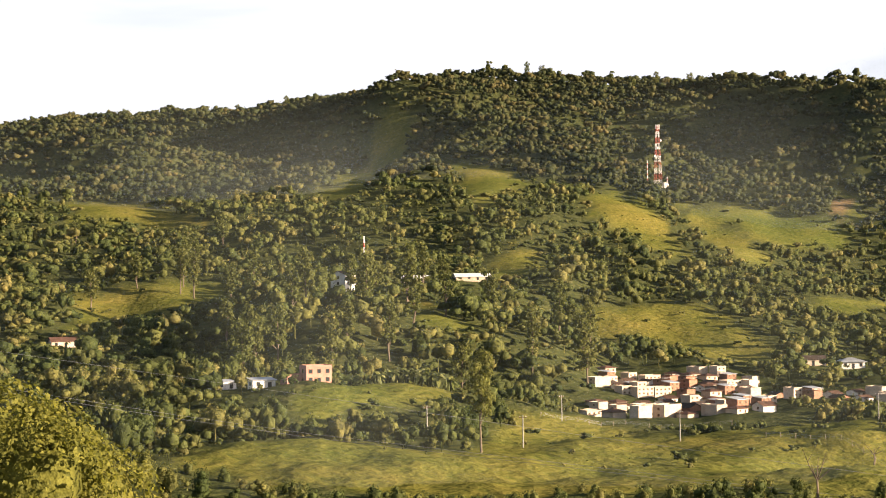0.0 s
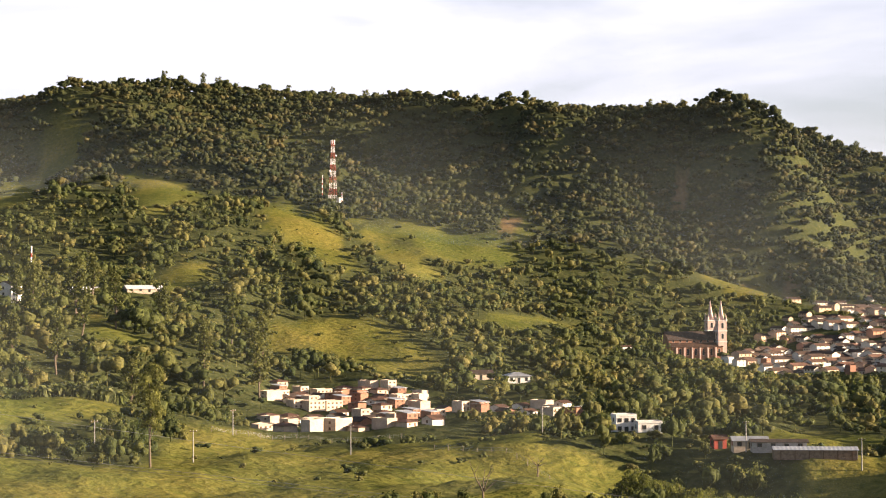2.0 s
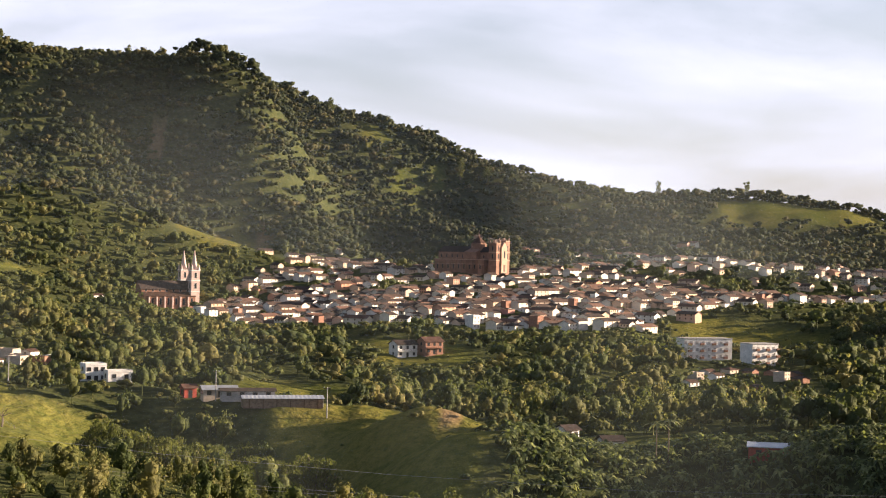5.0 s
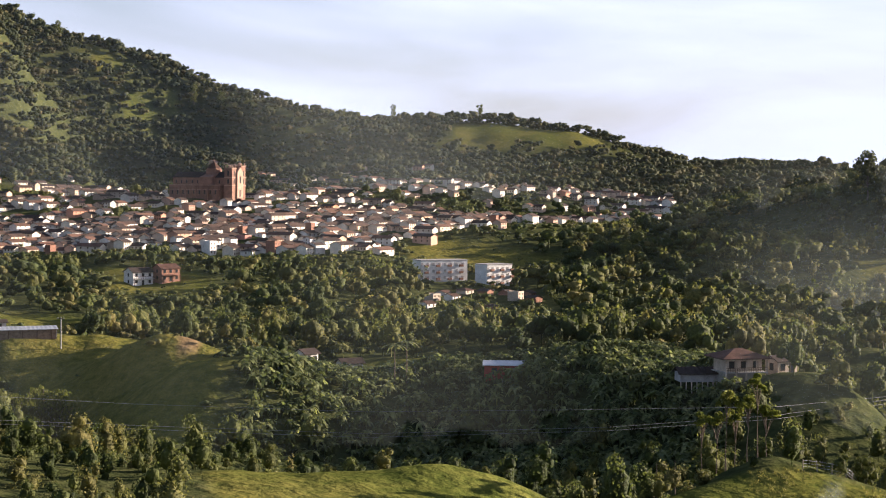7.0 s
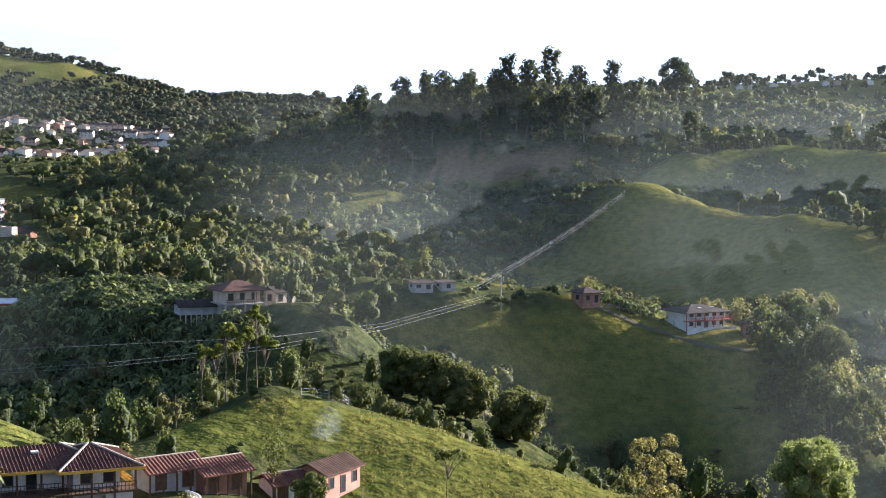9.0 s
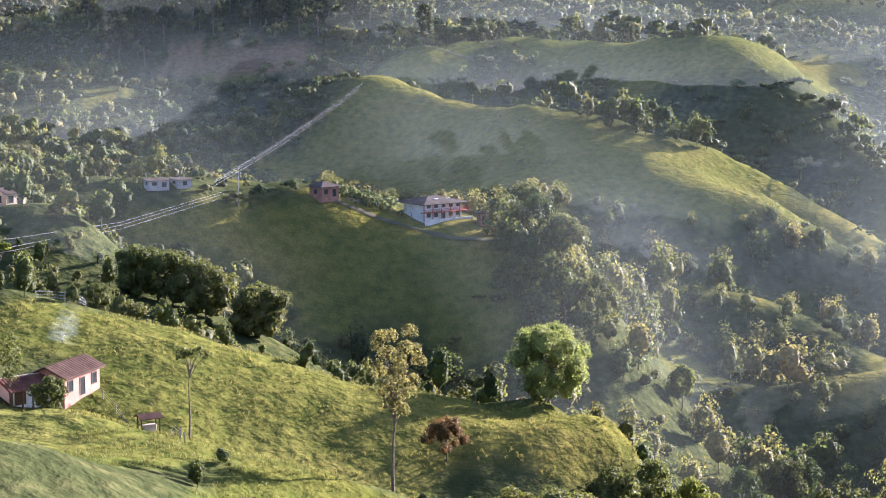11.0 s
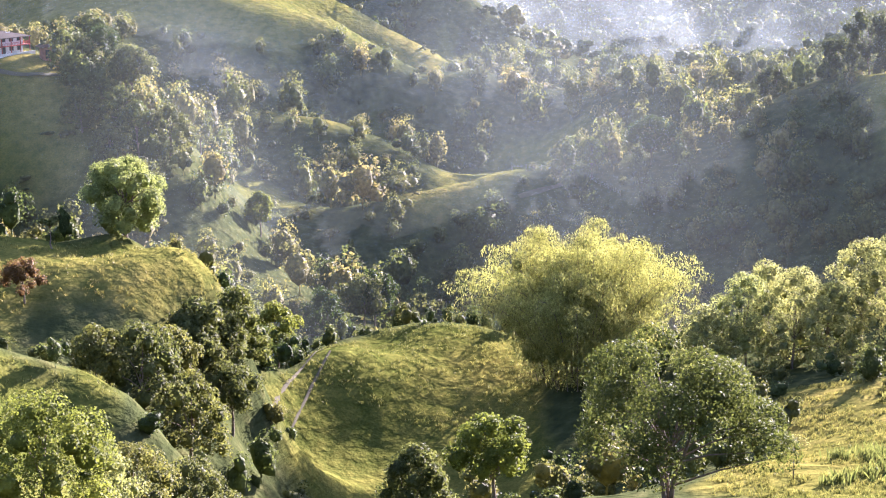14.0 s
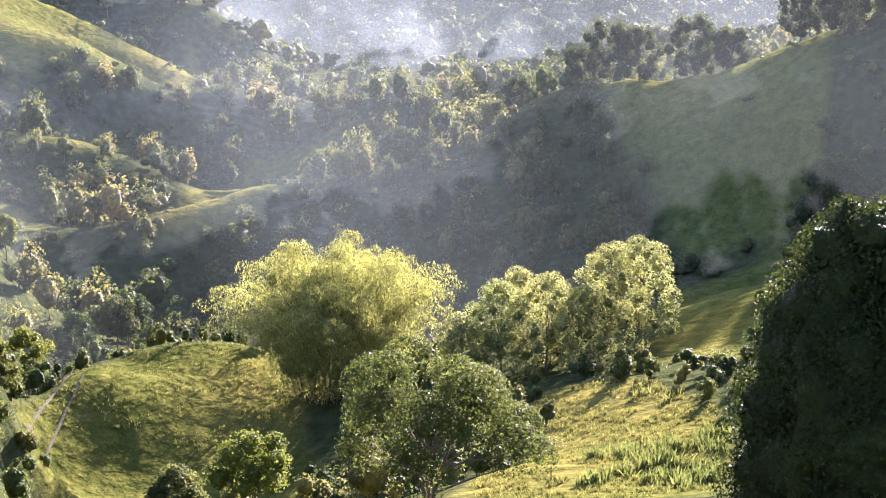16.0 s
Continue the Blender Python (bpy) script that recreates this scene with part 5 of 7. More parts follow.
def far_houses():
    """The farthest roofs of the town, joined: bodies in one mesh, roofs in another."""
    rng = random.Random(9)
    walls, roofs, shutters = bmesh.new(), bmesh.new(), bmesh.new()
    for far, b0, b1 in ((938, 25, 34.5), (988, 22, 35), (1015, 21, 36), (1048, 21, 38), (1082, 21, 39), (1115, 21, 40), (1152, 21, 41), (1194, 22, 42), (1240, 22, 43), (1286, 22, 44), (1310, 22.5, 44.5), (1360, 23.5, 44.6), (1415, 25, 44.5), (1475, 26, 43.8), (1540, 27.5, 43), (1610, 28.5, 37.5), (2180, 43.5, 48.5), (2240, 44, 50), (1600, 63, 68), (905, 28.5, 34.3), (921, 27.5, 34.8), (948, 25.5, 35), (975, 21.5, 36.5), (996, 20.5, 37), (1042, 20.2, 39), (1068, 20.3, 40), (1096, 20.4, 40.5), (1128, 21, 41), (1160, 21, 42), (1195, 21.5, 43), (1232, 22, 44), (966, 23, 35.5), (1007, 20.5, 37), (1030, 20.5, 38.5), (1056, 20.5, 39.5), (1340, 23, 44.5), (1388, 24.5, 44.5), (1445, 25.5, 44)):
        b = b0
        while b < b1:
            b += math.degrees(rng.uniform(7.5, 11) / far)
            if rng.random() > (0.8 if far < 1580 else 0.35):
                continue
            f = far + rng.uniform(-12, 12)
            x, y = f * math.sin(radians(b)), f * math.cos(radians(b))
            if any(math.hypot(x - kx, y - ky) < (kr if kr > 13 else 5.6) for kx, ky, kr in KEEP_OUT):
                continue
            z = float(ground_height(np.array([x]), np.array([y]))[0])
            w, d, h = rng.choice((6, 7, 8, 10, 12, 15)), rng.uniform(5.5, 7.5), rng.choice((2.1, 2.1, 2.3, 3.6, 4.0))
            m = pose(x, y, z, 0, 0, 24 + rng.choice((0, 0, 0, 90)) + rng.uniform(-8, 8))
            holes = bmesh.new()
            for sx in (-0.3, 0.0, 0.3):
                for sz in range(2 if h > 3 else 1):
                    for sy in (-1, 1):
                        box(sx * w - 0.4, sx * w + 0.4, sy * d / 2, sy * (d / 2 + 0.05), 0.5 + 1.9 * sz, 1.5 + 1.9 * sz, holes)
            for src, dst in ((gabled_wall(w, d, h, 1.4), walls), (gable_roof(w, d, h, 1.4, 0.6, 0.12), roofs), (holes, shutters)):
                src.transform(m)
                me = bpy.data.meshes.new("piece")
                src.to_mesh(me)
                src.free()
                dst.from_mesh(me)
                bpy.data.meshes.remove(me)
            KEEP_OUT.append((x, y, 8))
    root = tagged(new("far_town_houses"), "far white walled houses with brown roofs at the back of the town", "houses", kind="stuff")
    wall = paint("far_plaster", (0.76, 0.71, 0.63), 0.3, 0.06)
    tiles = paint("far_tiles", (0.085, 0.06, 0.048), 0.4, 0.3)
    vary_islands(wall, [(0, (1, 1, 1)), (0.5, (0.95, 0.9, 0.8)), (0.75, (0.9, 0.66, 0.5)), (0.9, (0.55, 0.5, 0.46)), (1, (0.8, 0.4, 0.26))])
    vary_islands(tiles, [(0, (0.6, 0.6, 0.62)), (0.6, (1.0, 0.95, 0.9)), (1, (1.9, 1.5, 1.3))])
    part("walls", walls, wall, root)
    part("roofs", roofs, tiles, root)
    part("shutters", shutters, WOOD, root)


far_houses()


# single houses and farms
def lower(ob, share, sink=0.0):
    """Flatten a building and sink it, to fit the camera's view."""
    ob.matrix_basis = pose(0, 0, -sink) @ ob.matrix_basis @ Matrix.Diagonal((1, 1, share, 1))
    return ob


PALESHEET = paint("pale_roof_sheet", (0.62, 0.62, 0.6), 0.2, 0.4, 0.5)
lower(put(house("pink two-storey house with a flat roof and parapet", 8, 6, 2, "flat", PINK, ROOFS[2], front=3), -4.3, 510, 20, 8), 0.85)
lower(put(house("low brown wing of the pink house", 7, 6, 1, "flat", PINK, ROOFS[2], front=2), -5.0, 511, 20, 7), 0.9)
lower(put(house("small white house with a zinc roof beside the pink house", 7, 5, 1, "shed", WHITE, ZINC, front=2), -6.1, 512, 18, 7), 0.8)
lower(put(house("low white shed with a grey sheet roof", 7, 5, 1, "shed", WHITE, ZINC, front=2), -7.4, 520, 30, 7), 0.7)
put(house("tall white house among the hilltop trees", 9, 9, 3, "gable", WHITE, ROOFS[1], front=2), -3.35, 860, 55, 11)
lower(put(house("long low building with a white sheet roof", 18, 9, 1, "gable", CREAM, PALESHEET, front=4, rise=2.6), 0.95, 880, 12, 14), 0.62, 0.3)
lower(put(house("low building with a pale roof on the wooded hill", 16, 8, 1, "gable", CREAM, PALESHEET, front=4, rise=2.4), -0.9, 882, 8, 10), 0.55, 0.3)
put(house("low red roofed cottage in the pasture", 12, 7, 1, "gable", CREAM, ROOFS[2], front=3), -12.5, 740, 10, 10)
lower(put(house("white flat-roofed house with a raised upper floor", 6, 6, 2, "flat", WHITE, ZINC, front=3), 16.9, 492, 15, 10), 0.8, 0.2)
lower(put(house("white one-storey wing with a flat roof", 7, 5, 1, "flat", WHITE, ZINC, front=2), 17.7, 488, 15, 9), 0.8, 0.2)
put(house("white lone house with a terrace", 10, 8, 2, "gable", WHITE, ROOFS[1], front=3, balcony=True), 27.1, 765, 30, 12)
put(house("brick house with an open upper floor", 9, 8, 2, "gable", BRICK, ROOFS[2], front=3, balcony=True), 28.0, 768, 30, 12)
put(house("white gabled house above the banana grove", 4, 4, 1, "gable", WHITE, ROOFS[1], front=2), 32.65, 410, 40, 7)
put(house("low white house with a grey roof", 5, 4, 1, "gable", WHITE, ROOFS[1], front=2), 34.1, 400, 25, 7)
put(house("red painted shed with a tin roof", 9, 4, 1, "shed", REDWOOD, ZINC, front=2, side=0), 39.3, 382, 0, 6)
put(house("small red gabled hut beside the barn", 3.5, 3.5, 1, "gable", REDWOOD, ROOFS[2], front=1, side=1), 20.0, 470, 20, 5)
lower(put(house("low cream farm cottage with a tin roof", 9, 5, 1, "gable", CREAM, ZINC, front=3), 21.0, 464, 10, 8), 0.75, 0.2)
put(house("blue roofed cottage on the pasture edge", 10, 8, 1, "hip", WHITE, ZINC, front=3), 13.35, 753, 15, 10)
put(house("low cottage beside the blue roofed one", 11, 6, 1, "gable", CREAM, ROOFS[1], front=3), 12.1, 752, 15, 10)


def barn():
    root = thing("barn", "long low barn with a grey sheet roof on the ridge", "barn")
    part("wall", box(-10.5, 10.5, -2.4, 2.4, -1.5, 2.0), paint("barn_boards", (0.2, 0.14, 0.1), 0.4, 1.2), root)
    part("roof", gable_roof(21, 4.8, 2.0, 0.8, 0.4, 0.08, 20), ZINC, root)
    part("gable_wall", box(10.5, 10.62, -2.3, 2.3, -1, 2.0), WHITE, root, "white end wall")
    for i in range(6):
        part("post", box(-9 + i * 3.6, -8.8 + i * 3.6, -2.75, -2.55, -1.5, 1.95), WOOD, root)
    return root


lower(put(barn(), 23.1, 452, 8, 13), 0.75, 0.4)
lower(put(house("low barn wing with a brown roof", 14, 5, 1, "gable", GREYW, ROOFS[1], front=4, rise=0.8), 21.95, 458, 8, 10), 0.65, 0.3)


def flats(label, w, n):
    """A block of white flats with dark loggias."""
    root = thing("apartment_block", label, "apartments", "blocks of flats")
    part("wall", box(-w / 2, w / 2, -5, 5, -2, 9.6), WHITE, root)
    part("roof", box(-w / 2 - 0.2, w / 2 + 0.2, -5.2, 5.2, 9.6, 9.95), CONCRETE, root)
    for s in range(3):
        for i in range(n):
            x = (i + 0.5) / n * w - w / 2
            win = opening(root, "window", x - 1.1, -5, 1.0 + s * 3.1, 1.3, 1.3, "f", CONCRETE, PANE, True)
            if i % 2 == 0:
                part("balcony", box(x + 0.2, x + 2.0, -6.0, -5.0, 0.5 + s * 3.1, 1.5 + s * 3.1), BRICK, root)
        for y in (-2.5, 2.5):
            opening(root, "window", w / 2, y, 1.0 + s * 3.1, 1.3, 1.3, "r", CONCRETE, PANE, True)
    return root


put(flats("white three-storey block of flats with brick balconies", 24, 8), 37.1, 806, 25, 17)
put(flats("pale shorter block of flats with dark windows", 14, 5), 38.9, 797, 35, 13)


def posts(root, xs, y, z0, z1, r=0.1, mat=None):
    for x in xs:
        part("post", box(x - r, x + r, y - r, y + r, z0, z1), mat or WOOD, root)


def rail(root, pts, height, mat, step=0.5, z=0.0):
    """A railing: two bars and its uprights along points."""
    bm = bmesh.new()
    for a, b in zip(pts[:-1], pts[1:]):
        a, b = Vector(a), Vector(b)
        n = max(1, int((b - a).length / step))
        for i in range(n + 1):
            p = a + (b - a) * i / n
            box(p.x - 0.03, p.x + 0.03, p.y - 0.03, p.y + 0.03, p.z, p.z + height, bm)
        for h in (height, height * 0.55):
            tube([a + Vector((0, 0, h)), b + Vector((0, 0, h))], [0.05, 0.05], 4, bm)
    return part("railing", bm, mat, root)


def big_farm():
    root = thing("farmhouse", "two-storey white farmhouse with red balconies and tiled hip roof", "house")
    w, d = 12.0, 9.0
    part("wall", box(-w / 2, w / 2, -d / 2, d / 2, -1.5, 5.0), WHITE, root)
    part("roof", hip_roof(w + 1.5, d + 1.5, 5.0, 2.1, 0.8), ROOFS[1], root)
    part("skylight", box(-1.5, -0.4, -3.0, -1.6, 6.15, 6.4), WHITE, root, "pale roof sheet")
    part("skylight", box(2.6, 3.8, -2.6, -1.4, 6.1, 6.4), WHITE, root, "pale roof sheet")
    part("floor_slab", box(-w / 2 - 1.4, w / 2 + 1.4, -d / 2 - 1.4, -d / 2, 2.4, 2.6), REDWOOD, root)
    rail(root, [(-w / 2 - 1.3, -d / 2 - 1.3, 2.6), (w / 2 + 1.3, -d / 2 - 1.3, 2.6)], 0.9, REDWOOD)
    rail(root, [(w / 2 + 1.3, -d / 2 - 1.3, 2.6), (w / 2 + 1.3, d / 2, 2.6)], 0.9, REDWOOD)
    part("floor_slab", box(w / 2, w / 2 + 1.4, -d / 2, d / 2, 2.4, 2.6), REDWOOD, root)
    posts(root, np.linspace(-w / 2 - 1.2, w / 2 + 1.2, 6), -d / 2 - 1.2, -1.2, 5.0, 0.09, REDWOOD)
    fill_face(root, 5, 2, w, -d / 2, "f", WOOD, PANE, True)
    fill_face(root, 3, 2, d, 0, "r", WOOD, PANE, False, w / 2)
    part("porch_wall", box(-w / 2 - 1.4, w / 2 + 2.2, -d / 2 - 2.0, -d / 2 - 1.8, -1.5, 0.5), WHITE, root)
    return root


lower(put(big_farm(), 62.4, 440, 38, 12), 0.8)
lower(put(house("brick guest house with a wide hipped roof", 5.5, 4.8, 1, "hip", BRICK, ROOFS[1], front=2, side=1, rise=1.5), 58.75, 430, 40, 6), 0.85)
put(house("small garden hut beside the farmhouse", 2.6, 2.2, 1, "hip", BRICK, ROOFS[0], front=1, side=0, rise=0.6), 64.1, 436, 20, 3)


def red_roof_house():
    root = thing("house", "two-storey house with red hip roof on tall stilts", "house")
    part("wall", box(-4, 4, -2.6, 3, 2.6, 5.2), CREAM, root)
    part("base_wall", box(-3.4, 3.4, -0.5, 3, -1.5, 2.6), CONCRETE, root)
    part("roof", hip_roof(9.5, 8, 5.2, 1.9, 0.7), ROOFS[2], root, "red hip roof")
    part("floor_slab", box(-4.6, 4.6, -4.2, 3, 2.4, 2.6), CONCRETE, root)
    posts(root, np.linspace(-4.4, 4.4, 5), -4.0, -1.8, 5.2, 0.13, CREAM)
    rail(root, [(-4.5, -4.1, 2.6), (4.5, -4.1, 2.6)], 0.9, WOOD)
    for x in (-2.6, 0, 2.6):
        opening(root, "window", x, -2.6, 3.3, 1.0, 1.3, "f", WOOD, PANE)
    return root


put(red_roof_house(), 47.05, 350, 25, 8)


def stilt_shed():
    root = thing("shed", "open shed with grey roof on tall pale posts", "shed")
    part("roof", gable_roof(8, 5, 3.4, 1.0, 0.5, 0.1, 10), ROOFS[1], root)
    part("wall", box(-4, 4, -2.2, 2.4, 1.6, 3.4), GREYW, root)
    posts(root, np.linspace(-3.9, 3.9, 8), -2.4, -2.0, 1.6, 0.1, CREAM)
    return root


put(stilt_shed(), 45.7, 352, 15, 7)
put(house("small cream house beside the red roofed house", 5, 4, 1, "gable", CREAM, ROOFS[1], front=2), 48.45, 356, 40, 5)
lower(put(house("patched shack with rusty tin roof", 5, 4, 1, "shed", GREYW, ROOFS[1], front=2), 53.2, 420, 20, 5), 0.55, 0.3)
lower(put(house("small grey hut with a tin roof", 4, 3.5, 1, "shed", GREYW, ROOFS[1], front=1), 54.0, 422, 35, 4), 0.5, 0.3)
put(house("lone low house in the dark woods", 9, 6, 1, "gable", GREYW, ZINC, front=3), 49.2, 905, 20, 10)


# the estate below: a large house with hip roofs, sheds, stable and pens
def estate_house():
    root = thing("estate_house", "large farmhouse with brown tiled hip roofs and yellow eaves", "house")
    tiles = paint("old_brown_tiles", (0.115, 0.055, 0.04), 0.45, 0.5, 0.85, bump=0.5)
    for x0, w, d, y0 in ((-1.6, 16.0, 8.5, 0), (5.2, 7.5, 9.5, -1.2)):
        wing = part("wing", box(x0 - w / 2 + 1.2, x0 + w / 2 - 1.2, y0 - d / 2 + 1.6, y0 + d / 2 - 0.4, -1.5, 4.9), WHITE, root, "white upper rooms with dark galleries")
        roof = part("roof", hip_roof(w, d, 4.9, 2.0, 0.9), tiles, root)
        roof.location = (x0, y0, 0)
        ribs = part("tiling", hip_slopes(w, d, 4.9, 2.0, 0.9, 0.42, 0.16), tiles, roof)
        ribs["kind"] = "stuff"
        W, D = w / 2 + 0.9, d / 2 + 0.9
        for a, b, c, e in ((-W - 0.05, W + 0.05, -D - 0.1, -D), (-W - 0.05, W + 0.05, D, D + 0.1), (-W - 0.1, -W, -D, D), (W, W + 0.1, -D, D)):
            part("fascia", box(x0 + a, x0 + b, y0 + c, y0 + e, 4.78, 5.1), YELLOW, root, "yellow painted eaves board")
        r = max(0.2, W - D)
        for sx in (-1, 1):
            for sy in (-1, 1):
                part("hip_cap", tube([(x0 + sx * W, y0 + sy * D, 5.12), (x0 + sx * r, y0, 6.95)], [0.14, 0.14], 5), CREAM, root, "pale mortared hip tiles")
    part("gallery_floor", box(-9.2, 9.2, -6.4, -1.8, 2.3, 2.5), WOOD, root)
    rail(root, [(-9.1, -4.6, 2.5), (1.4, -4.6, 2.5), (1.6, -6.3, 2.5), (9.1, -6.3, 2.5)], 0.95, WOOD, 0.4)
    rail(root, [(9.1, -6.3, 2.5), (9.1, 2.5, 2.5)], 0.95, YELLOW, 0.4)
    posts(root, (-9.0, -6.2, -3.4, -0.8, 1.5), -4.5, -1.0, 4.9, 0.1)
    posts(root, (1.7, 4.2, 6.7, 9.0), -6.2, -1.0, 4.9, 0.1)
    part("plinth", box(5.9, 8.9, -5.5, -3.2, -0.4, 0.9), BLUEW, root, "blue painted lower wall")
    part("porch_wall", box(5.9, 8.9, -5.48, -3.2, 0.9, 2.2), WHITE, root)
    for x in (-6.6, -4, -1.5, 4, 6.5):
        opening(root, "window" if x != -1.5 else "door", x, -2.65 if x < 3 else -4.35, 3.2 if x != -1.5 else 2.55, 1.0, 1.2 if x != -1.5 else 1.9, "f", WOOD, PANE)
    part("skylight", box(-1.3, -0.5, -1.9, -0.5, 6.35, 6.55), WHITE, root, "pale roof sheet")
    return root


put(estate_house(), 40.6, 190, 12, 14, 1.0)
yard = tagged(part("yard", box(-11, 9, -5.5, 3.5, -2.6, 0.12, bevel=0.1), CONCRETE, None), "grey concrete yard in front of the estate house", "pavement", kind="structure")
put(yard, 41.3, 181.5, 10, 0, 0.9)


def balustrade():
    """A curved white terrace railing on a low wall."""
    root = thing("balustrade", "curved white concrete railing round the estate terrace", "railing")
    pts = [Vector((7.5 * math.cos(a), 7.5 * math.sin(a) * 0.8, 0)) for a in np.linspace(-2.0, 0.75, 15)]
    wall, top = bmesh.new(), bmesh.new()
    for a, b in zip(pts[:-1], pts[1:]):
        tube([a + Vector((0, 0, -1.6)), a + Vector((0, 0, 0.05))], [0.2, 0.2], 4, wall)
        tube([a, b], [0.16, 0.16], 4, wall)
        tube([a + Vector((0, 0, 0.85)), b + Vector((0, 0, 0.85))], [0.11, 0.11], 5, top)
    part("base", wall, WHITE, root)
    part("handrail", top, WHITE, root)
    for a, b in zip(pts[:-1], pts[1:]):
        for u in (0.0, 0.33, 0.66):
            p = a + (b - a) * u
            part("baluster", tube([p, p + Vector((0, 0, 0.4)), p + Vector((0, 0, 0.85))], [0.06, 0.1, 0.06], 5), WHITE, root)
    return root


put(balustrade(), 43.5, 182, -8, 7, -1.3)


def roofed_shed(label, w, d, h, rise, wall_mat, turn_posts=True, ribs=16):
    root = thing("farm_shed", label, "shed", "sheds of the estate")
    tiles = paint("shed_tiles", (0.15, 0.07, 0.048), 0.45, 0.5, 0.85, bump=0.5)
    part("roof", gable_roof(w, d, h, rise, 0.5, 0.12, ribs), tiles, root)
    part("ridge_cap", tube([(-w / 2 - 0.5, 0, h + rise + 0.14), (w / 2 + 0.5, 0, h + rise + 0.14)], [0.12, 0.12], 6), CREAM, root)
    part("wall", gabled_wall(w * 0.94, d * 0.8, h, rise * 0.8), wall_mat, root)
    posts(root, np.linspace(-w / 2, w / 2, 5), -d / 2 - 0.1, -1.2, h, 0.09)
    for x in (-w / 4, w / 4):
        opening(root, "door", x, -d * 0.4, 0.05, 1.3, 1.9, "f", WOOD, WOOD)
    return root


put(roofed_shed("open shed with a brown tiled roof", 7, 5, 2.3, 1.1, GREYW), 44.7, 196, 30, 6)
put(roofed_shed("brick shed with a brown tiled roof beside the pen", 6.5, 5, 2.4, 1.2, BRICK), 46.35, 198, 35, 6)
put(roofed_shed("low stable with a red tiled lean-to roof", 5.5, 4.5, 2.0, 0.9, WHITE), 48.7, 203, 30, 5)
stable = house("pink plastered stable with a brown tiled roof", 8, 4.6, 1, "gable", PINK, ROOFS[0], front=3, side=1, ribs=16, rise=1.0)
put(stable, 50.1, 207, 58, 6)
shelter = thing("feeding_shelter", "small field shelter with a red roof", "shelter")
part("roof", gable_roof(2.2, 1.6, 1.5, 0.35, 0.2, 0.06), ROOFS[2], shelter)
part("trough", box(-0.8, 0.8, -0.3, 0.3, -0.3, 0.7, bevel=0.05), CREAM, shelter)
for sx in (-1, 1):
    for sy in (-0.6, 0.6):
        part("post", box(sx - 0.06, sx + 0.06, sy - 0.06, sy + 0.06, -0.4, 1.5), WOOD, shelter)
put(shelter, 52.8, 179, 20, 3)


# masts, poles and wires
RED = paint("mast_red", (0.36, 0.1, 0.07), 0.2, 0.5)
MASTW = paint("mast_white", (0.75, 0.72, 0.68), 0.15, 0.5)
CABLE = paint("cable_sheath", (0.3, 0.3, 0.29), 0.1, 1.0)
STEEL = paint("galvanised_steel", (0.45, 0.46, 0.47), 0.15, 1.0, 0.4, 0.8)


def lattice_mast():
    root = thing("radio_mast", "tall red and white lattice radio mast with dish aerials", "mast")
    top, base, h, n = 0.8, 2.6, 48.0, 10
    for k in range(n):
        z0, z1 = h * k / n, h * (k + 1) / n
        w0, w1 = base + (top - base) * k / n, base + (top - base) * (k + 1) / n
        bm = bmesh.new()
        c0 = [Vector((sx * w0, sy * w0, z0 - (1.5 if k == 0 else 0))) for sx, sy in ((-1, -1), (1, -1), (1, 1), (-1, 1))]
        c1 = [Vector((sx * w1, sy * w1, z1)) for sx, sy in ((-1, -1), (1, -1), (1, 1), (-1, 1))]
        for i in range(4):
            j = (i + 1) % 4
            tube([c0[i], c1[i]], [0.12, 0.12], 4, bm)
            for a, b in ((c0[i], c1[j]), (c0[j], c1[i]), (c1[i], c1[j])):
                tube([a, b], [0.055, 0.055], 4, bm)
        part("segment", bm, MASTW if k % 2 == 0 else RED, root, "white lattice section" if k % 2 == 0 else "red lattice section")
    for z, a, r in ((16, 0.5, 1.3), (24, 2.4, 1.1), (30, 4.0, 1.2), (36, 5.6, 0.9)):
        bm = bmesh.new()
        bmesh.ops.create_cone(bm, cap_ends=True, segments=14, radius1=r, radius2=r * 0.75, depth=0.6, matrix=pose(2.6 * math.cos(a), 2.6 * math.sin(a) - 0.5, z, 80, 0, math.degrees(a) + 90))
        part("dish", bm, MASTW, root, "white round dish aerial")
    for k in range(6):
        a = k * 1.05
        part("aerial", box(1.6 * math.cos(a) - 0.15, 1.6 * math.cos(a) + 0.15, 1.6 * math.sin(a) - 0.15, 1.6 * math.sin(a) + 0.15, 45, 48.5), MASTW, root)
    part("cabin", box(4.5, 8, -2, 2, -1.5, 3), WHITE, root)
    return root


put(lattice_mast(), 7.2, 1355, 20, 9)


def thin_mast(label, h, r):
    root = thing("aerial_mast", label, "mast")
    part("pole", tube([(0, 0, -1), (0, 0, h)], [r, r * 0.6], 6), MASTW, root)
    for k in range(4):
        part("band", tube([(0, 0, h * (0.2 + 0.2 * k)), (0, 0, h * (0.28 + 0.2 * k))], [r * 1.15, r * 1.1], 6), RED, root)
    part("aerial", tube([(0.4, 0, h - 4), (0.4, 0, h)], [0.12, 0.12], 5), MASTW, root)
    return root


put(thin_mast("slim white mast standing among hilltop trees", 27, 0.42), -2.65, 868, 0, 3)
put(thin_mast("short white mast beside the radio mast", 20, 0.35), 6.85, 1350, 0, 3)
put(thin_mast("thin white pole below the radio mast", 12, 0.3), 7.5, 1340, 0, 3)


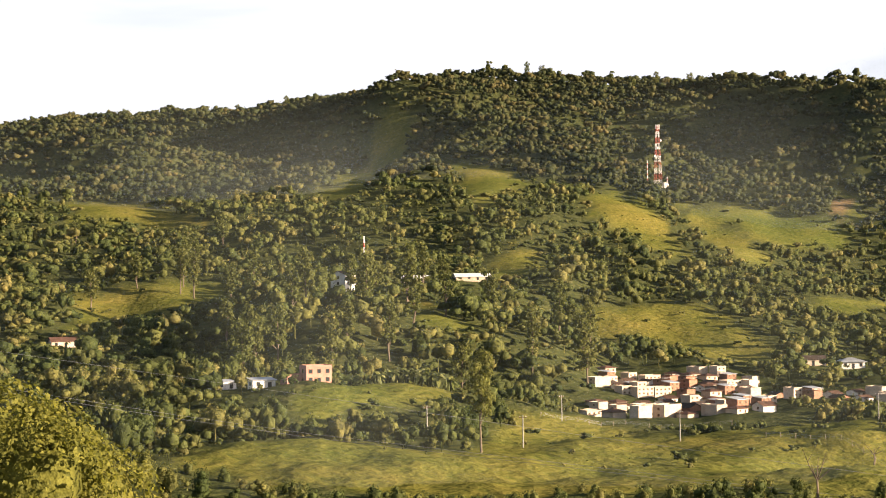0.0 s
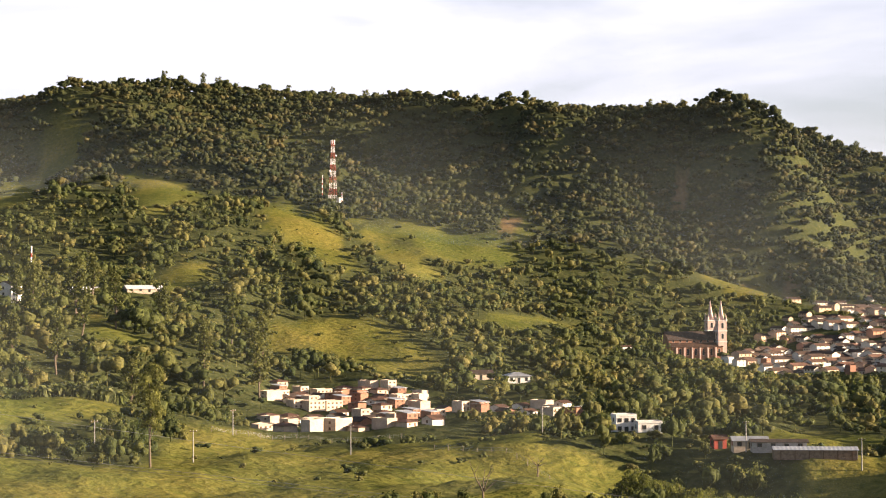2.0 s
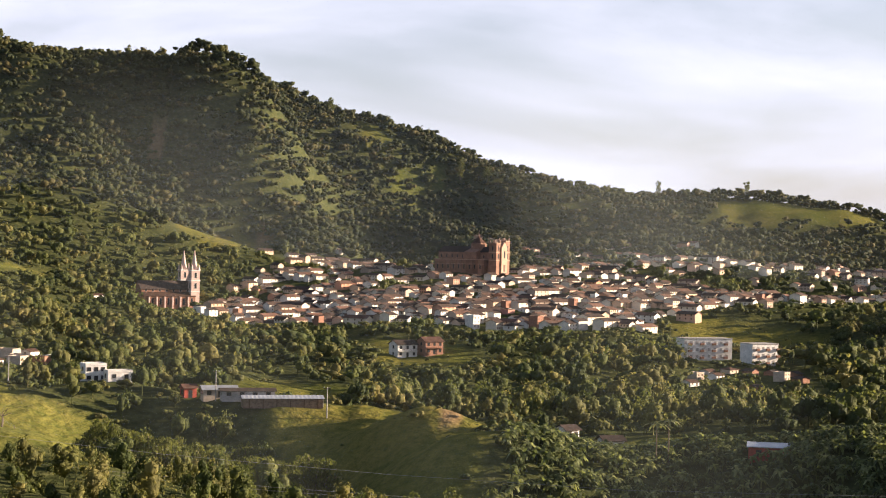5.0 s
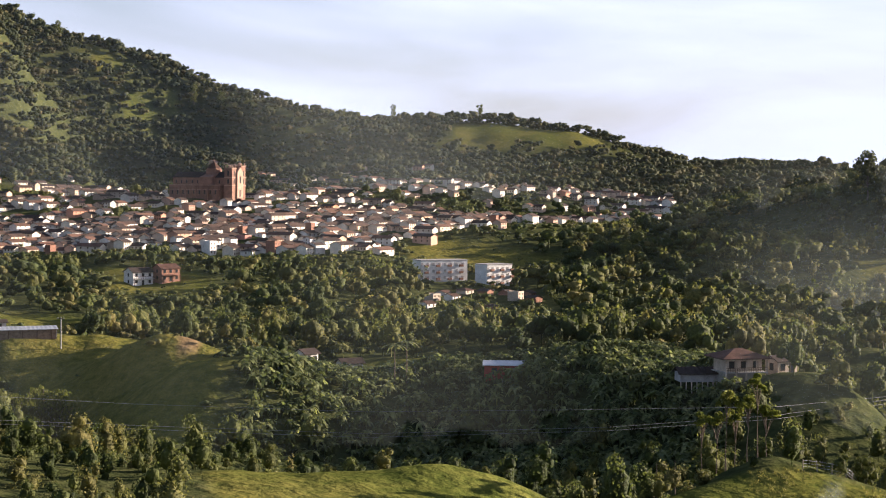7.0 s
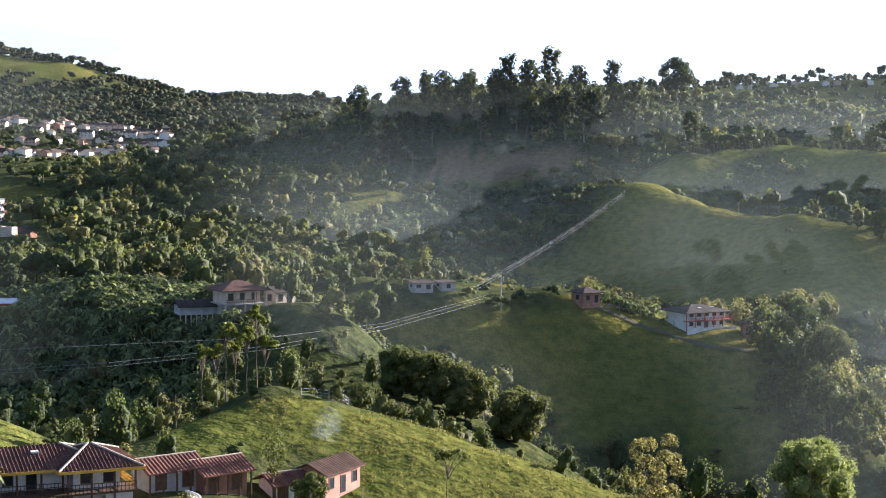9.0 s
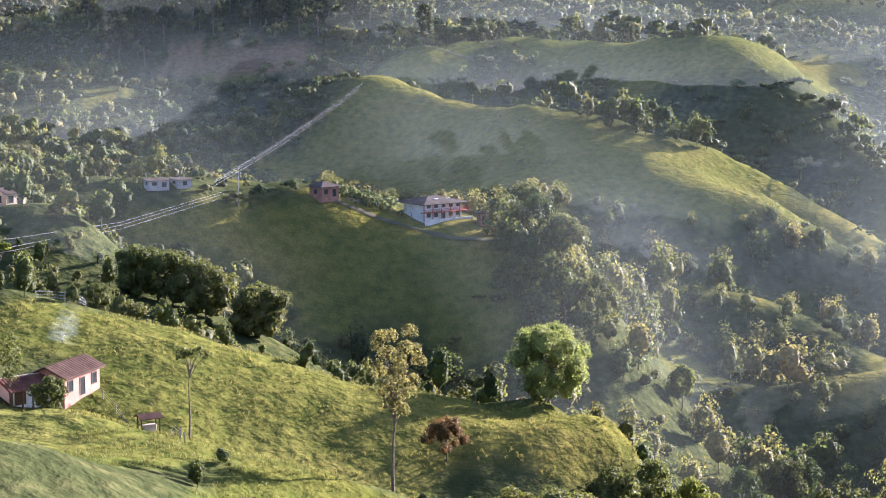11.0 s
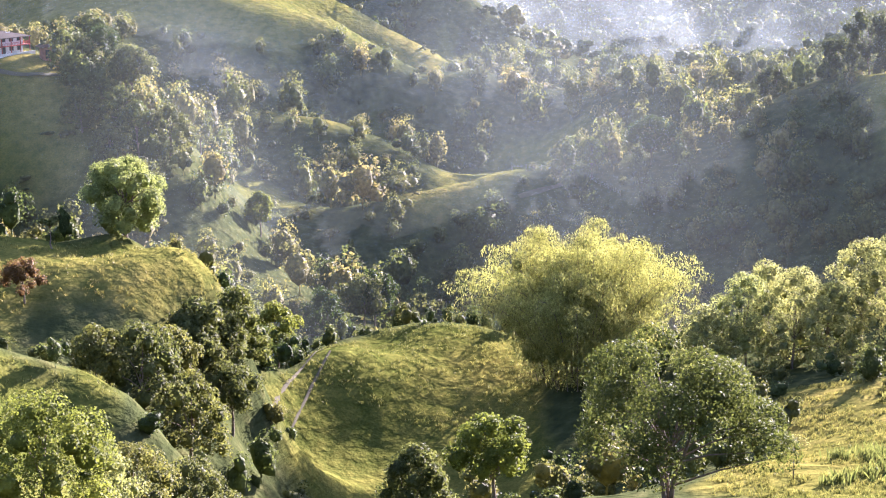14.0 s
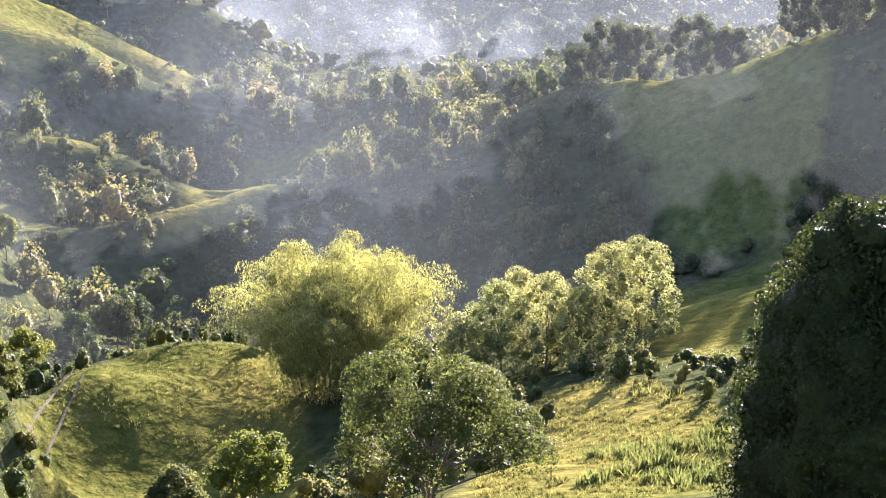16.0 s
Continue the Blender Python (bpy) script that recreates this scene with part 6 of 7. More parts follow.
def power_pole(h=8.0):
    root = thing("power_pole", "grey concrete power pole with a crossarm", "pole", "power poles")
    part("pole", tube([(0, 0, -1), (0, 0, h)], [0.17, 0.11], 6), CONCRETE, root)
    part("crossarm", box(-0.9, 0.9, -0.07, 0.07, h - 0.5, h - 0.35), WOOD, root)
    for x in (-0.75, 0, 0.75):
        part("insulator", tube([(x, 0, h - 0.35), (x, 0, h - 0.1)], [0.06, 0.05], 5), MASTW, root)
    return root


pole = put(power_pole(), -5.4, 440, 10)
for b, f, turn in ((-6.0, 442, 12), (-0.6, 442, 5), (3.9, 520, 30), (7.8, 455, 10), (14.2, 470, 8), (20.9, 460, 0), (55.9, 421, 40), (58.0, 560, 30), (24.6, 446, 8), (2.6, 430, 0)):
    copy_thing(pole, stand(b, f, turn))


def wire(name, label, group, pts, sag, radius):
    """A hanging cable from point to point."""
    line_pts = [Vector(pts[0])]
    for a, b in zip(pts[:-1], pts[1:]):
        a, b = Vector(a), Vector(b)
        line_pts += [a + (b - a) * i / 24 - Vector((0, 0, sag * 4 * (i / 24) * (1 - i / 24))) for i in range(1, 25)]
    bm = tube(line_pts, [radius] * len(line_pts), 4)
    me_ob = part(name, bm, CABLE, None)
    return tagged(me_ob, label, "cable", group)


def aloft(bearing, up, far):
    """A point in the air at a bearing and height angle."""
    b, u = radians(bearing), radians(up)
    return Vector((far * math.sin(b), far * math.cos(b), far * math.tan(u)))


# single trees
def lobes_for(style, h, w, rng):
    """Clumps of a crown, rows of x, y, z, radius, in metres, for a tree of that height and width."""
    r, out = w / 2, []
    n = {"round": 16, "spread": 22, "column": 60, "tall": 20, "flat": 9, "dome": 26, "full": 34, "high": 22}[style]
    for i in range(n):
        a = i * 2.4 + rng.uniform(-0.5, 0.5)
        t = (i + 0.5) / n
        if style == "round":
            z, q, s = h * (0.38 + 0.52 * t), r * math.sqrt(max(0.05, 1 - (2 * t - 0.9) ** 2)) * rng.uniform(0.45, 0.8), r * rng.uniform(0.26, 0.42)
        elif style == "dome":
            z, q, s = h * (0.12 + 0.76 * t), r * math.sqrt(max(0.04, 1 - (1.25 * t - 0.2) ** 2)) * rng.uniform(0.5, 0.82), r * rng.uniform(0.22, 0.34)
        elif style == "high":
            z, q, s = h * (0.46 + 0.47 * t), r * (0.95 - 0.6 * abs(t - 0.62)) * rng.uniform(0.3, 0.85), r * rng.uniform(0.2, 0.32)
        elif style == "full":
            z, q, s = h * (0.2 + 0.62 * t), r * math.sqrt(max(0.1, 1 - (1.7 * t - 0.85) ** 2)) * rng.uniform(0.35, 0.78), r * rng.uniform(0.24, 0.32)
        elif style == "spread":
            z, q, s = h * (0.42 + 0.46 * t) - 0.1 * h * rng.random(), r * (1 - 0.55 * t) * rng.uniform(0.35, 0.9), r * rng.uniform(0.16, 0.27)
        elif style == "column":
            z = h * (0.02 + 0.86 * t)
            wide = r * math.sqrt(max(0.04, 1 - ((t - 0.22) / 0.82) ** 2))
            s = wide * rng.uniform(0.42, 0.5)
            q = (wide - s) * rng.uniform(0.85, 1.05)
        elif style == "tall":
            z, q, s = h * (0.35 + 0.6 * t), r * (0.9 - 0.5 * abs(t - 0.4)) * rng.uniform(0.2, 0.8), r * rng.uniform(0.28, 0.42)
        else:
            z, q, s = h * rng.uniform(0.82, 0.94), r * rng.uniform(0.1, 0.8), r * rng.uniform(0.2, 0.32)
        out.append((q * math.cos(a), q * math.sin(a), z, s))
    return out


def tree(label, style, h, w, leaves, size, mat, seed, trunk=None, group="", name="tree", core=0.8, stems=1, limbs=6, bare=False):
    """A tree with tapered trunk, limbs to its clumps and a crown of single leaves."""
    rng = random.Random(seed)
    nr = np.random.RandomState(seed)
    root = thing(name, label, "tree", group)
    lobes = lobes_for(style, h, w, rng)
    tr = trunk or h * 0.02
    fork = h * (0.3 if style in ("round", "dome") else 0.42 if style != "flat" else 0.76)
    for k in range(stems):
        a = 2.1 * k
        lean = 0.0 if stems == 1 else w * 0.1
        pts = [(lean * math.cos(a) * t * t, lean * math.sin(a) * t * t, -1.0 + t * (h * (0.8 if style in ("tall", "column") else 0.66) + 1.0)) for t in (0, 0.2, 0.45, 0.7, 1)]
        pts = [(x + rng.uniform(-1, 1) * tr * 1.2, y + rng.uniform(-1, 1) * tr * 1.2, z) for x, y, z in pts]
        part("trunk", tube(pts, [tr * 1.35, tr, tr * 0.8, tr * 0.55, tr * 0.2], 7), BARK, root)
    for x, y, z, s in lobes[:limbs] if style == "tall" else lobes[::max(1, len(lobes) // max(1, limbs))]:
        z0 = min(fork, z * 0.75)
        part("limb", tube([(0, 0, z0), (x * 0.45, y * 0.45, z0 + (z - z0) * 0.62), (x, y, z)], [tr * 0.45, tr * 0.3, tr * 0.1], 5), BARK, root)
    if bare:
        for k in range(26):
            x, y, z, s = lobes[k % len(lobes)]
            d = Vector((rng.gauss(0, 1), rng.gauss(0, 1), rng.uniform(0.2, 1.2))).normalized() * s * 1.3
            part("twig", tube([(x, y, z), (x + d.x, y + d.y, z + d.z)], [tr * 0.12, tr * 0.04], 4), BARK, root)
    pieces = []
    if core:
        for x, y, z, s in lobes:
            v, q = blob(nr, 0, 4, 6)
            pieces.append((v * s * core * 0.8 + (x, y, z), q))
    if style == "column":
        v, q = blob(nr, 0.02, 14, 22)
        pieces.append((v * (w * 0.37, w * 0.37, h * 0.6) + (0, 0, h * 0.21), q))
    pieces.append(cards(nr, leaves, size, lobes))
    v, q = join(pieces)
    me = raw_mesh("crown", v, q, mat, True)
    me.attributes.new("tint", "FLOAT", "POINT").data.foreach_set("value", np.full(len(v), 0.5, np.float32))
    crown = new("crown", me)
    crown.parent = root
    return root


LEAF_DEEP = foliage("deep_green_leaves", [(0, (0.03, 0.05, 0.01)), (1, (0.055, 0.08, 0.016))], 0.3)
LEAF_PALE = foliage("pale_green_leaves", [(0, (0.25, 0.255, 0.125)), (1, (0.34, 0.335, 0.18))], 0.4)
LEAF_OLIVE = foliage("olive_leaves", [(0, (0.12, 0.13, 0.05)), (1, (0.18, 0.175, 0.065))], 0.38)
LEAF_BROAD = foliage("broad_green_leaves", [(0, (0.12, 0.13, 0.035)), (1, (0.18, 0.175, 0.05))], 0.45)
LEAF_DUSTY = foliage("dusty_olive_leaves", [(0, (0.15, 0.14, 0.07)), (1, (0.21, 0.19, 0.1))], 0.5)
LEAF_SLOPE = foliage("dull_green_leaves", [(0, (0.07, 0.085, 0.03)), (1, (0.115, 0.125, 0.042))], 0.4)
# darker copy of the bamboo leaf colour, with shade put into it
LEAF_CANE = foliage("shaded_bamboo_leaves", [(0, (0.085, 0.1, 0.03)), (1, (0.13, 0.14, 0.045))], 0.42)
LEAF_LIME = foliage("lime_leaves", [(0, (0.23, 0.255, 0.11)), (1, (0.3, 0.315, 0.155))], 0.45)
LEAF_CONE = foliage("evergreen_leaves", [(0, (0.034, 0.042, 0.014)), (1, (0.06, 0.07, 0.02))], 0.3)
LEAF_RUST = foliage("rusty_leaves", [(0, (0.15, 0.085, 0.05)), (1, (0.2, 0.12, 0.075))], 0.35)
LEAF_BAMBOO = foliage("bamboo_leaves", [(0, (0.29, 0.28, 0.115)), (1, (0.38, 0.355, 0.16))], 0.36)

put(tree("large leafy green tree close below the viewpoint", "dome", 20.8, 18, 46000, 0.115, LEAF_BROAD, 21, 0.35, core=0.9), -13.9, 62, 0, 7)
put(tree("dark dense conical evergreen close below the viewpoint", "column", 10.6, 7.4, 80000, 0.06, LEAF_CONE, 22, 0.25, core=0.93), 100.2, 40, 0, 6)
put(tree("broad open tree with several stems on the slope", "spread", 19, 25, 30000, 0.14, LEAF_SLOPE, 23, 0.26, core=0.25, stems=3, limbs=18), 85.1, 138, 0, 9, 3.0)
put(tree("bright round tree low on the slope", "round", 9, 8.5, 5000, 0.16, LEAF_LIGHT, 24, 0.2), 78.9, 148, 0, 5)
put(tree("bushy green tree at the foot of the slope", "dome", 7, 8, 4000, 0.16, LEAF_MID, 25, 0.2), 76.2, 152, 0, 5)
put(tree("broad yellow-green tree with bright crown", "full", 13.5, 13.5, 17000, 0.15, LEAF_LIME, 227, 0.28, limbs=10, core=0.85, stems=3), 66.4, 240, 0, 8, 1.2)
put(tree("tall thin tree with a loose olive crown", "high", 18.5, 7.5, 5200, 0.14, LEAF_DUSTY, 28, 0.17, core=0.35, limbs=9), 61.1, 176, 0, 3)
put(tree("tall spindly tree with sparse foliage", "flat", 10.5, 5, 700, 0.16, LEAF_MID, 29, 0.13, core=0, bare=True), 54.2, 178, 0, 3)
put(tree("slender tree beside the stable", "tall", 8.5, 3.6, 900, 0.16, LEAF_MID, 30, 0.13, core=0.3), 48.3, 200, 0, 2)
put(tree("dense young tree in front of the stable", "round", 6.2, 4.6, 2400, 0.15, LEAF_MID, 31, 0.13), 49.6, 192, 0, 3)
for k, (b, f, h, w) in enumerate(((52.6, 296, 11, 10), (53.7, 294, 11.5, 10), (54.8, 290, 11.5, 11), (56.5, 285, 11, 11))):
    put(tree("rounded dark green tree at the hill edge", "full", h, w * 1.12, 6500, 0.19, LEAF_MID, 40 + k, 0.22, "trees along the hill edge", core=0.95), b, f, 0, 6, 1.2)
for k, (b, f, h, w) in enumerate(((51.2, 247, 6, 5), (52.3, 244, 3.6, 5), (49.5, 250, 4, 2.6), (63.9, 226, 4, 3.5), (62.9, 206, 6.0, 7.5))):
    put(tree("small rusty leaved tree in a hollow" if k == 4 else "small tree on the pasture", "spread" if k == 4 else "round" if k != 3 else "flat", h, w, 4200 if k == 4 else 1800, 0.11, LEAF_RUST if k == 4 else LEAF_MID, 50 + k, 0.12, "small pasture trees"), b, f, 0, 3)
slim = tree("tall slender tree with a small leafy top", "flat", 15, 4.4, 900, 0.2, LEAF_LIGHT, 60, 0.13, "slender trees by the hill", core=0.25)
slim2 = tree("tall slender tree with a drooping top", "flat", 16, 3.8, 800, 0.2, LEAF_LIGHT, 61, 0.12, "slender trees by the hill", core=0.3)
put(slim, 46.4, 258, 0, 2)
put(slim2, 47.0, 262, 50, 2)
for k, (b, f) in enumerate(((46.7, 254), (47.4, 255), (47.7, 252), (48.0, 258), (45.9, 262))):
    copy_thing(slim if k % 2 else slim2, stand(b, f, 70 * k))
for b in (44.4, 45.0):
    snag = thing("dead_tree", "bare pale trunk without leaves", "tree", "dead trees")
    part("trunk", tube([(0, 0, -1), (0.2, 0.1, 5), (0.1, 0, 9)], [0.14, 0.1, 0.05]), BARK, snag)
    put(snag, b, 262)

# eucalyptus on the far hill, and tall trees over the near wood
gum = [tree("tall eucalyptus with clumped grey-green crown", "tall", h, w, 620, 0.9, LEAF_DARK, 70 + k, 0.45, "eucalyptus grove", "eucalyptus", core=0.75) for k, (h, w) in enumerate(((30, 17), (35, 18), (27, 15), (32, 15)))]
rng = random.Random(8)
for k in range(26):
    b = 51.2 + 8.9 * k / 25 + rng.uniform(-0.2, 0.2)
    m = stand(b, 985 + rng.uniform(-35, 35), rng.uniform(0, 360), 2)
    if k < 4:
        gum[k].matrix_basis = m
    else:
        copy_thing(gum[k % 4], m)
put(tree("massive dark tree on the far ridge", "round", 30, 25, 2500, 0.8, LEAF_DARK, 75, 0.6), 61.6, 1050, 0, 14)
put(tree("tall tree beside the field track", "tall", 21, 10, 1200, 0.5, LEAF_DARK, 76, 0.35), 62.1, 812, 0, 6)
put(tree("tall narrow tree on the front pasture", "tall", 24, 9, 4200, 0.28, LEAF_OLIVE, 77, 0.24, core=0.4), 1.2, 395, 0, 5)
giants = [tree("tall forest tree with ragged crown", "tall", h, w, 620, 0.66, LEAF_MID, 80 + k, 0.4, "tall forest trees", core=0.6) for k, (h, w) in enumerate(((26, 10), (22, 9), (29, 9), (24, 12)))]
for k in range(40):
    b, f = rng.uniform(-7.5, 5.0), rng.uniform(600, 850)
    if k >= 30:
        b, f = rng.uniform(-15, -7), rng.uniform(880, 1150)
    m = stand(b, f, rng.uniform(0, 360), 2)
    if k < 4:
        giants[k].matrix_basis = m
    else:
        copy_thing(giants[k % 4], m)

# trees on the near eastern skyline
dome = [tree("rounded tall tree on the hazy skyline", "full", h, w, 4600, 0.3, LEAF_DARK, 90 + k, 0.3, "skyline trees", core=0.75) for k, (h, w) in enumerate(((16, 13), (21, 15), (23, 18)))]
for k, (b, f) in enumerate(((90.2, 492), (92.2, 478), (94.0, 470), (95.2, 470), (97.4, 450), (98.8, 440), (88.2, 500), (100.5, 432), (91.2, 482), (86.6, 515))):
    m = stand(b, f, 40 * k, 3)
    if k < 3:
        dome[k].matrix_basis = m
    else:
        copy_thing(dome[k % 3], m)
put(tree("rounded backlit tree on the shaded slope", "round", 18, 15, 4200, 0.28, LEAF_MID, 95, 0.26), 98.8, 372, 0, 7)

# pale shrubs beside the bamboo
shrub = [tree("pale green leafy shrub tree beside the bamboo", "dome", h, w, 8500, 0.17, LEAF_PALE, 100 + k, 0.2, "pale shrub trees", core=0.45) for k, (h, w) in enumerate(((17, 14), (13, 13), (19, 15)))]
for k, (b, f) in enumerate(((87.6, 250), (86.3, 246), (91.4, 262), (89.2, 250), (90.3, 254), (92.4, 258), (88.3, 262))):
    m = stand(b, f, 55 * k, 0.5)
    KEEP_OUT.append((m.translation.x, m.translation.y, 6))
    if k < 3:
        shrub[k].matrix_basis = m
    else:
        copy_thing(shrub[k % 3], m)


def bamboo(label, h, w, culms, leaves, seed, mat, group="", leaf=0.3, plume=1.0):
    """A clump of arching bamboo: canes that bend outwards and end in drooping feathery plumes."""
    rng = random.Random(seed)
    nr = np.random.RandomState(seed)
    root = thing("bamboo_clump", label, "bamboo", group)
    stems = bmesh.new()
    lobes, cores = [], []
    base = (0, 0.3, 0.6, 0.8, 0.93, 1.0)
    for k in range(culms):
        a, out = k * 2.39996 + rng.uniform(-0.3, 0.3), math.sqrt((k + 0.5) / culms)
        r0, reach = out * w * 0.12, out * w * 0.43 * rng.uniform(0.82, 1.12)
        top = h * (1.0 - 0.42 * out ** 2.2) * rng.uniform(0.72, 1.06)
        pts = []
        for t in base:
            rad = r0 + (reach - r0) * t ** 1.8
            pts.append((rad * math.cos(a), rad * math.sin(a), top * (1.28 * t - 0.28 * t ** 5) - (1.0 if t == 0 else 0) - (0.12 * top * out if t == 1.0 else 0)))
        tube(pts, [0.09, 0.08, 0.06, 0.045, 0.03, 0.015], 4, stems)
        for t in np.linspace(0.1 if out > 0.7 else 0.35, 1.0, 13):
            i = max(j for j in range(5) if base[j] <= t)
            u = (t - base[i]) / (base[i + 1] - base[i])
            p = [pts[i][c] + (pts[i + 1][c] - pts[i][c]) * u for c in range(3)]
            fat = plume * w * 0.047 * (0.75 + 0.5 * math.sin(math.pi * t)) * (1.0 if t < 0.9 else 0.72) * rng.uniform(0.75, 1.2)
            lobes.append((p[0] + rng.uniform(-0.8, 0.8), p[1] + rng.uniform(-0.8, 0.8), p[2] - 0.35 * fat, fat))
            if t < 0.75:
                cores.append((p[0], p[1], p[2], fat))
    canes = part("cane_stand", stems, BARK, root)
    canes["kind"] = "stuff"
    v, q = cards(nr, leaves, leaf, lobes)
    v = v.reshape(-1, 4, 3)
    mid = v.mean(1, keepdims=True)
    v = (mid + (v - mid) * np.array([0.7, 0.7, 1.45])).reshape(-1, 3)
    pieces = [(v, q)]
    for x, y, z, r in cores[::9]:
        cv, cq = blob(nr, 0, 3, 5)
        pieces.append((cv * r * 0.55 + (x, y, z), cq))
    v, q = join(pieces)
    me = raw_mesh("foliage", v, q, mat)
    # inner filler clumps get the darkest tint, inner shade put into the colour
    tint = np.append(np.repeat(nr.uniform(0.3, 0.7, leaves), 4), np.zeros(len(v) - 4 * leaves))
    me.attributes.new("tint", "FLOAT", "POINT").data.foreach_set("value", tint.astype(np.float32))
    plumes = new("foliage", me)
    plumes.parent = root
    return root


put(bamboo("huge arching clump of yellow-green bamboo", 25.5, 55, 60, 165000, 5, LEAF_BAMBOO, "", 0.165, 0.86), 81.9, 262, 0, 17)
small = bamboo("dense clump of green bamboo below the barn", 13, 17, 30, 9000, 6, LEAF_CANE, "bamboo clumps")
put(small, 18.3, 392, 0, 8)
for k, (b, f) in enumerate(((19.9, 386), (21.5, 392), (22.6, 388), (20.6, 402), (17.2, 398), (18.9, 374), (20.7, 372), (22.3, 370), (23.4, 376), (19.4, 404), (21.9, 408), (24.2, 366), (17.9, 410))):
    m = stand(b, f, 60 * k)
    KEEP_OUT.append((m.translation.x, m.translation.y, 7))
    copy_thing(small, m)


# banana plants, and palms by the estate
def frond(p0, a, length, rise, droop, width, n=4):
    """One long leaf that rises and droops."""
    v, q = [], []
    side = np.array([-math.sin(a), math.cos(a), 0.0])
    for i in range(n + 1):
        t = i / n
        c = np.array(p0) + np.array([math.cos(a) * length * t * 0.85, math.sin(a) * length * t * 0.85, rise * t - droop * t * t])
        wd = width * math.sin(math.pi * min(0.97, 0.12 + 0.8 * t)) + 0.02
        v += [c - side * wd, c + side * wd]
        if i:
            k = 2 * i
            q.append((k - 2, k - 1, k + 1, k))
    return np.array(v), np.array(q)


def banana_kit(seed):
    rng, out = random.Random(seed), []
    for _ in range(6):
        pieces = []
        for i in range(9):
            pieces.append(frond((0, 0, 0.45), i * 2.4 + rng.uniform(-0.3, 0.3), rng.uniform(0.4, 0.62), rng.uniform(0.3, 0.75), rng.uniform(0.35, 0.75), 0.075))
        stem = np.array([(x * 0.045, y * 0.045, z) for z in (-0.1, 0.5) for x, y in ((1, 0), (-0.5, 0.87), (-0.5, -0.87))])
        pieces.append((stem, np.array([[0, 1, 4, 3], [1, 2, 5, 4], [2, 0, 3, 5]])))
        out.append(join(pieces))
    return out


def banana_grove(name, label, seed, count, b0, b1, f0, f1, low, high):
    rng = np.random.RandomState(seed)
    b, f = np.radians(rng.uniform(b0, b1, count)), rng.uniform(f0, f1, count)
    x, y = f * np.sin(b), f * np.cos(b)
    ok = np.ones(count, bool)
    for kx, ky, kr in KEEP_OUT:
        ok &= np.hypot(x - kx, y - ky) > kr * 0.8
    x, y = x[ok], y[ok]
    h = rng.uniform(low, high, len(x))
    grove(name, label, np.stack([x, y, ground_height(x, y) - 0.2, h, h], 1), banana_kit(seed), LEAF_BANANA, seed, "plants")


LEAF_BANANA = foliage("banana_leaves", [(0, (0.09, 0.11, 0.055)), (0.6, (0.17, 0.19, 0.1)), (1, (0.3, 0.31, 0.19))], 0.45)
banana_grove("banana_grove", "banana plants with long drooping leaves on the shaded slope", 31, 2300, 30.6, 47, 300, 396, 2.8, 4.8)
banana_grove("banana_patch", "banana plants beside the pink house", 32, 60, -3.4, 0.2, 535, 560, 5, 8)
banana_grove("garden_bananas", "banana plants along the farm ridge", 33, 70, 59.3, 61.6, 432, 442, 2.5, 4)
banana_grove("estate_bananas", "banana plants and palms beside the estate house", 34, 40, 36.0, 38.8, 176, 186, 2.2, 3.8)


def palm(label, h, seed):
    rng = random.Random(seed)
    root = thing("palm", label, "palm", "palms")
    part("trunk", tube([(0, 0, -1), (0.1, 0, h * 0.5), (0, 0.1, h)], [0.16, 0.12, 0.1]), BARK, root)
    for i in range(14):
        v, q = frond((0, 0, h), i * 2.4, h * 0.34 + 1, rng.uniform(0.5, 1.8), rng.uniform(1.2, 3.0), 0.28, 6)
        me = raw_mesh("frond", v, q, LEAF_BANANA)
        me.attributes.new("tint", "FLOAT", "POINT").data.foreach_set("value", np.full(len(v), rng.random(), np.float32))
        ob = new("frond", me)
        ob.parent = root
    return root


p1 = put(palm("small palm with drooping fronds", 4.5, 3), 38.9, 184, 0, 2)
for k, (b, f) in enumerate(((37.6, 186), (36.6, 184), (35.4, 188), (34.6, 192))):
    copy_thing(p1, stand(b, f, 50 * k))
p2 = put(palm("tall palm in the valley wood", 9, 4), 35.6, 378, 0, 2)
for k, (b, f) in enumerate(((36.0, 380), (51.3, 470), (52.0, 474), (51.7, 462))):
    copy_thing(p2, stand(b, f, 50 * k))

# leafy groups that stand out in the valley
for k, (b, f, h, w, m) in enumerate(((71.4, 300, 15, 10, LEAF_LIGHT), (68.6, 208, 9, 9, LEAF_MID), (68.6, 205, 7, 7, LEAF_MID), (74.8, 352, 13, 12, LEAF_DEEP), (74.4, 348, 12, 12, LEAF_MID), (69.6, 285, 13, 11, LEAF_MID), (77.8, 372, 12, 12, LEAF_DEEP), (69.0, 420, 13, 9, LEAF_MID), (70.9, 400, 11, 8, LEAF_LIGHT), (65.9, 420, 15, 13, LEAF_DEEP), (66.8, 412, 14, 12, LEAF_MID), (84.2, 455, 13, 14, LEAF_DEEP), (82.2, 448, 11, 9, LEAF_LIGHT))):
    put(tree("leafy valley tree with a rounded crown", "round", h, w, 3000, 0.26, m, 130 + k, 0.2, "valley trees"), b, f, 0, 4)

